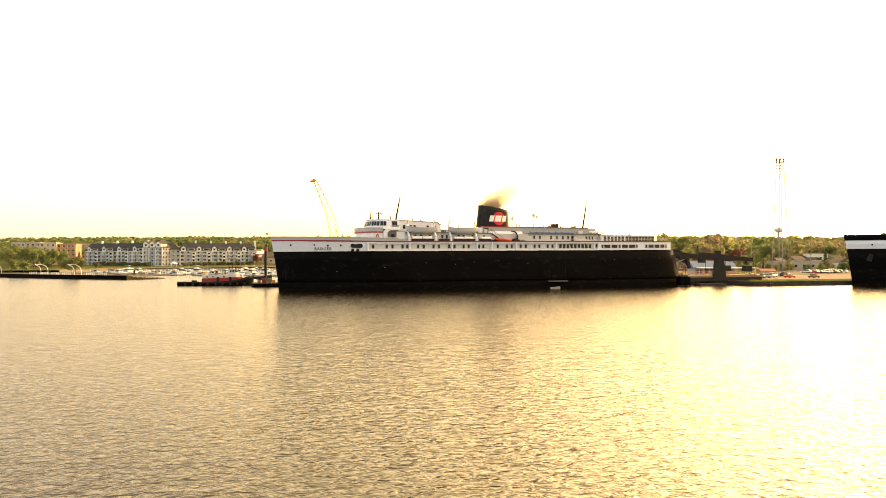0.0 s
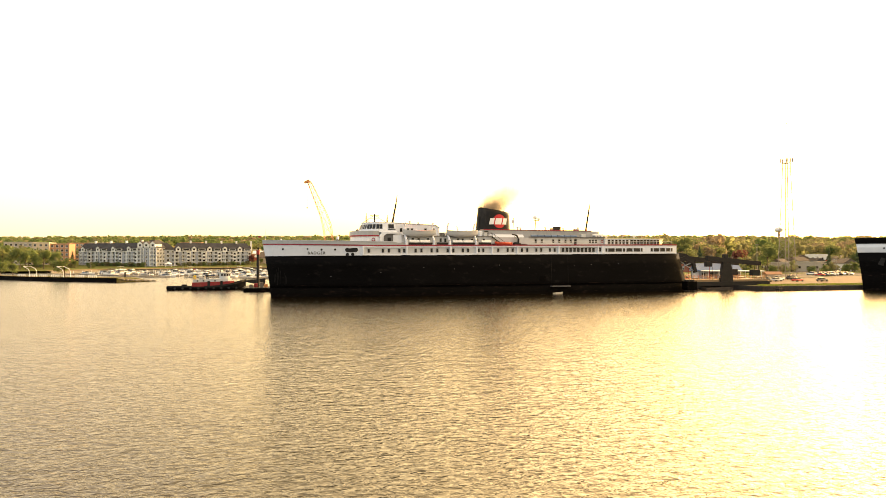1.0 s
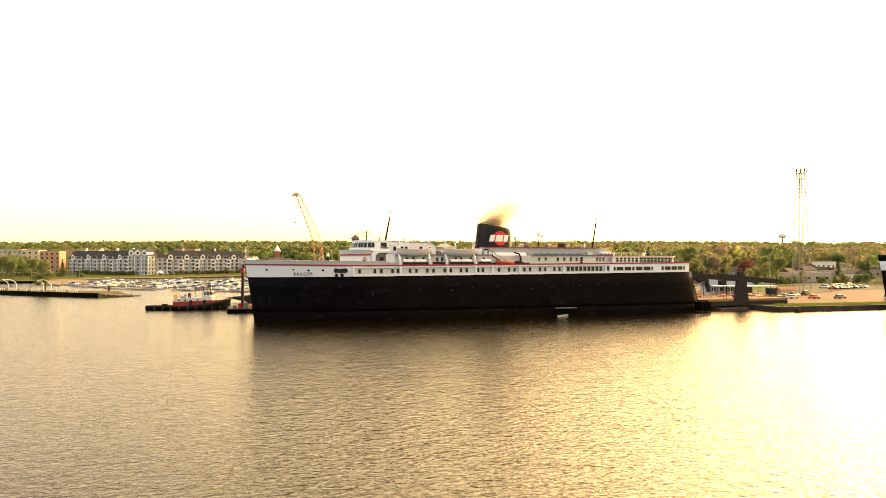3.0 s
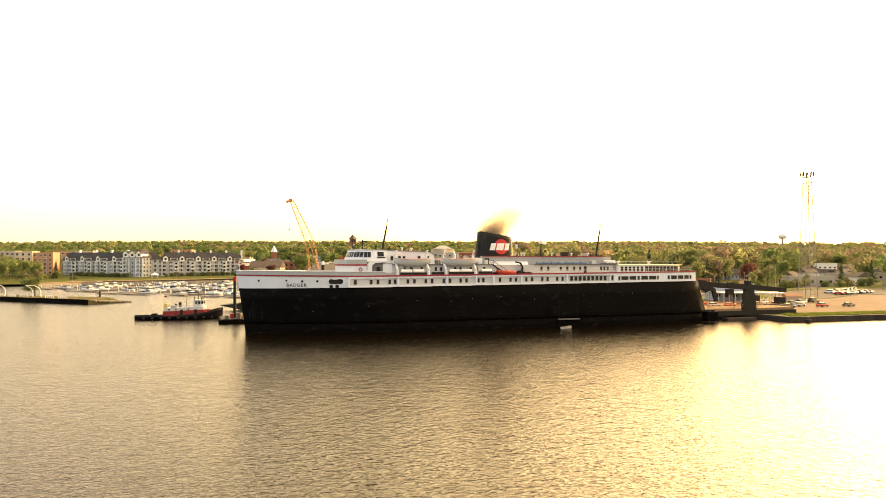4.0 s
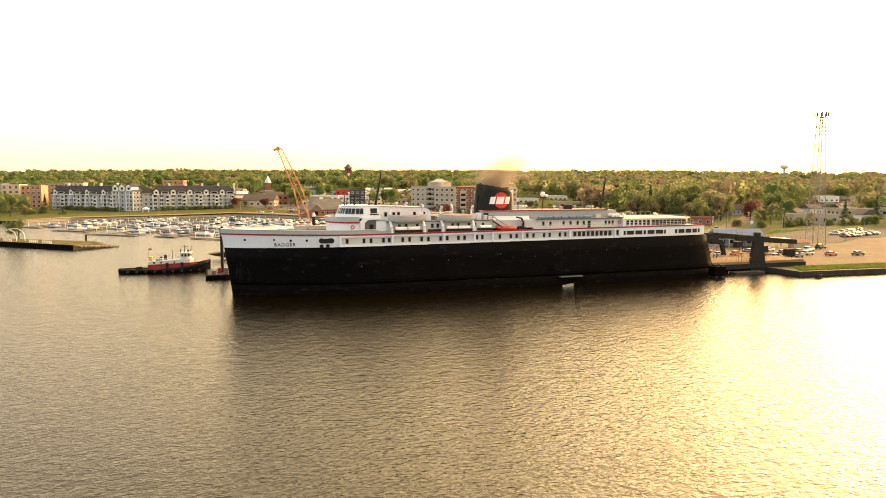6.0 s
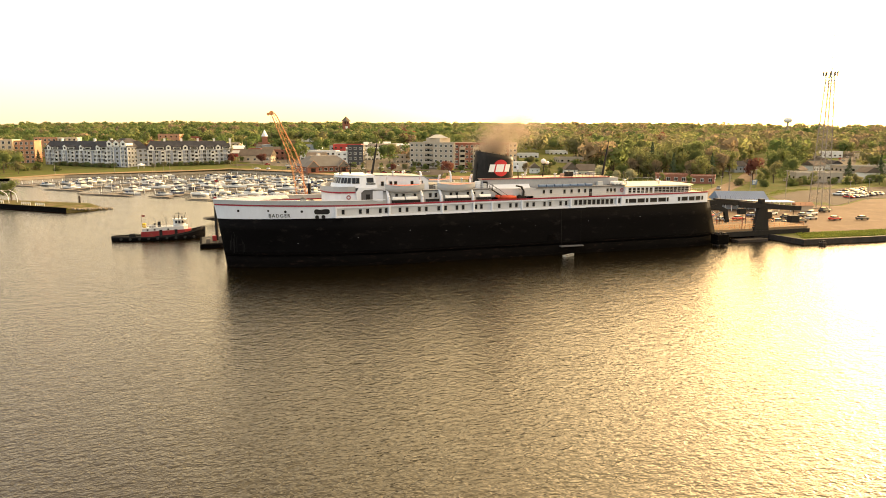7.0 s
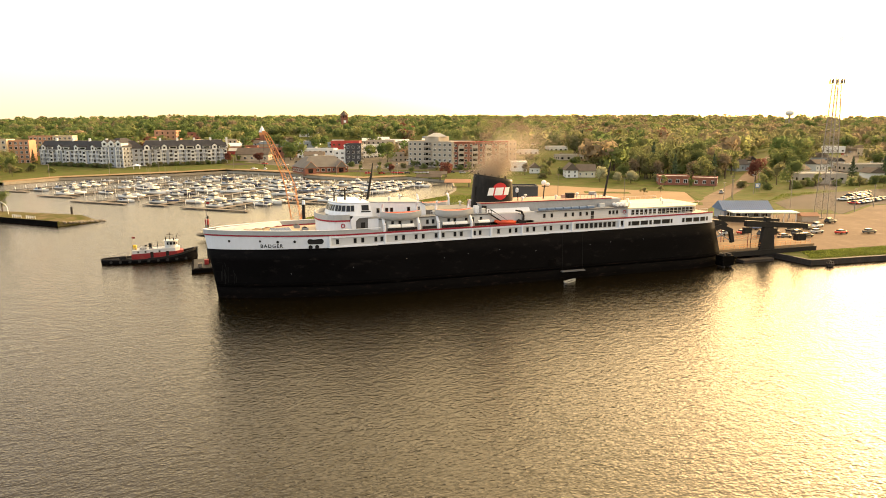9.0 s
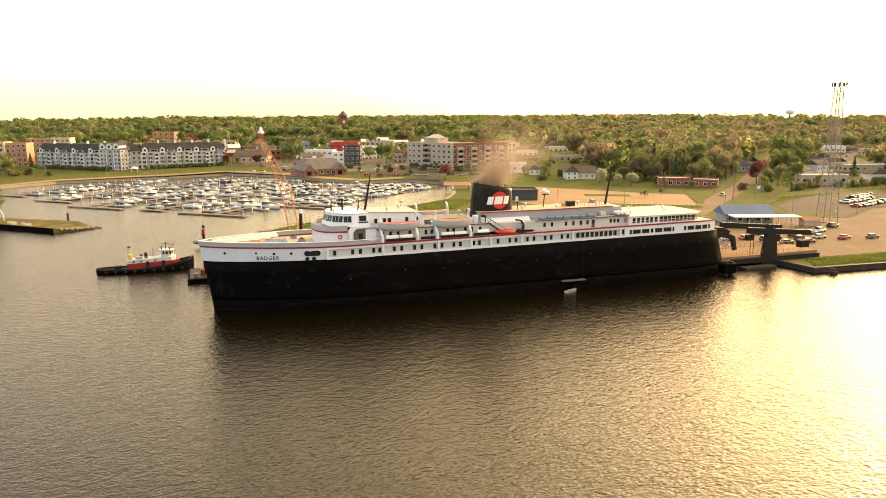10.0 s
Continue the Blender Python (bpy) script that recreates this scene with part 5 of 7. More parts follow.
sign = thing("road_sign", "blue road sign on two posts beside the road", "sign", "", (258, 126, 1.3), 15)
part("panel", boxed((-2.2, -0.06, 2.2, 2.2, 0.06, 4.6)), BLUEROOF, sign)
for i in range(3):
    part("text_bar", boxed((-1.6, -0.09, 4.0 - i * 0.6, 1.2 - i * 0.3, -0.06, 4.25 - i * 0.6)), LOGOWHITE, sign)
for x in (-1.7, 1.7):
    bm = bmesh.new()
    rod(bm, (x, 0.1, -0.3), (x, 0.1, 4.6), 0.08, n=6)
    part("post", bm, LATTICE, sign)

# the second ship: her bow lies along the quay
other = thing("laid_up_ferry", "laid-up dark ferry with a white band at her bow", "ship", "", (178.3, -20.0, 0), -20)


def other_half(x, z):
    u = max(0.0, min(1.0, (x - stem_x(z)) / (40 - 1.0 * z)))
    return max(0.05, BEAM * math.sin(u * math.pi / 2) ** 0.72)


for name, z0, z1, m, lab, grow in (("lower_hull", -2, 5.2, BOOT, "rust-brown lower hull", 0), ("hull", 5.2, 11.6, HULL, "faded black hull", 0), ("white_band", 11.6, 14.3, WHITE, "white bow strake", 0), ("bulwark", 14.3, 16.1, HULL, "black bulwark", 0.12)):
    bm = bmesh.new()
    rows = []
    for s in (0, 0.004, 0.01, 0.02, 0.035, 0.06, 0.09, 0.13, 0.18, 0.25, 0.35, 0.5, 0.75, 1.0):
        row = []
        for z in (z0, (z0 + z1) / 2, z1):
            x = stem_x(z) - grow + s * 115
            w = other_half(x, z) + grow
            row += [(x, -w, z), (x, w, z)]
        rows.append([bm.verts.new(p) for p in row])
    for r, s in zip(rows, rows[1:]):
        for k in (0, 2):
            bm.faces.new((r[k], s[k], s[k + 2], r[k + 2]))
            bm.faces.new((r[k + 1], r[k + 3], s[k + 3], s[k + 1]))
        bm.faces.new((r[4], s[4], s[5], r[5]))
    bm.faces.new((rows[-1][0], rows[-1][1], rows[-1][5], rows[-1][4]))
    bm.faces.new((rows[0][0], rows[0][4], rows[0][5], rows[0][1]))
    part(name, bm, m, other, lab, True)
for x, z, r in ((4.0, 12.9, 0.3), (11.5, 11.9, 0.3), (16, 12.6, 0.3)):
    bm = bmesh.new()
    rod(bm, (x, -other_half(x, z) - 0.05, z), (x, -other_half(x, z) + 0.3, z), r, r, 12)
    part("porthole", bm, DARKSTEEL, other)
bm = bmesh.new()
slab(bm, [(-0.9, -1.1), (0.9, -1.1), (0.7, 1.2), (-0.7, 1.2)], "y", -0.15, 0.15)
ob = part("anchor", bm, DARKSTEEL, other, "dark stowed anchor")
ob.location, ob.rotation_euler = (3.6, -other_half(3.6, 8.6) - 0.05, 8.8), (0, radians(20), radians(-42))
bm = bmesh.new()
rod(bm, (-2.0, 0, 16.1), (-2.0, 0, 17.2), 0.06, n=6)
part("jackstaff", bm, DARKSTEEL, other)

# ---- tug, crane barge and spit ----
tug = thing("tugboat", "red and white tugboat with a black hull, lying at the barge", "tugboat", "", (-16.0, 46.5, 0))
tug.scale = (1.03, 0.9, 0.95)


def tug_half(x):
    t = x / 11.5
    return 3.1 * max(0.0, 1 - abs(t) ** (3.2 if t < 0 else 2.6)) ** 0.6 + 0.05


def tug_top(x):
    t = x / 11.5
    return 0.85 + (2.0 * t * t if t > 0 else 0.25 * t * t)


bm = bmesh.new()
rows = []
for i in range(21):
    x = -11.5 + 23 * i / 20
    w = tug_half(x)
    rows.append([bm.verts.new((x * (0.97 if k == 0 else 1), s * w * f, z)) for s in (-1, 1) for k, (f, z) in enumerate(((0.85, -0.8), (1.0, 0.45), (1.03, tug_top(x))))])
for r, s in zip(rows, rows[1:]):
    for k in (0, 1, 3, 4):
        bm.faces.new((r[k], s[k], s[k + 1], r[k + 1]))
    bm.faces.new((r[2], s[2], s[5], r[5]))
part("hull", bm, HULL, tug, "black tug hull", True)
bm = bmesh.new()
for s in (-1, 1):
    pts = [(-11.3 + 22.8 * i / 20, s * (tug_half(-11.3 + 22.8 * i / 20) - 0.05)) for i in range(21)]
    ribbon(bm, pts, 0.08, -0.08, lambda x, y: tug_top(x) - 0.1, lambda x, y: tug_top(x) + (0.55 if x > 0 else 0.30))
part("bulwark", bm, DARKSTEEL, tug)
bm = bmesh.new()
prism(bm, [(-4.2, -2.2), (6.6, -2.2), (8.0, -1.2), (8.0, 1.2), (6.6, 2.2), (-4.2, 2.2)], 0.9, lambda x, y: 2.45 + 0.05 * max(0, x))
part("lower_house", bm, TUGRED, tug, "red painted deckhouse")
bm = bmesh.new()
prism(bm, [(-4.0, -2.05), (6.2, -2.05), (7.2, -1.1), (7.2, 1.1), (6.2, 2.05), (-4.0, 2.05)], 2.4, lambda x, y: 3.35 + 0.06 * max(0, x))
part("upper_house", bm, GREYWHITE, tug, "white upper deckhouse with rust marks")
bm = bmesh.new()
for i in range(13):
    rod(bm, (-4.0 + i * 0.6, -2.1, 3.3), (-4.0 + i * 0.6, -2.1, 4.2), 0.04, n=4)
rod(bm, (-4.0, -2.1, 4.2), (3.2, -2.1, 4.2), 0.04, n=4)
rod(bm, (-4.0, -2.1, 3.8), (3.2, -2.1, 3.8), 0.03, n=4)
part("house_rail", bm, GREYWHITE, tug)
ring = oval(5.2, 1.55, 1.65, 20, 2.0)
bm = bmesh.new()
prism(bm, ring, 3.4, 5.5)
wh = part("wheelhouse", bm, GREYWHITE, tug, "white rounded wheelhouse")
for i in range(9):
    a = math.tau * (i + 0.5) / 12 - math.pi * 0.75
    ship_window(5.2 + 1.56 * math.cos(a), 1.66 * math.sin(a), 4.85, 0.55, 0.75, math.degrees(a) + 90, wh)
bm = bmesh.new()
prism(bm, oval(5.2, 1.85, 1.95, 20, 2.0), 5.5, 5.65)
part("roof", bm, GREYWHITE, wh)
for x in (-2.6, -0.9, 2.4):
    for sd in (-1, 1):
        ship_window(x, sd * 2.07, 2.95, 0.42, 0.42, 0, tug)
for x in (0.2, 3.9):
    part("door", boxed((x, -2.26, 1.1, x + 0.75, -2.19, 2.9)), DARKSTEEL, tug)
bm = bmesh.new()
rod(bm, (5.0, 0, 5.6), (5.0, 0, 7.7), 0.12, 0.07)
rod(bm, (5.0, -1.2, 6.9), (5.0, 1.2, 6.9), 0.07, n=5)
rod(bm, (4.2, 0, 7.2), (6.0, 0, 7.2), 0.07, n=5)
rod(bm, (6.3, 0.5, 5.6), (6.9, 0.5, 7.4), 0.08, n=5)
rod(bm, (4.0, -0.9, 5.6), (4.0, -0.9, 6.7), 0.12, n=6)
rod(bm, (5.9, -1.0, 5.6), (5.9, -1.0, 6.4), 0.18, n=6)
rod(bm, (1.9, 0, 3.4), (1.9, 0, 6.3), 0.09, 0.05)
part("mast", bm, DARKSTEEL, tug, "dark mast with lamps and scanner")
bm = bmesh.new()
rod(bm, (0.2, 0, 3.4), (0.2, 0, 5.0), 0.42, 0.36, 12)
rod(bm, (-0.9, 0.4, 3.4), (-0.9, 0.4, 4.5), 0.28, 0.28, 10)
part("exhaust_pipe", bm, DARKSTEEL, tug)
part("deck_locker", bevelled(boxed((-2.2, -1.2, 3.4, -0.6, 0.6, 4.1)), 0.1), GREY, tug)
part("deck_crane", bevelled(boxed((-3.9, -0.5, 3.4, -3.0, 0.5, 4.7)), 0.15), YELLOW, tug, "yellow deck machinery")
bm = bmesh.new()
rod(bm, (-4.0, 0, 3.3), (-4.0, 0, 7.0), 0.05, n=5)
part("flagstaff", bm, LATTICE, tug)
bm = bmesh.new()
for i in range(4):
    x0, x1 = -4.0 + i * 0.2, -3.8 + i * 0.2
    bm.faces.new([bm.verts.new(p) for p in ((x0, 0.1 * math.sin(i), 6.5), (x1, 0.1 * math.sin(i + 1), 6.5), (x1, 0.1 * math.sin(i + 1), 6.95), (x0, 0.1 * math.sin(i), 6.95))])
bmesh.ops.remove_doubles(bm, verts=bm.verts[:], dist=0.001)
part("flag", bm, TUGRED, tug, "small red flag")
bm = bmesh.new()
rod(bm, (11.0, -0.5, 2.6), (11.0, 0.5, 2.6), 0.6, 0.6, 12)
part("bow_fender", bm, TYRE, tug, "black rubber bow fender")
for i in range(9):
    x = -9 + i * 2.2
    bm = bmesh.new()
    rod(bm, (x, -tug_half(x) * 1.03 - 0.22, 0.6), (x, -tug_half(x) * 1.03, 0.6), 0.36, 0.36, 10)
    part("tyre_fender", bm, TYRE, tug)
part("tow_winch", bevelled(boxed((-7.2, -0.9, 0.85, -5.6, 0.9, 1.8)), 0.15), DARKSTEEL, tug)

barge = thing("crane_barge", "dark flat work barge moored behind the ferry's bow", "barge", "", (0, 0, 0))
part("hull", bevelled(boxed((-5.5, 26.0, -0.8, 27.0, 39.5, 1.0)), 0.15), BOOT, barge)
part("deck_plank", boxed((-5.0, 26.5, 1.0, 26.5, 39.0, 1.15)), DARKSTEEL, barge)
ramp = thing("launch_ramp", "dark wedge-shaped float moored off the grassy point", "float", "", (-4.6, 75.0, 0))
bm = bmesh.new()
slab(bm, [(0, 1.7), (8.5, -0.3), (8.5, 2.6)], "y", 0, 4.5)
part("wedge", bm, DARKSTEEL, ramp)
spud = thing("spud_pole", "black spud pole with red top and flag on barge", "spud pole", "spud poles", (-1.3, 32.1, 0))
bm = bmesh.new()
rod(bm, (0, 0, -3), (0, 0, 11.0), 0.42, 0.42, 12)
part("pole", bm, DARKSTEEL, spud)
bm = bmesh.new()
rod(bm, (0, 0, 11.0), (0, 0, 12.3), 0.5, 0.5, 12)
part("cap", bm, TUGRED, spud, "red painted cap")
bm = bmesh.new()
bmesh.ops.create_icosphere(bm, subdivisions=2, radius=0.4, matrix=Matrix.Translation((0.15, 0, 12.8)))
part("lamp", bm, DARKSTEEL, spud, "dark marker lamp")
bm = bmesh.new()
rod(bm, (0, 0, 12.3), (0, 0, 16.6), 0.05, n=5)
part("flagstaff", bm, LATTICE, spud)
part("flag", boxed((0.05, -0.02, 16.1, 0.85, 0.02, 16.6)), TUGRED, spud)
spud = thing("spud_pole", "black spud pole with a white cap on the barge", "spud pole", "spud poles", (22.0, 27.5, 0))
bm = bmesh.new()
rod(bm, (0, 0, -3), (0, 0, 15.6), 0.42, 0.42, 12)
part("pole", bm, DARKSTEEL, spud)
bm = bmesh.new()
rod(bm, (0, 0, 15.6), (0, 0, 16.6), 0.45, 0.3, 12)
part("cap", bm, WHITE, spud)
for i in range(5):
    crate = tagged(part("deck_crate", bevelled(boxed((-4.0 + i * 1.5, 27.5 + (i % 2) * 3, 1.15, -3.0 + i * 1.5, 28.8 + (i % 2) * 3, 2.1 + 0.3 * (i % 3))), 0.05), (WOOD, TUGRED, WOOD, CRANE, CANVAS)[i]), "weathered equipment crate on the barge deck", "crate", "barge crates")

crane = thing("lattice_crane", "orange lattice boom crawler crane on the work barge", "crane", "", (20.5, 31.0, 1.15))
part("crawler", bevelled(boxed((-2.6, -2.6, 0, 2.6, -1.6, 1.1)), 0.3), DARKSTEEL, crane)
part("crawler", bevelled(boxed((-2.6, 1.6, 0, 2.6, 2.6, 1.1)), 0.3), DARKSTEEL, crane)
part("cab", bevelled(boxed((-1.8, -1.6, 1.2, 3.2, 1.6, 4.2)), 0.1), CRANE, crane)
BOOM = [(0.0, 3.1, 0.9), (-0.1, 10.7, 1.15), (-1.2, 18.7, 1.2), (-2.3, 22.2, 1.0), (-6.3, 31.3, 0.55), (-6.8, 32.2, 0.4)]


def lattice(bm, a, b, wa, wb, n):
    a, b = Vector(a), Vector(b)
    d = (b - a).normalized()
    u = Vector((0, 1, 0))
    v = d.cross(u)
    cs = ((-1, -1), (1, -1), (1, 1), (-1, 1))
    at = lambda t, c: a.lerp(b, t) + (u * c[0] + v * c[1]) * (wa + (wb - wa) * t)
    for c in cs:
        rod(bm, at(0, c), at(1, c), 0.08, n=5)
    for i in range(n):
        for c, e in zip(cs, cs[1:] + cs[:1]):
            rod(bm, at(i / n, c), at((i + 1) / n, e), 0.036, n=4)


for (x0, z0, w0), (x1, z1, w1) in zip(BOOM, BOOM[1:]):
    bm = bmesh.new()
    lattice(bm, (x0, 0, z0), (x1, 0, z1), w0, w1, max(1, int(math.dist((x0, z0), (x1, z1)) / (1.6 * max(w0, w1)))))
    tagged(part("boom_section", bm, CRANE, crane, "orange lattice boom section"), kind="stuff")
bm = bmesh.new()
rod(bm, (-7.1, -0.35, 32.3), (-7.1, 0.35, 32.3), 0.55, 0.55, 14)
rod(bm, (-7.9, -0.3, 32.0), (-7.9, 0.3, 32.0), 0.38, 0.38, 12)
part("head_sheave", bm, CRANE, crane)
bm = bmesh.new()
for s in (-0.7, 0.7):
    rod(bm, (3.0, s, 4.2), (1.6, s, 12.0), 0.12)
    rod(bm, (1.6, s, 12.0), (-0.3, s, 4.0), 0.1)
    rod(bm, (1.6, s, 12.0), (-6.6, s * 0.4, 32.1), 0.03, n=4)
part("gantry", bm, CRANE, crane)
bm = bmesh.new()
rod(bm, (-7.3, 0, 31.7), (-7.3, 0, 24.5), 0.03, n=4)
bmesh.ops.create_icosphere(bm, subdivisions=2, radius=0.22, matrix=Matrix.Translation((-7.3, 0, 24.2)))
part("hook_block", bm, DARKSTEEL, crane)

SPIT = [(-38.5, 132), (-51, 124), (-88, 158), (-125, 202), (-330, 420), (-338, 440), (-122, 216), (-80, 168), (-46, 143)]
bm = bmesh.new()
prism(bm, SPIT, -2, lambda x, y: 0.15 if x > -43 else 1.55)
setting("spit", bm, SPITTOP, "narrow spit of worn grass and sand with a dark piled edge", "spit")
bm = bmesh.new()
ribbon(bm, along([(-330, 420), (-125, 202), (-88, 158), (-51, 124)], 6), 0.5, -0.2, -2, 1.75)
setting("seawall", bm, BOOT, "dark steel piling along the spit", "seawall")
rng = random.Random(11)
for i in range(46):
    t = rng.random()
    x, y = -50 + 12.5 * t + rng.uniform(-1, 1), 124.5 + 8.5 * t + rng.uniform(-0.6, 2.5)
    bm = bmesh.new()
    bmesh.ops.create_icosphere(bm, subdivisions=1, radius=rng.uniform(0.35, 0.8), matrix=Matrix.Translation((x, y, 0.1 + 1.1 * (1 - t))) @ Matrix.Diagonal((1, 1, 0.7, 1)))
    for v in bm.verts:
        v.co += Vector((rng.uniform(-0.15, 0.15), rng.uniform(-0.15, 0.15), rng.uniform(-0.1, 0.1)))
    tagged(part("rock", bm, ROCK), "rough grey boulder on the spit's end", "rock", "spit rocks")
for i in range(7):
    x, y = -60 - i * 5.6, 134.0 + i * 5.4 + (i > 4) * 1.5
    if i in (2,):
        continue
    fence = thing("rail_fence", "white railing panel along the spit", "fence", "spit railings", (x, y + 1.0, 1.55), 137)
    for k in range(5):
        part("post", boxed((k * 1.2 - 0.06, -0.06, 0, k * 1.2 + 0.06, 0.06, 1.15)), TRIM, fence)
    for z in (0.5, 0.8, 1.05):
        part("rail", boxed((-0.1, -0.04, z, 4.9, 0.04, z + 0.1)), TRIM, fence)
for x, y in ((-76, 156), (-92, 170), (-119, 203)):
    arch = thing("boat_hoist", "white bent-tube boat lift frame on the spit", "boat lift", "boat lifts", (x, y, 1.55), 40)
    bm = bmesh.new()
    for s in (-1.6, 1.6):
        pts = [(s, -3, 0), (s, -2.6, 2.6), (s, -1.4, 3.6), (s, 2.4, 4.6)]
        for a, b in zip(pts, pts[1:]):
            rod(bm, a, b, 0.12, n=6)
    rod(bm, (-1.6, 2.4, 4.6), (1.6, 2.4, 4.6), 0.1, n=6)
    part("frame", bm, TRIM, arch)
for x, y, z in ((-51.0, 153.5, 3.6),):
    bm = bmesh.new()
    rod(bm, (x, y, -2), (x, y, z), 0.45, 0.4, 10)
    tagged(part("mooring_post", bm, PILE), "dark timber mooring post standing in the water", "mooring post", "mooring posts")

# ---- marina: docks and boats ----
U, V = Vector((0.66, 0.75)), Vector((0.75, -0.66))


def hull_rows(bm, length, beam, free, sheer=0.5):
    rows = []
    for i in range(11):
        t = i / 10
        x = -length / 2 + length * t
        w = beam / 2 * (1 - max(0, (t - 0.35) / 0.65) ** 2.3) + 0.02
        top = free + sheer * t * t
        rows.append([bm.verts.new((x + (0.0 if k else -0.25 * t), s * w * f, z)) for s in (-1, 1) for k, (f, z) in enumerate(((0.7, -0.3), (0.95, 0.35 * free), (1.0, top)))])
    for r, s in zip(rows, rows[1:]):
        for k in (0, 1, 3, 4):
            bm.faces.new((r[k], s[k], s[k + 1], r[k + 1]))
        bm.faces.new((r[2], s[2], s[5], r[5]))
    bm.faces.new((rows[0][0], rows[0][1], rows[0][2], rows[0][5], rows[0][4], rows[0][3]))


def raked(bm, x0, x1, w, z0, z1, rake0, rake1, tuck=0.15):
    lo = [bm.verts.new(p) for p in ((x0, -w, z0), (x1, -w * 0.8, z0), (x1, w * 0.8, z0), (x0, w, z0))]
    hi = [bm.verts.new(p) for p in ((x0 + rake0, -w + tuck, z1), (x1 - rake1, -w * 0.8 + tuck, z1), (x1 - rake1, w * 0.8 - tuck, z1), (x0 + rake0, w - tuck, z1))]
    for i in range(4):
        bm.faces.new((lo[i], lo[(i + 1) % 4], hi[(i + 1) % 4], hi[i]))
    bm.faces.new(hi)
    bm.faces.new(lo[::-1])


def cruiser(length, fly, canvas, label, hull=None):
    b = thing("motor_boat", label, "motor boat", "boats in the marina")
    k = length / 11.0
    bm = bmesh.new()
    hull_rows(bm, length, 3.6 * k ** 0.5, 0.95 * k, 0.6 * k)
    part("hull", bm, hull or GELCOAT, b, "", True)
    bm = bmesh.new()
    raked(bm, -length * 0.20, length * 0.24, 1.45 * k ** 0.5, 1.05 * k, 1.72 * k, 0.0, 1.5 * k)
    part("cabin", bm, GELCOAT, b)
    bm = bmesh.new()
    raked(bm, -length * 0.17, length * 0.13, 1.40 * k ** 0.5, 1.72 * k, 2.32 * k, 0.1, 1.3 * k, 0.25)
    part("windscreen", bm, GLASS, b, "dark tinted windscreen")
    bm = bmesh.new()
    raked(bm, -length * 0.16, length * 0.13, 1.47 * k ** 0.5, 1.22 * k, 1.58 * k, 0.0, 0.7 * k)
    part("cabin_window", bm, GLASS, b, "dark strip of cabin windows")
    if fly:
        part("hardtop", bevelled(boxed((-length * 0.22, -1.2 * k, 2.32 * k, length * 0.06, 1.2 * k, 2.48 * k)), 0.05), GELCOAT, b)
        bm = bmesh.new()
        raked(bm, -length * 0.16, length * 0.02, 1.0 * k, 2.48 * k, 3.05 * k, 0.0, 0.6 * k)
        part("flybridge", bm, GELCOAT, b)
        part("bimini", bevelled(boxed((-length * 0.18, -1.0 * k, 4.0 * k, 0, 1.0 * k, 4.1 * k)), 0.04), canvas, b)
        bm = bmesh.new()
        for x in (-length * 0.17, -0.2):
            for y in (-0.9 * k, 0.9 * k):
                rod(bm, (x, y, 2.9 * k), (x, y, 4.0 * k), 0.04, n=4)
        tagged(part("bimini_frame", bm, LATTICE, b), kind="stuff")
    else:
        part("cockpit_cover", bevelled(boxed((-length * 0.44, -1.35 * k, 1.0 * k, -length * 0.16, 1.35 * k, 1.9 * k)), 0.2), canvas, b)
    bm = bmesh.new()
    for s in (-1, 1):
        for i in range(6):
            t = 0.55 + i * 0.08
            w = 1.75 * k ** 0.5 * (1 - max(0, (t - 0.35) / 0.65) ** 2.3)
            rod(bm, (-length / 2 + length * t, s * w, 1.1 * k), (-length / 2 + length * t, s * w, 1.75 * k), 0.025, n=4)
    tagged(part("bow_rail", bm, LATTICE, b), kind="stuff")
    part("stern_platform", boxed((-length / 2 - 0.8, -1.2 * k, 0.25, -length / 2, 1.2 * k, 0.4)), WOOD, b)
    return b


def sailboat(label):
    b = thing("sailing_boat", label, "sailing boat", "boats in the marina")
    bm = bmesh.new()
    hull_rows(bm, 9.5, 2.9, 0.95, 0.4)
    part("hull", bm, GELCOAT, b, "", True)
    bm = bmesh.new()
    raked(bm, -1.5, 2.4, 0.9, 1.0, 1.6, 0.1, 0.8)
    part("cabin", bm, GELCOAT, b)
    bm = bmesh.new()
    rod(bm, (1.0, 0, 1.2), (1.0, 0, 11.0), 0.07, 0.05, 6)
    part("mast", bm, LATTICE, b)
    bm = bmesh.new()
    rod(bm, (0.9, 0, 2.3), (-3.2, 0, 2.4), 0.18, 0.14, 7)
    part("boom", bm, BLUECANVAS, b, "boom under a blue sail cover")
    return b


PROTOS = [cruiser(10.6, True, BLUECANVAS, "white flybridge motor cruiser with a blue bimini"), cruiser(8.6, False, BLUECANVAS, "white motor boat under a blue cockpit cover"), cruiser(13.2, True, GELCOAT, "large white flybridge cruiser with a white top"),
          cruiser(7.6, False, GELCOAT, "small white cabin motor boat"), cruiser(9.4, False, CANVAS, "white sport cruiser with a grey cover"), sailboat("white sailing boat with a bare mast"), cruiser(10.0, True, BLUECANVAS, "motor cruiser with a dark blue hull and white cabin", BLUECANVAS)]
FREE = set(range(len(PROTOS)))
BASIN = [(-112, 305), (-82, 243), (-64, 212), (-46, 196), (-16, 170), (14, 137), (34, 158), (62, 190), (98, 214), (118, 228), (112, 258), (88, 264), (64, 292), (44, 328), (14, 364), (-20, 350), (-86, 334)]
rng = random.Random(3)
TURN_U = math.degrees(math.atan2(U.y, U.x))
finger = mesh_of(boxed((-0.45, 1.2, 0.28, 0.45, 10.5, 0.55)), "finger", WOOD)
bm = bmesh.new()
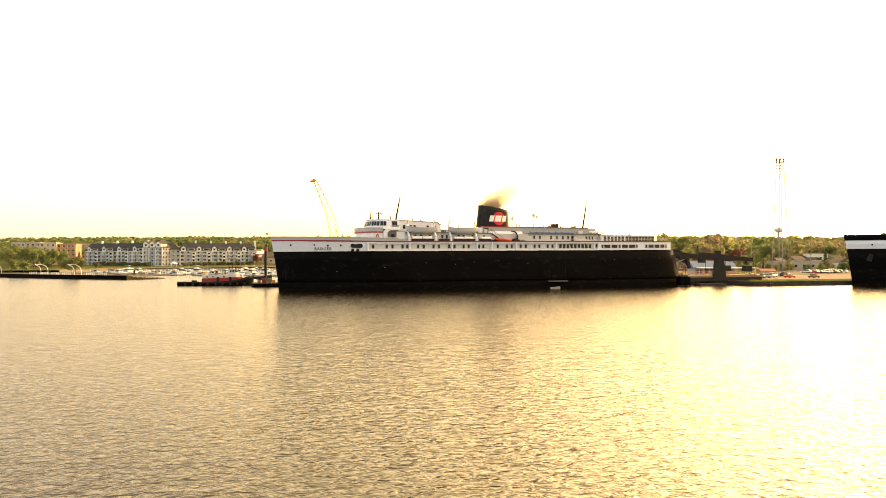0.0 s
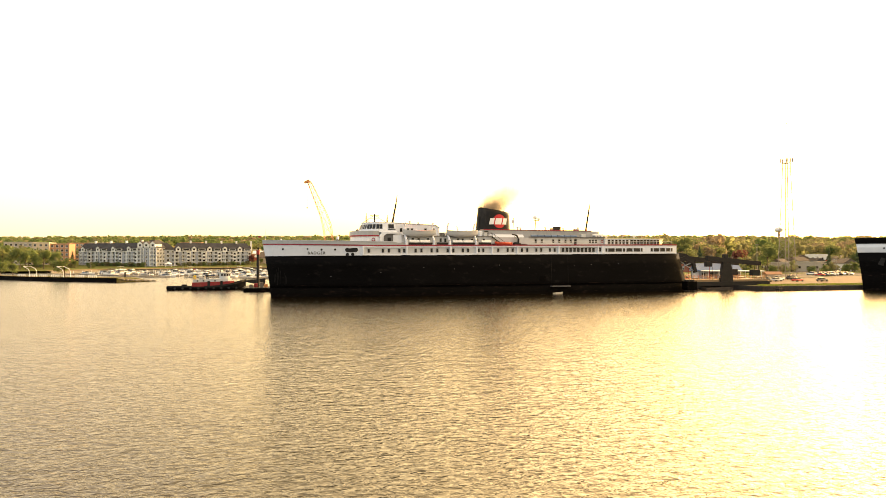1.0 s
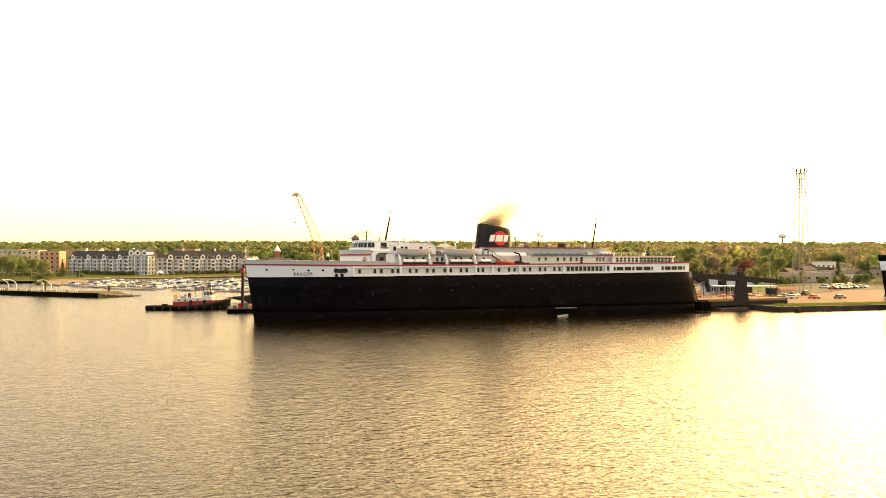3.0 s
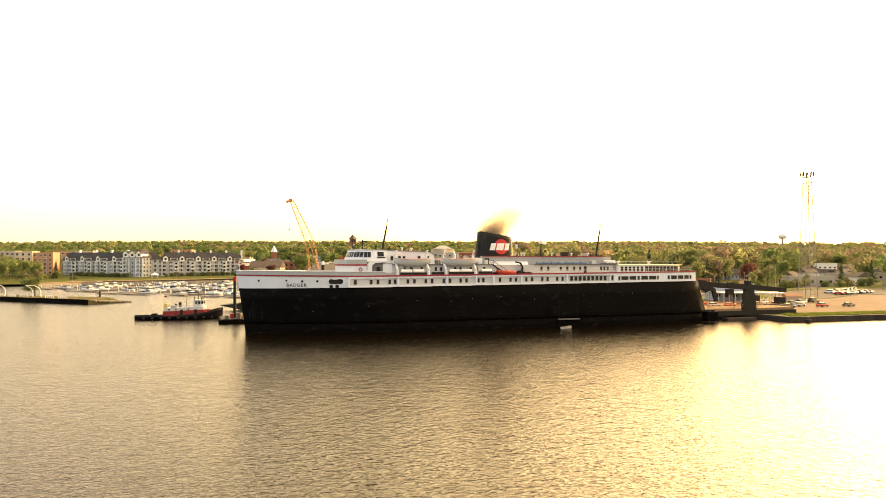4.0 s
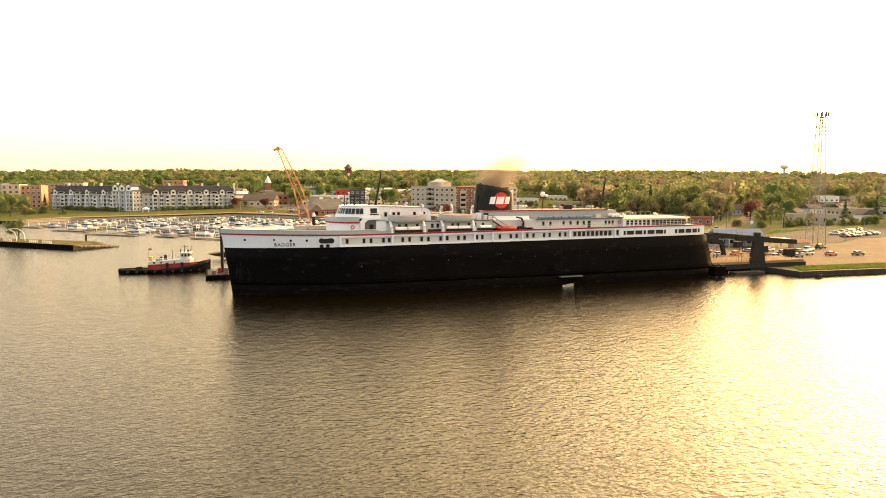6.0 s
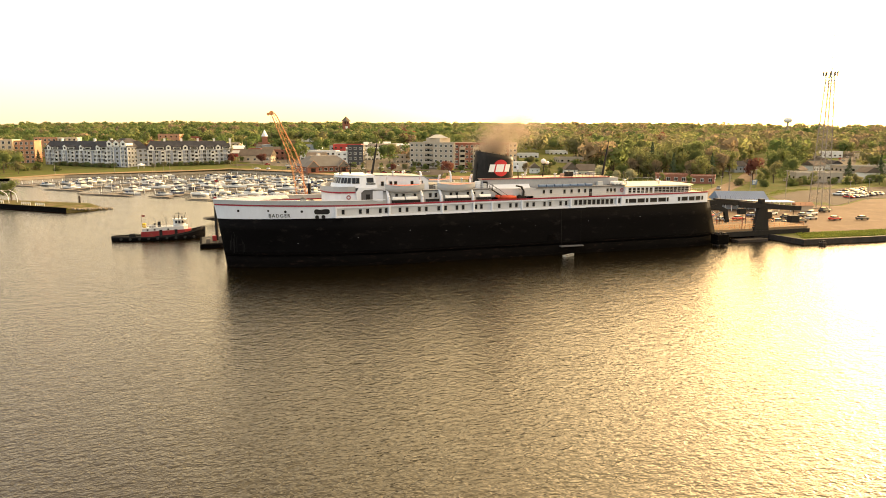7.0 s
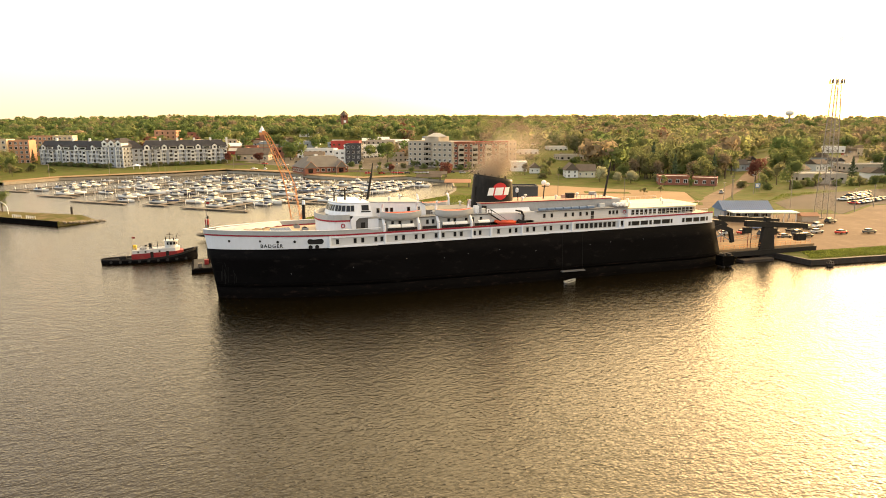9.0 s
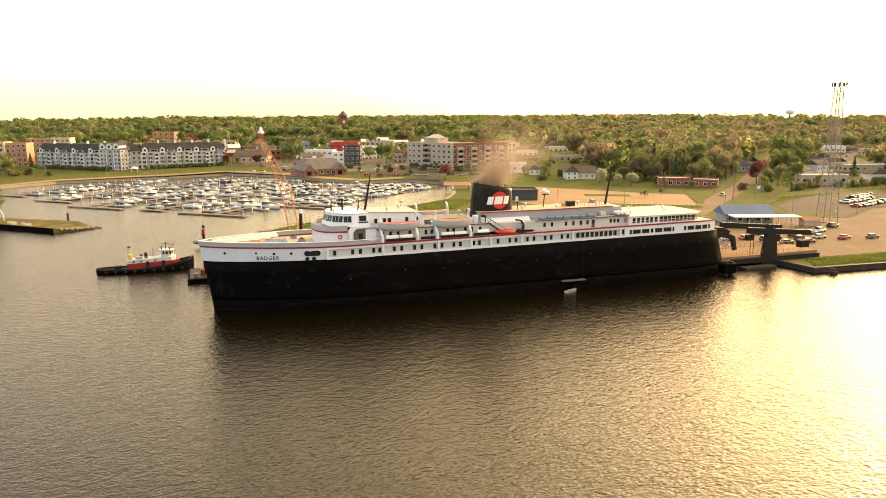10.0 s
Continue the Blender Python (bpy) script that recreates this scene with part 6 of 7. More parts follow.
rod(bm, (0, 10.3, -2), (0, 10.3, 2.0), 0.15, 0.15, 6)
pile_mesh = mesh_of(bm, "post", TRIM)
for hx, hy, hl in ((-96, 270, 9), (-70, 234, 12), (-47, 198, 16), (-22, 178, 6), (2, 154, 17), (40, 166, 12), (66, 194, 12), (94, 214, 8)):
    base = Vector((hx, hy))
    run = [s for s in range(0, 260) if inside(base.x + U.x * s, base.y + U.y * s, BASIN)]
    if len(run) < 22:
        continue
    near = base + U * run[0]
    length = run[-1] - run[0]
    dock = thing("dock", "long weathered floating dock with finger piers", "dock", "marina docks", (near.x, near.y, 0), TURN_U)
    part("walkway", boxed((0, -1.2, 0.25, length, 1.2, 0.6)), WOOD, dock)
    part("head", boxed((-1.6, -hl, 0.25, 1.0, hl, 0.6)), WOOD, dock, "dock head lying across the end")
    s = 7.0
    while s < length - 2:
        for side in (-1, 1):
            f = part("finger", finger, None, dock)
            f.location, f.rotation_euler = (s, 0, 0), (0, 0, 0 if side > 0 else math.pi)
            part("post", pile_mesh, None, f)
            if rng.random() < 0.50:
                kind = rng.choice([0, 0, 1, 1, 2, 3, 3, 4, 4, 5, 6])
                q = near + U * (s + 2.6) - V * (side * 7.0)
                head = math.degrees(math.atan2(V.y * side, V.x * side)) + (180 if rng.random() < 0.35 else 0) + rng.uniform(-3, 3)
                m = pose(q.x, q.y, rng.uniform(-0.05, 0.05), 0, 0, head)
                if kind in FREE:
                    PROTOS[kind].matrix_basis = m
                    FREE.discard(kind)
                else:
                    copy_thing(PROTOS[kind], m)
        s += 6.3
# boats along the outer ends
for x, y, k in ((100, 226, 4), (110, 236, 1), (104, 244, 0)):
    copy_thing(PROTOS[k], pose(x - 2, y - 4, 0, 0, 0, math.degrees(math.atan2(V.y, V.x)) + rng.uniform(-6, 6)))

# ---- the town ----
CLEAR = []          # places that trees keep away from: x, y, radius
PALEBRICK = mat("pale_block_wall", (0.40, 0.345, 0.275), 0.85, var=0.1, scale=0.5, bump=0.15)
FLATROOF = mat("pale_flat_roof", (0.42, 0.40, 0.36), 0.95, spec=0.15, var=0.12, scale=0.3, bump=0.1, rand=0.15)
BROWNROOF = mat("brown_shingle_roof", (0.13, 0.105, 0.085), 0.95, spec=0.1, var=0.25, scale=0.6, bump=0.4, rand=0.15)
SLATE = mat("grey_slate_roof", (0.17, 0.155, 0.14), 0.9, spec=0.2, var=0.2, scale=0.6, bump=0.4)
HOUSEWALLS = [mat("cream_siding", (0.62, 0.55, 0.42), 0.8, var=0.08, scale=0.5), mat("white_siding", (0.70, 0.69, 0.66), 0.8, var=0.06, scale=0.5), mat("blue_grey_siding", (0.30, 0.34, 0.38), 0.8, var=0.1, scale=0.5)]
WINDOWS = {}


def wall_window(parent, x, y, z, turn, w, h, fine):
    key = (round(w, 2), round(h, 2), fine)
    if key not in WINDOWS:
        fr = boxed((-w / 2 - 0.14, -0.05, -h / 2 - 0.14, w / 2 + 0.14, 0.03, -h / 2), (-w / 2 - 0.14, -0.05, h / 2, w / 2 + 0.14, 0.03, h / 2 + 0.14), (-w / 2 - 0.14, -0.05, -h / 2, -w / 2, 0.03, h / 2),
                   (w / 2, -0.05, -h / 2, w / 2 + 0.14, 0.03, h / 2), (-0.05, -0.04, -h / 2, 0.05, 0.03, h / 2))
        WINDOWS[key] = (mesh_of(fr, "window", TRIM), mesh_of(boxed((-w / 2, -0.015, -h / 2, w / 2, 0.015, h / 2)), "pane", GLASS))
    fr, pane = WINDOWS[key]
    if fine:
        ob = part("window", fr, None, parent)
        part("pane", pane, None, ob)
    else:
        ob = part("window", pane, None, parent)
    ob.location, ob.rotation_euler = (x, y, z), (0, 0, radians(turn))
    return ob


def building(name, label, category, p0, p1, depth, h, floors, bay, wall, roof, style="flat", win=(1.3, 1.5), peak=3.0, fine=True, ends=True, group="", skip=None, floor0=0.0):
    """A building from its two front corners (left to right as seen from the water): walls, roof and each window."""
    x0, y0 = p0
    length, turn = math.dist(p0, p1), math.degrees(math.atan2(p1[1] - y0, p1[0] - x0))
    z = min(footing(x0, y0), footing(*p1))
    b = thing(name, label, category, group, (x0, y0, z), turn)
    n = max(1, int(length / 12))
    for i in range(n + 1):
        CLEAR.append((x0 + (p1[0] - x0) * i / n - math.sin(radians(turn)) * depth / 2, y0 + (p1[1] - y0) * i / n + math.cos(radians(turn)) * depth / 2, depth / 2 + 5))
        CLEAR.append((x0 + (p1[0] - x0) * i / n + math.sin(radians(turn)) * 7, y0 + (p1[1] - y0) * i / n - math.cos(radians(turn)) * 7, 7))
    part("wall", boxed((0, 0, -3, length, depth, h)), wall, b)
    bm = bmesh.new()
    o = 0.6
    if style == "flat":
        part("parapet", boxed((-0.15, -0.15, h - 0.1, length + 0.15, 0.25, h + 0.7), (-0.15, depth - 0.25, h - 0.1, length + 0.15, depth + 0.15, h + 0.7), (-0.15, 0.25, h - 0.1, 0.25, depth - 0.25, h + 0.7), (length - 0.25, 0.25, h - 0.1, length + 0.15, depth - 0.25, h + 0.7)), wall, b)
        box(bm, 0.25, 0.25, h, length - 0.25, depth - 0.25, h + 0.15)
    elif style == "gable":
        slab(bm, [(-o, h - 0.1), (depth + o, h - 0.1), (depth + o, h + 0.15), (depth / 2, h + peak), (-o, h + 0.15)], "x", -o, length + o)
    elif style == "gable_front":
        slab(bm, [(-o, h - 0.1), (length + o, h - 0.1), (length + o, h + 0.15), (length / 2, h + peak), (-o, h + 0.15)], "y", -o, depth + o)
    else:   # hip or mansard
        k = depth * (0.34 if style == "hip" else 0.2)
        lo = [bm.verts.new(p) for p in ((-o, -o, h), (length + o, -o, h), (length + o, depth + o, h), (-o, depth + o, h))]
        hi = [bm.verts.new(p) for p in ((k, k, h + peak), (length - k, k, h + peak), (length - k, depth - k, h + peak), (k, depth - k, h + peak))]
        for i in range(4):
            bm.faces.new((lo[i], lo[(i + 1) % 4], hi[(i + 1) % 4], hi[i]))
        bm.faces.new(hi)
        bm.faces.new(lo[::-1])
    part("roof", bm, roof, b)
    fh = (h - floor0) / floors
    for f in range(floors):
        zc = floor0 + fh * (f + 0.52)
        n = int(length / bay)
        for i in range(n):
            if skip and skip(f, i):
                continue
            wall_window(b, (i + 0.5) * length / n, -0.02, zc, 0, *win, fine)
        if ends:
            n = max(1, int(depth / bay))
            for i in range(n):
                wall_window(b, length + 0.02, (i + 0.5) * depth / n, zc, 90, *win, fine)
                wall_window(b, -0.02, (i + 0.5) * depth / n, zc, 90, *win, fine)
    return b, length, turn


def dormer(parent, x, y, z, w, h, d, wall=TRIM, roof=ROOFGREY, front=True):
    dm = part("dormer", boxed((-w / 2, 0, 0, w / 2, d, h)), wall, parent)
    dm.location = (x, y, z)
    bm = bmesh.new()
    slab(bm, [(-w / 2 - 0.3, h - 0.05), (w / 2 + 0.3, h - 0.05), (0, h + w * 0.45)], "y", -0.3, d)
    part("roof", bm, roof, dm)
    bm = bmesh.new()
    slab(bm, [(-w / 2 - 0.1, h), (w / 2 + 0.1, h), (0, h + w * 0.40)], "y", -0.36, -0.3)
    part("gable", bm, wall, dm, "white painted gable")
    bm = bmesh.new()
    box(bm, -w * 0.20, -0.05, h * 0.40, w * 0.20, 0.0, h * 0.9)
    part("pane", bm, GLASS, dm)


BALC = None


def balcony(parent, x, z, w=3.0):
    global BALC
    if BALC is None:
        bxs = [(-w / 2, -1.5, 0, w / 2, 0, 0.18), (-w / 2, -1.5, 0.95, w / 2, -1.4, 1.05), (-w / 2, -1.5, 0.18, -w / 2 + 0.18, -1.32, 2.9), (w / 2 - 0.18, -1.5, 0.18, w / 2, -1.32, 2.9)]
        bxs += [(-w / 2 + 0.3 + i * 0.3, -1.47, 0.18, -w / 2 + 0.36 + i * 0.3, -1.43, 0.95) for i in range(int(w / 0.3) - 1)]
        BALC = mesh_of(boxed(*bxs), "balcony", TRIM)
    ob = part("balcony", BALC, None, parent)
    ob.location = (x, 0, z)


# the long waterfront hotel, two wings and a gabled pavilion between
for p0, p1, gables in (((-121.8, 473.4), (-70.0, 431.5), 4), ((-44.0, 430.5), (17.5, 437.8), 5)):
    b, L, turn = building("hotel_wing", "long grey and white waterfront hotel wing with dormers and balconies", "hotel", p0, p1, 16, 12.5, 4, 4.2, SIDING, ROOFGREY, "mansard", (2.1, 1.9), 6.8, ends=False, group="hotel wings")
    for k in range(gables):
        x = (k + 0.5) * L / gables
        dormer(b, x - 3.2, -0.6, 11.9, 3.8, 2.9, 6, TRIM)
        part("bay", boxed((x + 3.6, -1.0, 0.2, x + 6.0, 0.05, 11.5)), TRIM, b, "white projecting bay")
        for f in range(4):
            part("bay_pane", boxed((x + 3.9, -1.05, 1.0 + f * 2.85, x + 5.7, -1.0, 2.5 + f * 2.85)), GLASS, b)
        part("shed_dormer", boxed((x + 0.2, -0.35, 12.7, x + 6.0, 5, 14.6)), TRIM, b)
        part("shed_dormer_pane", boxed((x + 0.8, -0.40, 13.2, x + 5.4, -0.35, 14.2)), GLASS, b)
        bm = bmesh.new()
        slab(bm, [(-0.8, 14.55), (-0.8, 14.8), (4.5, 17.4), (4.5, 14.55)], "x", x - 0.1, x + 6.3)
        part("shed_dormer_roof", bm, ROOFGREY, b)
        part("chimney", boxed((x + 6.2, 3.0, 13, x + 7.6, 4.4, 21.2)), TRIM, b)
        for f in range(4):
            for dx in (-4.2, 1.5):
                balcony(b, x + dx, 0.2 + f * 2.95)
        part("corner_board", boxed((x - 6.1, -0.22, 0, x - 5.5, 0.05, 12.5)), TRIM, b)
    part("string_course", boxed((-0.1, -0.12, 12.0, L + 0.1, 0.02, 12.5)), TRIM, b)
    part("base_course", boxed((-0.1, -0.14, -1, L + 0.1, 0.02, 1.0)), STUCCO, b)
b, L, turn = building("hotel_pavilion", "taller grey and white hotel pavilion with steep dark gables", "hotel", (-72.5, 431.0), (-57.0, 421.0), 22, 15.2, 5, 3.2, SIDING, ROOFGREY, "hip", (1.6, 1.7), 6.4)
for k in range(3):
    dormer(b, 3.2 + k * 6.0, -0.35, 15.1, 4.8, 3.2, 8)
    for f in range(5):
        if k != 1:
            balcony(b, 3.2 + k * 6.0, 0.2 + f * 3.04)
for x in (0.0, 6.0, 12.2, L):
    part("corner_board", boxed((x - 0.25, -0.22, 0, x + 0.25, 0.05, 15.2)), TRIM, b)
b, L, turn = building("hotel_link", "recessed grey hotel link with a dark roof", "hotel", (-57.5, 428.0), (-43.5, 431.0), 15, 13.6, 4, 3.3, SIDING, ROOFGREY, "hip", (1.6, 1.75), 5.8, ends=False)
gazebo = thing("gazebo", "small white tent-roofed gazebo on the hotel lawn", "gazebo", "", (-47, 404, rise(-47, 404)))
for sx in (-2, 2):
    for sy in (-2, 2):
        part("post", boxed((sx - 0.12, sy - 0.12, -0.5, sx + 0.12, sy + 0.12, 2.4)), TRIM, gazebo)
bm = bmesh.new()
rod(bm, (0, 0, 2.4), (0, 0, 4.0), 3.2, 0.1, 4)
part("roof", bm, TRIM, gazebo)

# condominiums and shops
b, L, turn = building("apartment_block", "beige five-storey apartment block with recessed balconies", "apartment block", (147.5, 366.0), (169.5, 327.5), 26, 18.8, 5, 4.6, PALEBRICK, FLATROOF, "flat", (2.0, 1.6))
part("roof_tower", boxed((10, 8, 18.8, 24, 20, 22.6)), PALEBRICK, b)
bm = bmesh.new()
rod(bm, (17, 14, 22.6), (17, 14, 25.2), 10.5, 3.0, 4)
part("tower_roof", bm, FLATROOF, b)
for f in range(5):
    part("balcony", boxed((16.0, -1.2, f * 3.75 + 0.4, 24.0, 0.1, f * 3.75 + 1.5)), PALEBRICK, b)
    part("balcony_recess", boxed((16.2, -0.06, f * 3.75 + 1.5, 23.8, 0.0, f * 3.75 + 3.3)), GLASS, b)
b, L, turn = building("apartment_block", "long red brick apartment block with pale balconies", "apartment block", (170.5, 328.5), (215.0, 331.0), 22, 18.2, 5, 3.8, BRICK, FLATROOF, "flat", (1.7, 1.7))
for x in (6, 17, 28, 39):
    part("bay", boxed((x - 2.2, -1.3, 0, x + 2.2, 0.05, 16.5)), PALEBRICK, b)
    for f in range(4):
        part("bay_pane", boxed((x - 1.8, -1.36, f * 3.7 + 1.4, x + 1.8, -1.3, f * 3.7 + 3.2)), GLASS, b)
part("roof_edge", boxed((-0.4, -0.5, 18.9, L + 0.4, 0.3, 19.3)), REDROOF, b)
b, L, turn = building("end_block", "pale rendered end block of the apartments", "apartment block", (215.2, 331.0), (222.0, 331.4), 22, 18.6, 5, 3.4, STUCCO, FLATROOF, "flat", (1.4, 1.5))

b, L, turn = building("marina_shop", "low brick marina building with a broad grey hipped roof", "building", (61.5, 319.5), (93.0, 327.0), 20, 4.2, 1, 4.0, BRICK, SLATE, "hip", (2.2, 1.7), 7.0)
for x, w in ((4.0, 8.0), (26.0, 6.5)):
    part("gable_porch", boxed((x - w / 2, -3.0, -1, x + w / 2, 1.0, 4.0)), BRICK, b)
    bm = bmesh.new()
    slab(bm, [(x - w / 2 - 0.6, 3.9), (x + w / 2 + 0.6, 3.9), (x, 8.2)], "y", -3.8, 7)
    part("porch_roof", bm, SLATE, b)
    bm = bmesh.new()
    for s in (-1, 1):
        rod(bm, (x + s * (w / 2 + 0.6), -3.9, 3.9), (x, -3.9, 8.3), 0.18, n=4)
    part("barge_board", bm, ORANGEWALL, b)
    part("porch_pane", boxed((x - 1.6, -3.06, 0.6, x + 1.6, -3.0, 3.2)), GLASS, b)
part("cupola", boxed((12.0, 8.5, 9.5, 14.0, 10.5, 12.5)), TRIM, b)
building("charcoal_block", "charcoal clad four-storey block with white windows", "building", (104.0, 391.0), (115.5, 387.0), 16, 15.5, 4, 4.0, DARKWALL, FLATROOF, "flat", (1.8, 1.6))
building("white_block", "white two-storey shop row with a flat roof", "building", (96.0, 396.0), (104.0, 392.0), 14, 10.5, 3, 3.2, HOUSEWALLS[1], FLATROOF, "flat", (1.8, 1.4))
building("shop_row", "low pale shop row with flat roofs", "building", (76.0, 461.0), (105.0, 449.0), 16, 8.5, 2, 4.0, HOUSEWALLS[1], FLATROOF, "flat", (2.0, 1.6))
building("office_block", "pale two-storey office with window bands", "building", (120.0, 438.0), (146.0, 445.0), 18, 11.5, 3, 3.4, HOUSEWALLS[1], FLATROOF, "flat", (2.4, 1.5))
building("tan_hall", "long low tan building with a brown roof", "building", (24.5, 452.0), (49.5, 442.0), 16, 6.0, 1, 4.5, STUCCO, BROWNROOF, "gable", (1.8, 1.6), 5.2)
building("brick_shops", "low brick shop row with flat roofs", "building", (33.0, 476.0), (73.0, 463.0), 18, 9.0, 2, 4.5, BRICK, FLATROOF, "flat", (2.0, 1.7), fine=False)
building("red_roofed_store", "store with a bright red fascia", "building", (114.0, 512.0), (139.0, 503.0), 18, 11.5, 2, 4.5, REDROOF, FLATROOF, "flat", (2.0, 1.6), fine=False)
building("brick_warehouse", "tall orange brick warehouse in the downtown", "building", (-49.0, 673.0), (-27.0, 666.0), 20, 17.5, 4, 5.0, ORANGEWALL, FLATROOF, "flat", (1.4, 1.6), fine=False)
building("brick_warehouse", "red brick block in the downtown", "building", (-24.0, 707.0), (-3.0, 700.0), 20, 13.5, 3, 4.5, BRICK, FLATROOF, "flat", (1.4, 1.6), fine=False)
building("brick_warehouse", "brown brick block in the downtown", "building", (-70.0, 650.0), (-50.0, 643.0), 20, 12.0, 3, 4.5, BRICK, FLATROOF, "flat", (1.4, 1.6), fine=False)
building("downtown_block", "tan downtown block with small windows", "building", (-8.0, 596.0), (32.0, 582.0), 20, 11.0, 3, 4.2, STUCCO, FLATROOF, "flat", (1.5, 1.6), fine=False)
building("downtown_block", "pale low-roofed store in the downtown", "building", (111.0, 713.0), (131.0, 707.0), 20, 13.0, 2, 4.6, HOUSEWALLS[1], FLATROOF, "flat", (1.5, 1.6), fine=False)
building("downtown_block", "grey flat-roofed store in the downtown", "building", (52.0, 560.0), (104.0, 545.0), 20, 9.5, 2, 4.6, HOUSEWALLS[2], FLATROOF, "flat", (1.5, 1.6), fine=False)
building("downtown_block", "pale brick block in the downtown", "building", (150.0, 520.0), (176.0, 512.0), 20, 11.0, 3, 4.4, PALEBRICK, FLATROOF, "flat", (1.5, 1.6), fine=False)
for i, (x, y, w, m, hh) in enumerate(((-182, 492, 22, PALEBRICK, 19.5), (-160, 489, 13, STUCCO, 19), (-147, 491, 15, ORANGEWALL, 18), (-146, 560, 18, ORANGEWALL, 18.5), (-127, 558, 16, STUCCO, 18.5))):
    building("apartment_wing", ("tan" if m is not ORANGEWALL else "terracotta") + " five-storey apartment wing with square windows", "apartment block", (x, y), (x + w, y - 1.5), 18, hh, 5, 3.6, m, FLATROOF, "flat", (1.7, 1.9), ends=False, group="apartment wings")
building("low_hall", "long low hall with a pale roof behind the hotel", "building", (-118, 560), (-70, 552), 26, 7.5, 1, 5.0, STUCCO, FLATROOF, "flat", (2.0, 1.6), fine=False)

# courthouse tower, steeple, water tower, chimney stack
court = thing("clock_tower", "dark red brick courthouse tower with a pointed roof", "tower", "", (188.5, 826, footing(188, 826)))
part("shaft", boxed((-4.2, -4.2, -4, 4.2, 4.2, 23)), BRICK, court)
part("belfry", boxed((-4.8, -4.8, 23, 4.8, 4.8, 24), (-4.2, -4.2, 24, -2.8, -2.8, 28), (2.8, -4.2, 24, 4.2, -2.8, 28), (-4.2, 2.8, 24, -2.8, 4.2, 28), (2.8, 2.8, 24, 4.2, 4.2, 28), (-1.0, -4.2, 24, 1.0, -3.4, 28)), BRICK, court)
part("belfry_core", boxed((-2.5, -2.5, 24, 2.5, 2.5, 28)), GLASS, court)
bm = bmesh.new()
rod(bm, (0, 0, 28), (0, 0, 35), 7.2, 0.2, 4)
ob = part("spire", bm, BROWNROOF, court)
part("clock_face", boxed((-1.6, -4.3, 18, 1.6, -4.2, 21.2)), LOGOWHITE, court)
part("hall", boxed((-16, 2, -4, 22, 20, 11)), BRICK, court)
CLEAR.extend([(188, 820, 16), (180, 785, 22), (172, 750, 18)])
church = thing("church_steeple", "church tower with a pale pointed steeple", "church", "", (63, 656, footing(63, 656)))
part("tower", boxed((-2.8, -2.8, -3, 2.8, 2.8, 15)), BRICK, church)
bm = bmesh.new()
rod(bm, (0, 0, 15), (0, 0, 22.5), 4.0, 0.1, 4)
part("spire", bm, TRIM, church, "pale steeple")
part("nave", boxed((-6, 2.8, -3, 6, 24, 8)), BRICK, church)
CLEAR.append((63, 650, 9))
wt = thing("water_tower", "pale bulbous water tower over the woods", "water tower", "", (687, 538, footing(687, 538)))
bm = bmesh.new()
bmesh.ops.create_icosphere(bm, subdivisions=3, radius=5.2, matrix=Matrix.Translation((0, 0, 33.0)) @ Matrix.Diagonal((1, 1, 0.68, 1)))
part("tank", bm, TRIM, wt, "", True)
bm = bmesh.new()
rod(bm, (0, 0, -2), (0, 0, 31), 0.8, n=8)
part("riser", bm, LATTICE, wt)
for i in range(6):
    a = i * math.tau / 6
    bm = bmesh.new()
    rod(bm, (5.0 * math.cos(a), 5.0 * math.sin(a), -2), (4.0 * math.cos(a), 4.0 * math.sin(a), 31), 0.25, n=6)
    part("leg", bm, LATTICE, wt)
for x, y in ((21, 956), (29, 953)):
    st = thing("flat_tower_block", "distant brown flat-roofed tower block", "building", "tower blocks", (x, y, footing(x, y)))
    part("wall", boxed((-5, -5, -3, 5, 5, 19)), BROWNROOF, st)
    for f in range(5):
        part("window_band", boxed((-4.2, -5.08, 2 + f * 3.4, 4.2, -5.0, 3.6 + f * 3.4)), GLASS, st)

# houses and low buildings inland of the dock
building("gabled_house", "white gabled wooden house behind the lot", "house", (212.0, 236.5), (219.0, 234.0), 12, 4.6, 2, 2.6, HOUSEWALLS[1], BROWNROOF, "gable_front", (0.9, 1.2), 4.4)
building("gabled_house", "cream wooden house with a brown gabled roof", "house", (219.5, 235.5), (229.5, 231.0), 9, 4.0, 1, 2.8, HOUSEWALLS[0], BROWNROOF, "gable", (0.9, 1.2), 4.0)
building("gabled_house", "small pale gabled house near trees", "house", (205.0, 273.0), (211.0, 270.5), 9, 3.6, 1, 2.8, HOUSEWALLS[1], BROWNROOF, "gable_front", (0.9, 1.2), 3.4)
building("brick_office", "single-storey red brick office with a white fascia", "building", (238.0, 178.5), (252.0, 170.0), 13, 4.4, 1, 3.4, BRICK, FLATROOF, "flat", (1.8, 1.8))
building("brick_office", "lower single-storey red brick annexe", "building", (253.0, 169.0), (262.5, 160.5), 12, 3.9, 1, 3.2, BRICK, FLATROOF, "flat", (1.5, 1.6))
building("dock_store", "dark grey dockside store with roof vents", "building", (134.0, 148.0), (146.0, 143.5), 12, 4.4, 1, 5.0, DARKWALL, ROOFGREY, "flat", (1.4, 1.2), ends=False, skip=lambda f, i: True)
rng = random.Random(21)
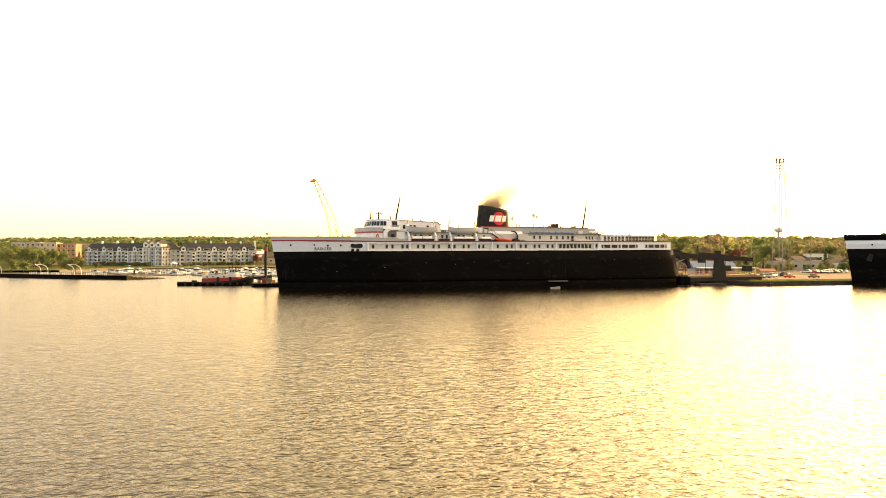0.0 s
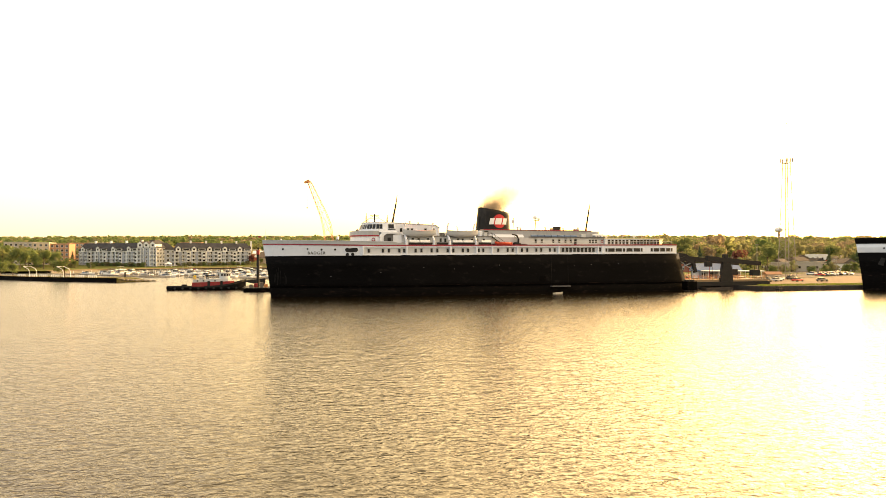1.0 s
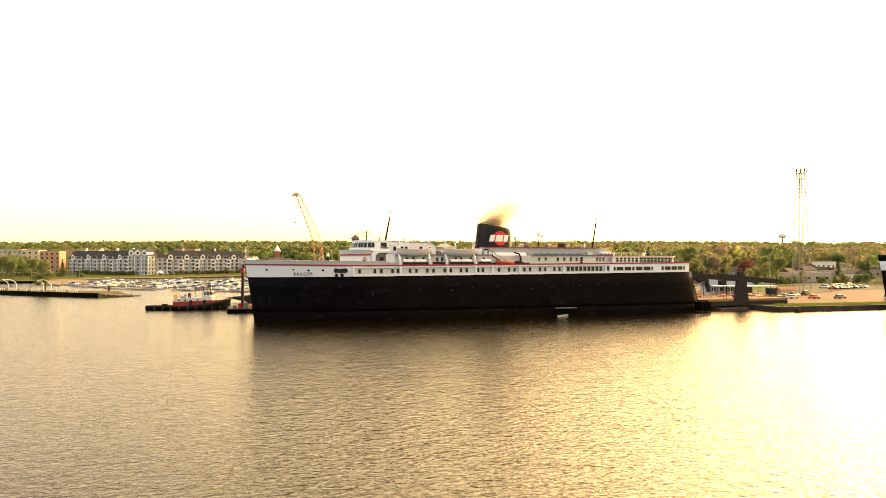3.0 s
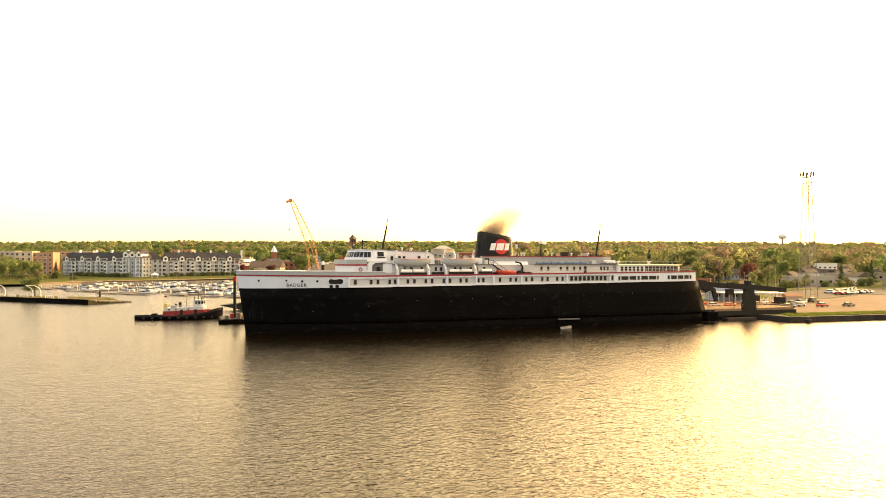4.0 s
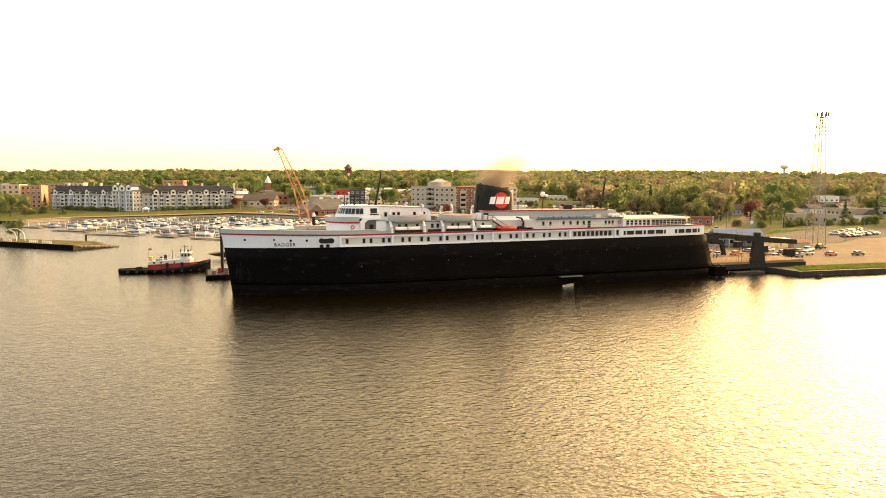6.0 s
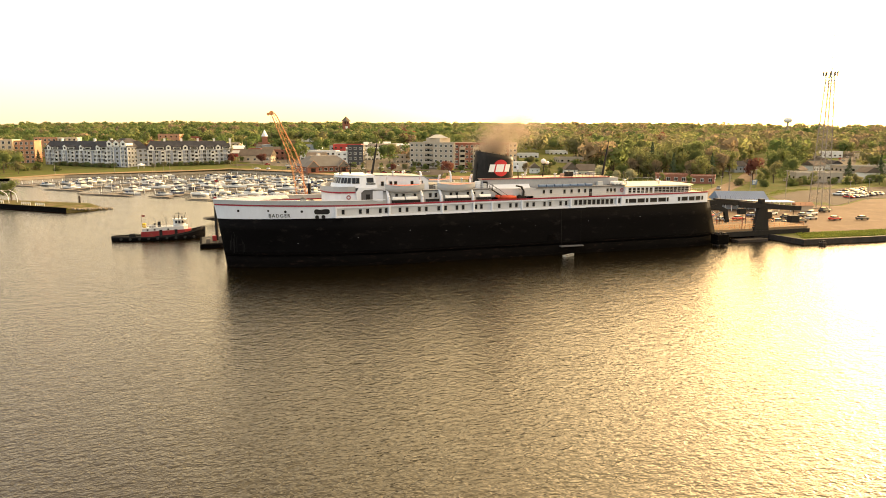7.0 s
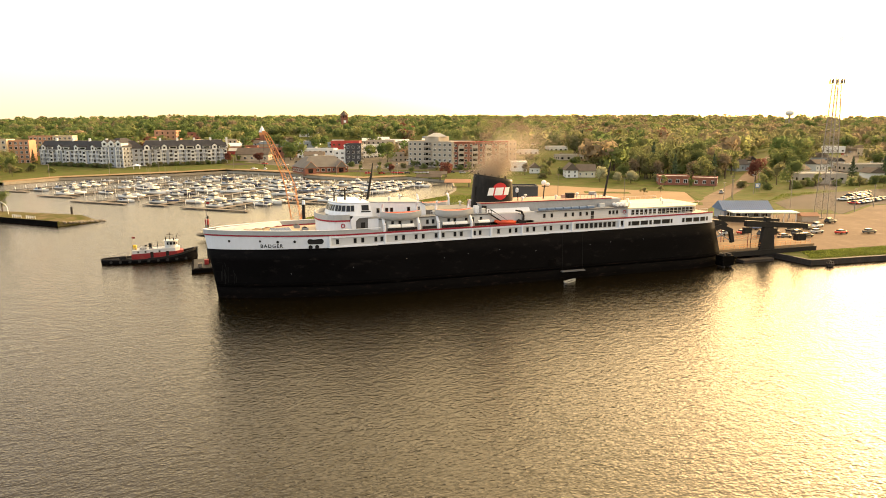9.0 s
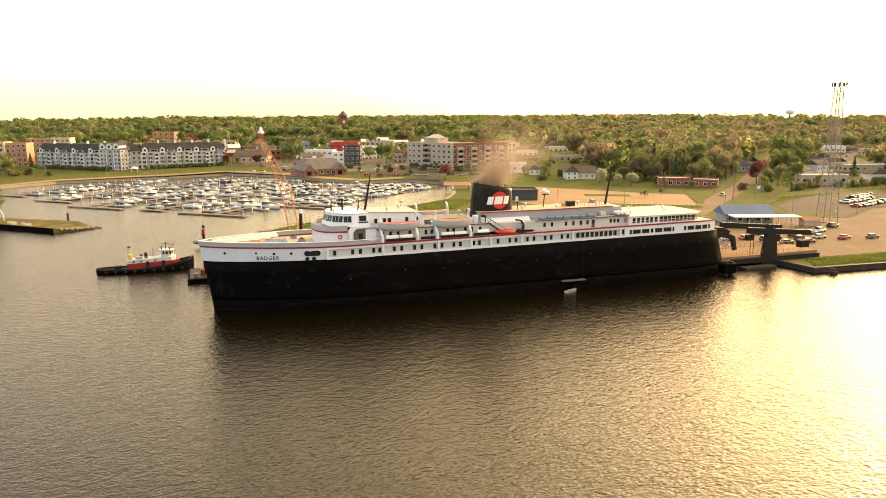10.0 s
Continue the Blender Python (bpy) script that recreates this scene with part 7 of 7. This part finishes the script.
for p0, p1, h, lab, m in (((507, 355), (556, 339), 7.0, "long low white-roofed store beside the street", TRIM), ((316, 157), (341, 148), 5.2, "low pale shed with a light roof", PALEBRICK), ((410, 209), (452, 196), 4.6, "low long store with a pale roof", PALEBRICK), ((540, 302), (582, 290), 7.0, "low brown store beside the street", STUCCO),
                          ((200, 292), (210, 288), 6.0, "low white store behind the lots", HOUSEWALLS[1]), ((277, 366), (298, 362), 4.6, "low store with a bright flat roof", PALEBRICK), ((314, 455), (332, 451), 5.5, "low pale store with a bright flat roof", HOUSEWALLS[1]), ((268, 427), (287, 424), 5.0, "long low shed with a bright flat roof", HOUSEWALLS[1])):
    building("low_store", lab, "building", p0, p1, 15, h, 1, 4.5, m, FLATROOF if h == 5.2 or m is PALEBRICK else TRIM, "flat", (1.8, 1.4), fine=False)
    mx, my = (p0[0] + p1[0]) / 2, (p0[1] + p1[1]) / 2
    CLEAR.extend([(mx - mx / math.hypot(mx, my + 147) * s, my - (my + 147) / math.hypot(mx, my + 147) * s, 12) for s in (range(14, 155, 14) if p0[0] in (268, 277, 314) else (14, 28, 42))])
for i in range(34):
    d, a = rng.uniform(470, 760), radians(rng.uniform(-2, 34) + 19)
    x, y = -0.4 + d * math.sin(a), -147 + d * math.cos(a)
    if any((x - cx) ** 2 + (y - cy) ** 2 < (r + 9) ** 2 for cx, cy, r in CLEAR):
        continue
    a2 = radians(rng.uniform(-40, 20))
    w = rng.uniform(8, 13)
    building("gabled_house", rng.choice(["small wooden house with a dark gabled roof", "two-storey wooden house among trees"]), "house", (x, y), (x + w * math.cos(a2), y + w * math.sin(a2)), rng.uniform(7, 10), rng.uniform(3.4, 5.6), 1, 3.0,
             rng.choice(HOUSEWALLS), rng.choice([ROOFGREY, BROWNROOF, BROWNROOF]), rng.choice(["gable", "gable_front"]), (0.9, 1.3), rng.uniform(2.4, 3.6), False, False, "houses among trees")
for i in range(90):
    d, a = rng.uniform(560, 830), radians(rng.uniform(-30, 2) + 19)
    x, y = -0.4 + d * math.sin(a), -147 + d * math.cos(a)
    if far(x, y) < 565 or (x < 25 and far(x, y) < 610) or any((x - cx) ** 2 + (y - cy) ** 2 < (r + 9) ** 2 for cx, cy, r in CLEAR):
        continue
    a2 = radians(rng.uniform(-30, 0))
    w = rng.uniform(10, 22)
    building("town_building", rng.choice(["plain low town building with a flat roof", "small brick building in the town"]), "building", (x, y), (x + w * math.cos(a2), y + w * math.sin(a2)), rng.uniform(9, 14), rng.uniform(4.5, 9.0), 2, 3.6,
             rng.choice([BRICK, BRICK, ORANGEWALL, PALEBRICK, HOUSEWALLS[1], HOUSEWALLS[2]]), rng.choice([FLATROOF, FLATROOF, TRIM, ROOFGREY, BROWNROOF]), rng.choice(["flat", "flat", "gable"]), (1.2, 1.4), 3, False, False, "town buildings")
rows = 0
for i in range(700):
    x, y = rng.uniform(15, 235), rng.uniform(392, 600)
    if rows > 46 or (x < 66 and y < 455) or inside(x, y, [(24, 430), (70, 352), (60, 330), (0, 380)]) or any((x + 6 - cx) ** 2 + (y - cy) ** 2 < (r + 5) ** 2 for cx, cy, r in CLEAR):
        continue
    rows += 1
    w = rng.uniform(9, 19)
    a2 = radians(rng.uniform(-24, -14))
    h = rng.uniform(4.0, 8.5)
    building("town_building", rng.choice(["low town building with a flat roof", "small brick shop in the town"]), "building", (x, y), (x + w * math.cos(a2), y + w * math.sin(a2)), rng.uniform(8, 13), h, 2 if h > 6 else 1, 4.2,
             rng.choice([BRICK, BRICK, ORANGEWALL, PALEBRICK, HOUSEWALLS[1], HOUSEWALLS[1], HOUSEWALLS[2], STUCCO, REDROOF]), rng.choice([FLATROOF, FLATROOF, TRIM, ROOFGREY, BROWNROOF]), rng.choice(["flat", "flat", "gable"]), (1.4, 1.4), 2.6, False, False, "town buildings")
for i in range(60):
    x, y = rng.uniform(30, 215), rng.uniform(345, 470)
    if all((x - cx) ** 2 + (y - cy) ** 2 > r ** 2 for cx, cy, r in CLEAR):
        park(rng.choice(["white", "silver", "black", "red", "dark_grey", "white"]), rng.random() < 0.3, x, y, -20 + 90 * (i % 2) + rng.uniform(-4, 4), 0.12)
# marina pavilion roofs near the basin's head
for x, y, w, m, lab in ((122, 206, 13, REDROOF, "open shelter with an orange-red roof"), (118, 246, 14, BROWNROOF, "dark low roofed boat shelter"), (131, 262, 10, BROWNROOF, "small dark roofed park shelter")):
    sh = thing("park_shelter", lab, "shelter", "park shelters", (x, y, rise(x, y)), -24)
    for sx in (0.5, w - 0.5):
        for sy in (0.5, 5.5):
            part("post", boxed((sx - 0.12, sy - 0.12, -0.5, sx + 0.12, sy + 0.12, 2.5)), WOOD, sh)
    bm = bmesh.new()
    slab(bm, [(-0.6, 2.4), (6.6, 2.4), (6.6, 2.6), (3, 4.2), (-0.6, 2.6)], "x", -0.6, w + 0.6)
    part("roof", bm, ORANGEWALL if m is REDROOF else m, sh)
    CLEAR.append((x + w / 2, y, 12))
for i in range(18):
    t = i / 17
    x, y = 100 + 75 * t + rng.uniform(-3, 3), 306 - 20 * t + rng.uniform(-2, 2)
    if rng.random() < 0.75:
        park(rng.choice(["white", "silver", "black", "red", "dark_grey"]), rng.random() < 0.3, x, y, -14 + rng.uniform(-4, 4), 0.08)
for x, y in ((-30, 366), (-60, 358), (20, 386), (52, 352), (80, 300), (100, 282), (-95, 356), (118, 290), (60, 336)):
    pole(x, y, 8, "slim lamp post on the promenade", arm=0.5)

# ---- trees ----
def leaf(name, col, glow=0.66):
    return mat(name, col, 0.85, var=0.10, scale=0.12, bump=0, spec=0.1, leafy=glow, rand=0.15)


LEAVES = [leaf("fresh_green_leaves", (0.168, 0.208, 0.080)), leaf("yellow_green_leaves", (0.250, 0.266, 0.110)), leaf("olive_leaves", (0.238, 0.230, 0.116)), leaf("budding_brown_twigs", (0.270, 0.215, 0.138), 0.6),
          leaf("maroon_leaves", (0.190, 0.075, 0.055), 0.45), leaf("conifer_needles", (0.075, 0.105, 0.055), 0.3), leaf("pale_blossom", (0.45, 0.43, 0.26), 0.5), leaf("deep_green_leaves", (0.125, 0.180, 0.066))]
BARK = mat("tree_bark", (0.085, 0.062, 0.045), 0.95, var=0.4, scale=1.5, bump=0.6)
gen = np.random.default_rng(7)


def crown_quads(height, radius, n, size, conifer=False, low=0.16, fill=14, full=0.0):
    """Small leaf clumps (quads) over the lobes of a crown: corners (n x 4 x 3, about the tree's foot) and soft normals (n x 3)."""
    if conifer:
        t = gen.random(n) ** 1.4
        r = 1.25 * radius * (1 - t) * (0.75 + 0.35 * np.sin(t * 40)) * np.sqrt(gen.uniform(0.35, 1, n)) + 0.1
        a = gen.uniform(0, math.tau, n)
        c = np.stack([r * np.cos(a), r * np.sin(a), height * (0.08 + 0.92 * t)], 1)
        out = np.stack([np.cos(a), np.sin(a), np.full(n, 0.5)], 1)
    else:
        k = int(gen.integers(5, 8) if full else gen.integers(7, 11))
        base = low * height
        ctr = np.stack([gen.normal(0, 0.42, k) * radius, gen.normal(0, 0.42, k) * radius, base + (height - base) * gen.uniform(0.22, 0.80, k)], 1)
        ctr[0] = (0, 0, base + (height - base) * 0.62)
        rad = radius * gen.uniform(0.38 + full, 0.60 + full, k)
        pick = gen.integers(0, k, n)
        d = gen.normal(0, 1, (n, 3))
        d /= np.linalg.norm(d, axis=1, keepdims=True)
        c = ctr[pick] + d * (rad[pick] * gen.uniform(0.80, 1.06, n))[:, None]
        c[:, 2] = np.minimum(c[:, 2], height)
        out = d
        m = fill * k                     # larger clumps deep inside each lobe, which close the crown
        who = np.repeat(np.arange(k), fill)
        e = gen.normal(0, 1, (m, 3))
        e /= np.linalg.norm(e, axis=1, keepdims=True)
        c = np.concatenate([c, ctr[who] + e * (rad[who] * 0.62)[:, None]])
        out = np.concatenate([out, e])
        size = np.concatenate([np.full(n, size), rad[who] * (1.05 / fill ** 0.5)])[:, None]
        n += m
    nrm = out + gen.normal(0, 0.18, (n, 3))
    nrm /= np.linalg.norm(nrm, axis=1, keepdims=True)
    u = np.cross(nrm, gen.normal(0, 1, (n, 3)))
    u /= np.linalg.norm(u, axis=1, keepdims=True)
    v = np.cross(nrm, u)
    s = size * gen.uniform(0.6, 1.2, (n, 1))
    soft = (c - np.array([0, 0, 0.5 * height])) / (0.5 * height) + 0.35 * out + np.array([0, 0, 0.45])
    soft /= np.linalg.norm(soft, axis=1, keepdims=True) + 1e-6
    return np.stack([c - u * s - v * s * 0.6, c + u * s - v * s * 0.75, c + u * s * 0.8 + v * s * 0.8, c - u * s * 0.7 + v * s * 0.7], 1), soft


def quad_mesh(name, quads, materials, index=None, soft=None):
    me = bpy.data.meshes.new(name)
    n = len(quads)
    me.vertices.add(n * 4)
    me.vertices.foreach_set("co", quads.reshape(-1).astype(np.float32))
    me.loops.add(n * 4)
    me.loops.foreach_set("vertex_index", np.arange(n * 4, dtype=np.int32))
    me.polygons.add(n)
    me.polygons.foreach_set("loop_start", np.arange(0, n * 4, 4, dtype=np.int32))
    for m in materials:
        me.materials.append(m)
    if index is not None:
        me.polygons.foreach_set("material_index", index.astype(np.int32))
    me.update(calc_edges=True)
    if soft is not None:
        me.attributes.new("custom_normal", "FLOAT_VECTOR", "POINT").data.foreach_set("vector", np.repeat(soft, 4, axis=0).ravel().astype(np.float32))
    return me


def tree_proto(height, radius, leaf, n, size, label, conifer=False, low=0.16):
    t = thing("bush" if height < 5 else "tree", label, "bush" if height < 5 else "tree", "bushes" if height < 5 else "shore trees")
    bm = bmesh.new()
    rod(bm, (0, 0, -0.5), (0, 0, height * 0.45), 0.035 * height / 2 + 0.08, 0.03 * height / 2, 8)
    rod(bm, (0, 0, height * 0.45), (0.2, 0.1, height * 0.85), 0.03 * height / 2, 0.04, 6)
    if not conifer:
        r = random.Random(int(height * 100))
        for i in range(7):
            a, z = i * 2.4 + r.random(), height * r.uniform(0.25, 0.5)
            rod(bm, (0, 0, z), (radius * 0.6 * math.cos(a), radius * 0.6 * math.sin(a), z + height * 0.28), 0.012 * height, 0.03, 5)
    part("trunk", bm, BARK, t)
    quads, soft = crown_quads(height, radius, n, size, conifer, low, 30)
    part("crown", quad_mesh("crown", quads, [LEAVES[leaf]], None, soft), None, t)
    return t


KINDS = [(12, 4.6, 0, "round fresh-green leafy tree"), (13, 4.8, 1, "yellow-green tree in spring leaf"), (11, 4.2, 2, "olive tree coming into leaf"), (12, 4.4, 3, "thinly leaved brown spring tree"), (7.5, 3.2, 4, "dark maroon-leaved ornamental tree"), (13, 3.2, 5, "dark pointed conifer among other trees"), (6.5, 3.4, 6, "pale rounded tree in blossom"), (15, 6.5, 0, "large spreading green tree"), (14, 5.4, 1, "tall yellow-green spring tree"), (3.6, 3.0, 0, "rounded green bush on the grass"), (3.2, 2.8, 2, "rounded olive bush on the grass")]
TREES = [tree_proto(h, r, leaf, (900 if leaf != 3 else 700) if h > 5 else 380, 0.27, lab, leaf == 5, 0.16 if h > 5 else -0.1) for h, r, leaf, lab in KINDS]
USED = set()


def plant(k, x, y, size=1.0):
    m = pose(x, y, rise(x, y) - 0.1, 0, 0, (x * 37 + y * 11) % 360)
    if k not in USED:
        USED.add(k)
        TREES[k].matrix_basis = m
        TREES[k].scale = (size, size, size)
        return
    TREES[k].scale, keep = (size, size, size), TREES[k].scale.copy()
    copy_thing(TREES[k], m)
    TREES[k].scale = keep


# planted singly: hotel lawn, marina head, lots and roadside
for k, x, y, s in ((7, -128, 374, 1.0), (7, -143, 376, 1.1), (8, -138, 424, 1.1), (8, -150, 432, 1.2), (5, -103, 462, 0.9), (5, -107, 466, 1.0), (0, -112, 398, 0.6), (8, -160, 400, 1.2), (0, -125, 392, 1.2), (9, -100, 392, 1.0), (9, -122, 400, 1.2), (10, -116, 408, 1.1), (9, -126, 410, 1.3), (7, -150, 384, 1.0), (0, -138, 402, 0.9), (2, -118, 366, 0.8), (1, -160, 420, 1.0), (7, -136, 360, 0.9), (0, -176, 392, 1.1), (2, -148, 440, 1.0), (5, -126, 470, 0.9),
                   (4, 18.5, 434, 1.15), (4, 41.5, 428, 1.1), (4, 118.5, 309, 0.8), (4, 143.5, 266, 1.25), (7, 134.5, 379, 1.25), (0, 150, 352, 0.45), (2, 158, 340, 0.45), (1, 166, 330, 0.4), (0, 124, 360, 0.4), (2, 112, 372, 0.4), (0, 104, 338, 0.4),
                   (6, 217.5, 206, 1.4), (6, 224, 197, 1.0), (6, 229, 192, 1.15), (7, 283.5, 131, 1.12), (1, 275, 140, 0.7), (5, 382, 180, 1.0), (4, 302, 175, 1.8), (2, 199, 136, 0.35), (2, 214, 143.5, 0.35), (1, 236, 170, 0.5), (0, 246, 162, 0.45),
                   (3, 196, 262, 0.7), (1, 205, 250, 0.7), (3, 190, 280, 0.8), (2, 236, 236, 0.6), (0, 246, 226, 0.7), (2, 258, 214, 0.8), (0, 270, 200, 0.9), (1, 262, 224, 0.9), (2, 286, 190, 0.8), (0, 296, 160, 0.8), (5, 62, 470, 1.1), (5, 34, 505, 1.2), (1, 310, 140, 0.6), (2, 330, 130, 0.6), (0, 345, 128, 0.6),
                   (0, 26, 448, 0.5), (2, 60, 342, 0.4), (1, 108, 300, 0.45), (0, 128, 292, 0.5), (2, 146, 290, 0.5), (0, 158, 300, 0.5), (1, 176, 310, 0.5), (3, 190, 306, 0.6),
                   (9, 292, 136, 1.3), (10, 300, 140, 1.2), (9, 308, 144, 1.4), (10, 318, 147, 1.3), (9, 326, 141, 1.1), (9, 334, 138, 1.3), (10, 344, 140, 1.2), (9, 354, 142, 1.4), (10, 364, 146, 1.3), (9, 274, 136, 1.1), (10, 268, 148, 1.2),
                   (9, 262, 190, 1.3), (10, 250, 196, 1.2), (9, 240, 204, 1.2), (9, 200, 244, 1.2), (10, 196, 238, 1.0), (9, 234, 222, 1.3), (10, 212, 262, 1.4), (9, 220, 256, 1.4), (9, 128, 352, 1.2), (10, 138, 346, 1.1), (9, 104, 370, 1.2), (10, 92, 352, 1.0), (9, 76, 346, 1.0),
                   (9, 150, 335, 1.2), (9, 172, 318, 1.1), (10, 184, 316, 1.1), (9, 198, 318, 1.2), (1, 178, 316, 0.45), (0, 192, 316, 0.5), (2, 206, 316, 0.5), (0, 144, 344, 0.55), (1, 160, 332, 0.5)):
    plant(k, x, y, s)
# broad low trees on the spit
for x, y, s, tall in ((-77, 164, 1.1, 0.78), (-104, 192, 0.7, 0.6), (-112, 204, 0.8, 0.7)):
    m = pose(x, y, 1.5, 0, 0, x * 5)
    TREES[0].scale, keep = (s, s, tall), TREES[0].scale.copy()
    copy_thing(TREES[0], m)
    TREES[0].scale = keep
for k in range(15):           # hedge of bushes along the hotel front
    plant(9 + k % 2, -112 + k * 3.2, 458 - k * 2.7, 0.8 + 0.15 * (k % 3))
    plant(10 - k % 2, -40 + k * 3.9, 424 + k * 0.5, 0.75 + 0.15 * (k % 3))
rng = random.Random(77)
for i in range(48):           # scrub and low growth between the stores and the houses
    x, y = rng.uniform(212, 300), rng.uniform(252, 410)
    if not any((x - cx) ** 2 + (y - cy) ** 2 < 81 for cx, cy, r in CLEAR if r > 12.1) and all(math.dist((x, y), q) > 11 for q in ((277, 366), (288, 364), (298, 362), (205, 273), (268, 427))):
        plant(rng.choice([9, 9, 10, 10]) if i % 4 else rng.choice([0, 2, 3]), x, y, rng.uniform(1.0, 1.5) if i % 4 else 0.45)
count = 0
CLEAR.extend([(150, 326, 20), (176, 304, 20), (200, 300, 20), (215, 296, 16), (134.5, 379, 13), (66, 308, 14), (80, 310, 14), (96, 316, 14), (108, 324, 12)])
while count < 270:
    d, a = rng.uniform(425, 640), radians(rng.uniform(-33, 36) + 19)
    x, y = -0.4 + d * math.sin(a), -147 + d * math.cos(a)
    right = a > radians(23)
    if (right and d < 540 or not right and d < 540) and rng.random() < 0.45:
        continue
    if not inside(x, y, OUTLINE) or any((x - cx) ** 2 + (y - cy) ** 2 < (r + 2.5) ** 2 for cx, cy, r in CLEAR):
        continue
    if min(math.dist((x, y), q) for q in ROAD) < 11 or min(math.dist((x, y), q) for q in ROAD2) < 22 or y < 130 or (-135 < x < 215 and y < 425) or (-135 < x < 60 and y < 480):
        continue
    plant(rng.choice([0, 1, 1, 2, 2, 3, 3, 8, 8, 7, 5] if right else [0, 0, 1, 2, 7, 5, 8, 3]), x, y, rng.uniform(0.75, 1.25) * (1.35 if right and d > 440 else 1.0))
    count += 1

# the woods up the ridge
quads, softs, idx = [], [], []
count = 0
while count < 3050:
    d, a = rng.uniform(455, 1260), radians(rng.uniform(-36, 39) + 19)
    x, y = -0.4 + d * math.sin(a), -147 + d * math.cos(a)
    right = a > radians(22)
    if not right and (d < 560 or (d < 780 and rng.random() < 0.45)):
        continue
    if (-140 < x < 60 and y < 490) or any((x - cx) ** 2 + (y - cy) ** 2 < (r + 2) ** 2 for cx, cy, r in CLEAR):
        continue
    if d < 760 and (min(math.dist((x, y), q) for q in ROAD) < 12 or min(math.dist((x, y), q) for q in ROAD2) < 20):
        continue
    if right and d < 640 and rng.random() < 0.62:
        continue
    con = rng.random() < (0.03 if d < 900 else 0.0)
    tone = 5 if con else rng.choice([0, 7, 0, 1, 2, 2, 2, 3, 1, 2, 3, 3] if right else [0, 7, 7, 7, 0, 0, 7, 1, 2, 0, 3])
    if rng.random() < 0.012 and d < 900:
        tone = 4
    if right and d < 700 and rng.random() < 0.25:
        continue
    h = rng.uniform(16.0, 24.0) if right and d < 700 else rng.uniform(12.5, 16.0)
    n, size = (320, 0.34) if d < 640 else ((190, 0.45) if d < 900 else (120, 0.58))
    q, soft = crown_quads(h, h * rng.uniform(0.44, 0.58) * (0.5 if con else 1.0), n, size, con, 0.30, 26 if d < 640 else 19, 0.14)
    q += np.array([x, y, rise(x, y)])
    quads.append(q)
    softs.append(soft)
    idx.append(np.full(len(q), tone))
    count += 1
woods = quad_mesh("woods", np.concatenate(quads), LEAVES, np.concatenate(idx), np.concatenate(softs))
tagged(new("woods", woods), "mixed spring woodland covering the ridge", "woods", "", "stuff")

# tall grass along the quay strip and the point behind the ferry
TUFT = mat("tall_fresh_grass", (0.120, 0.150, 0.038), 0.85, var=0.3, scale=0.4, bump=0, spec=0.1, leafy=0.6)
quads = []
for area, m in (([(145, -14), (166, -15.5), (300, -21), (300, -13), (150, -6)], 15000), ([(20, 94.5), (39, 113), (77, 139), (108, 164), (124, 160), (100, 128), (60, 105)], 9000), ([(150, 117), (196, 92), (202, 99), (159, 127)], 2500), ([(232, 92), (262, 107), (298, 118), (262, 115)], 2500)):
    lo, hi = np.min(area, 0), np.max(area, 0)
    p = gen.uniform(lo, hi, (m * 3, 2))
    p = np.array([q for q in p if inside(q[0], q[1], area)][:m])
    a = gen.uniform(0, math.tau, len(p))
    h, w = gen.uniform(0.12, 0.42, len(p)), gen.uniform(0.10, 0.28, len(p))
    foot = np.column_stack([p, np.full(len(p), 1.28)])
    side = np.column_stack([np.cos(a) * w, np.sin(a) * w, np.zeros(len(p))])
    tip = np.column_stack([gen.normal(0, 0.1, (len(p), 2)), h])
    quads.append(np.stack([foot - side, foot + side, foot + side * 0.5 + tip, foot - side * 0.6 + tip], 1))
tagged(new("tall_grass", quad_mesh("tall_grass", np.concatenate(quads), [TUFT])), "tall fresh grass on the quay and the point", "grass", "", "stuff")

# smoke: a drift of fine soot over the funnel
SOOT = mat("brown_smoke_soot", (0.52, 0.44, 0.36), 1.0, var=0.15, bump=0, spec=0.0, leafy=0.65)
n = 170000
t = gen.random(n) ** 1.6
c = np.stack([61.6 + 13.0 * t ** 1.3 + gen.normal(0, 1, n) * (1.8 + 3.4 * t), 0.5 + 8.0 * t + gen.normal(0, 1, n) * (0.6 + 2.0 * t), 23.8 + 9.0 * t + gen.normal(0, 1, n) * (0.5 + 1.7 * t)], 1)
u = gen.normal(0, 1, (n, 3))
u /= np.linalg.norm(u, axis=1, keepdims=True)
v = np.cross(u, gen.normal(0, 1, (n, 3)))
v /= np.linalg.norm(v, axis=1, keepdims=True)
s = gen.uniform(0.018, 0.040, (n, 1))
tagged(new("smoke", quad_mesh("smoke", np.stack([c - u * s, c - v * s, c + u * s, c + v * s], 1), [SOOT])), "thin brown smoke drifting from the funnel", "smoke", "", "stuff")
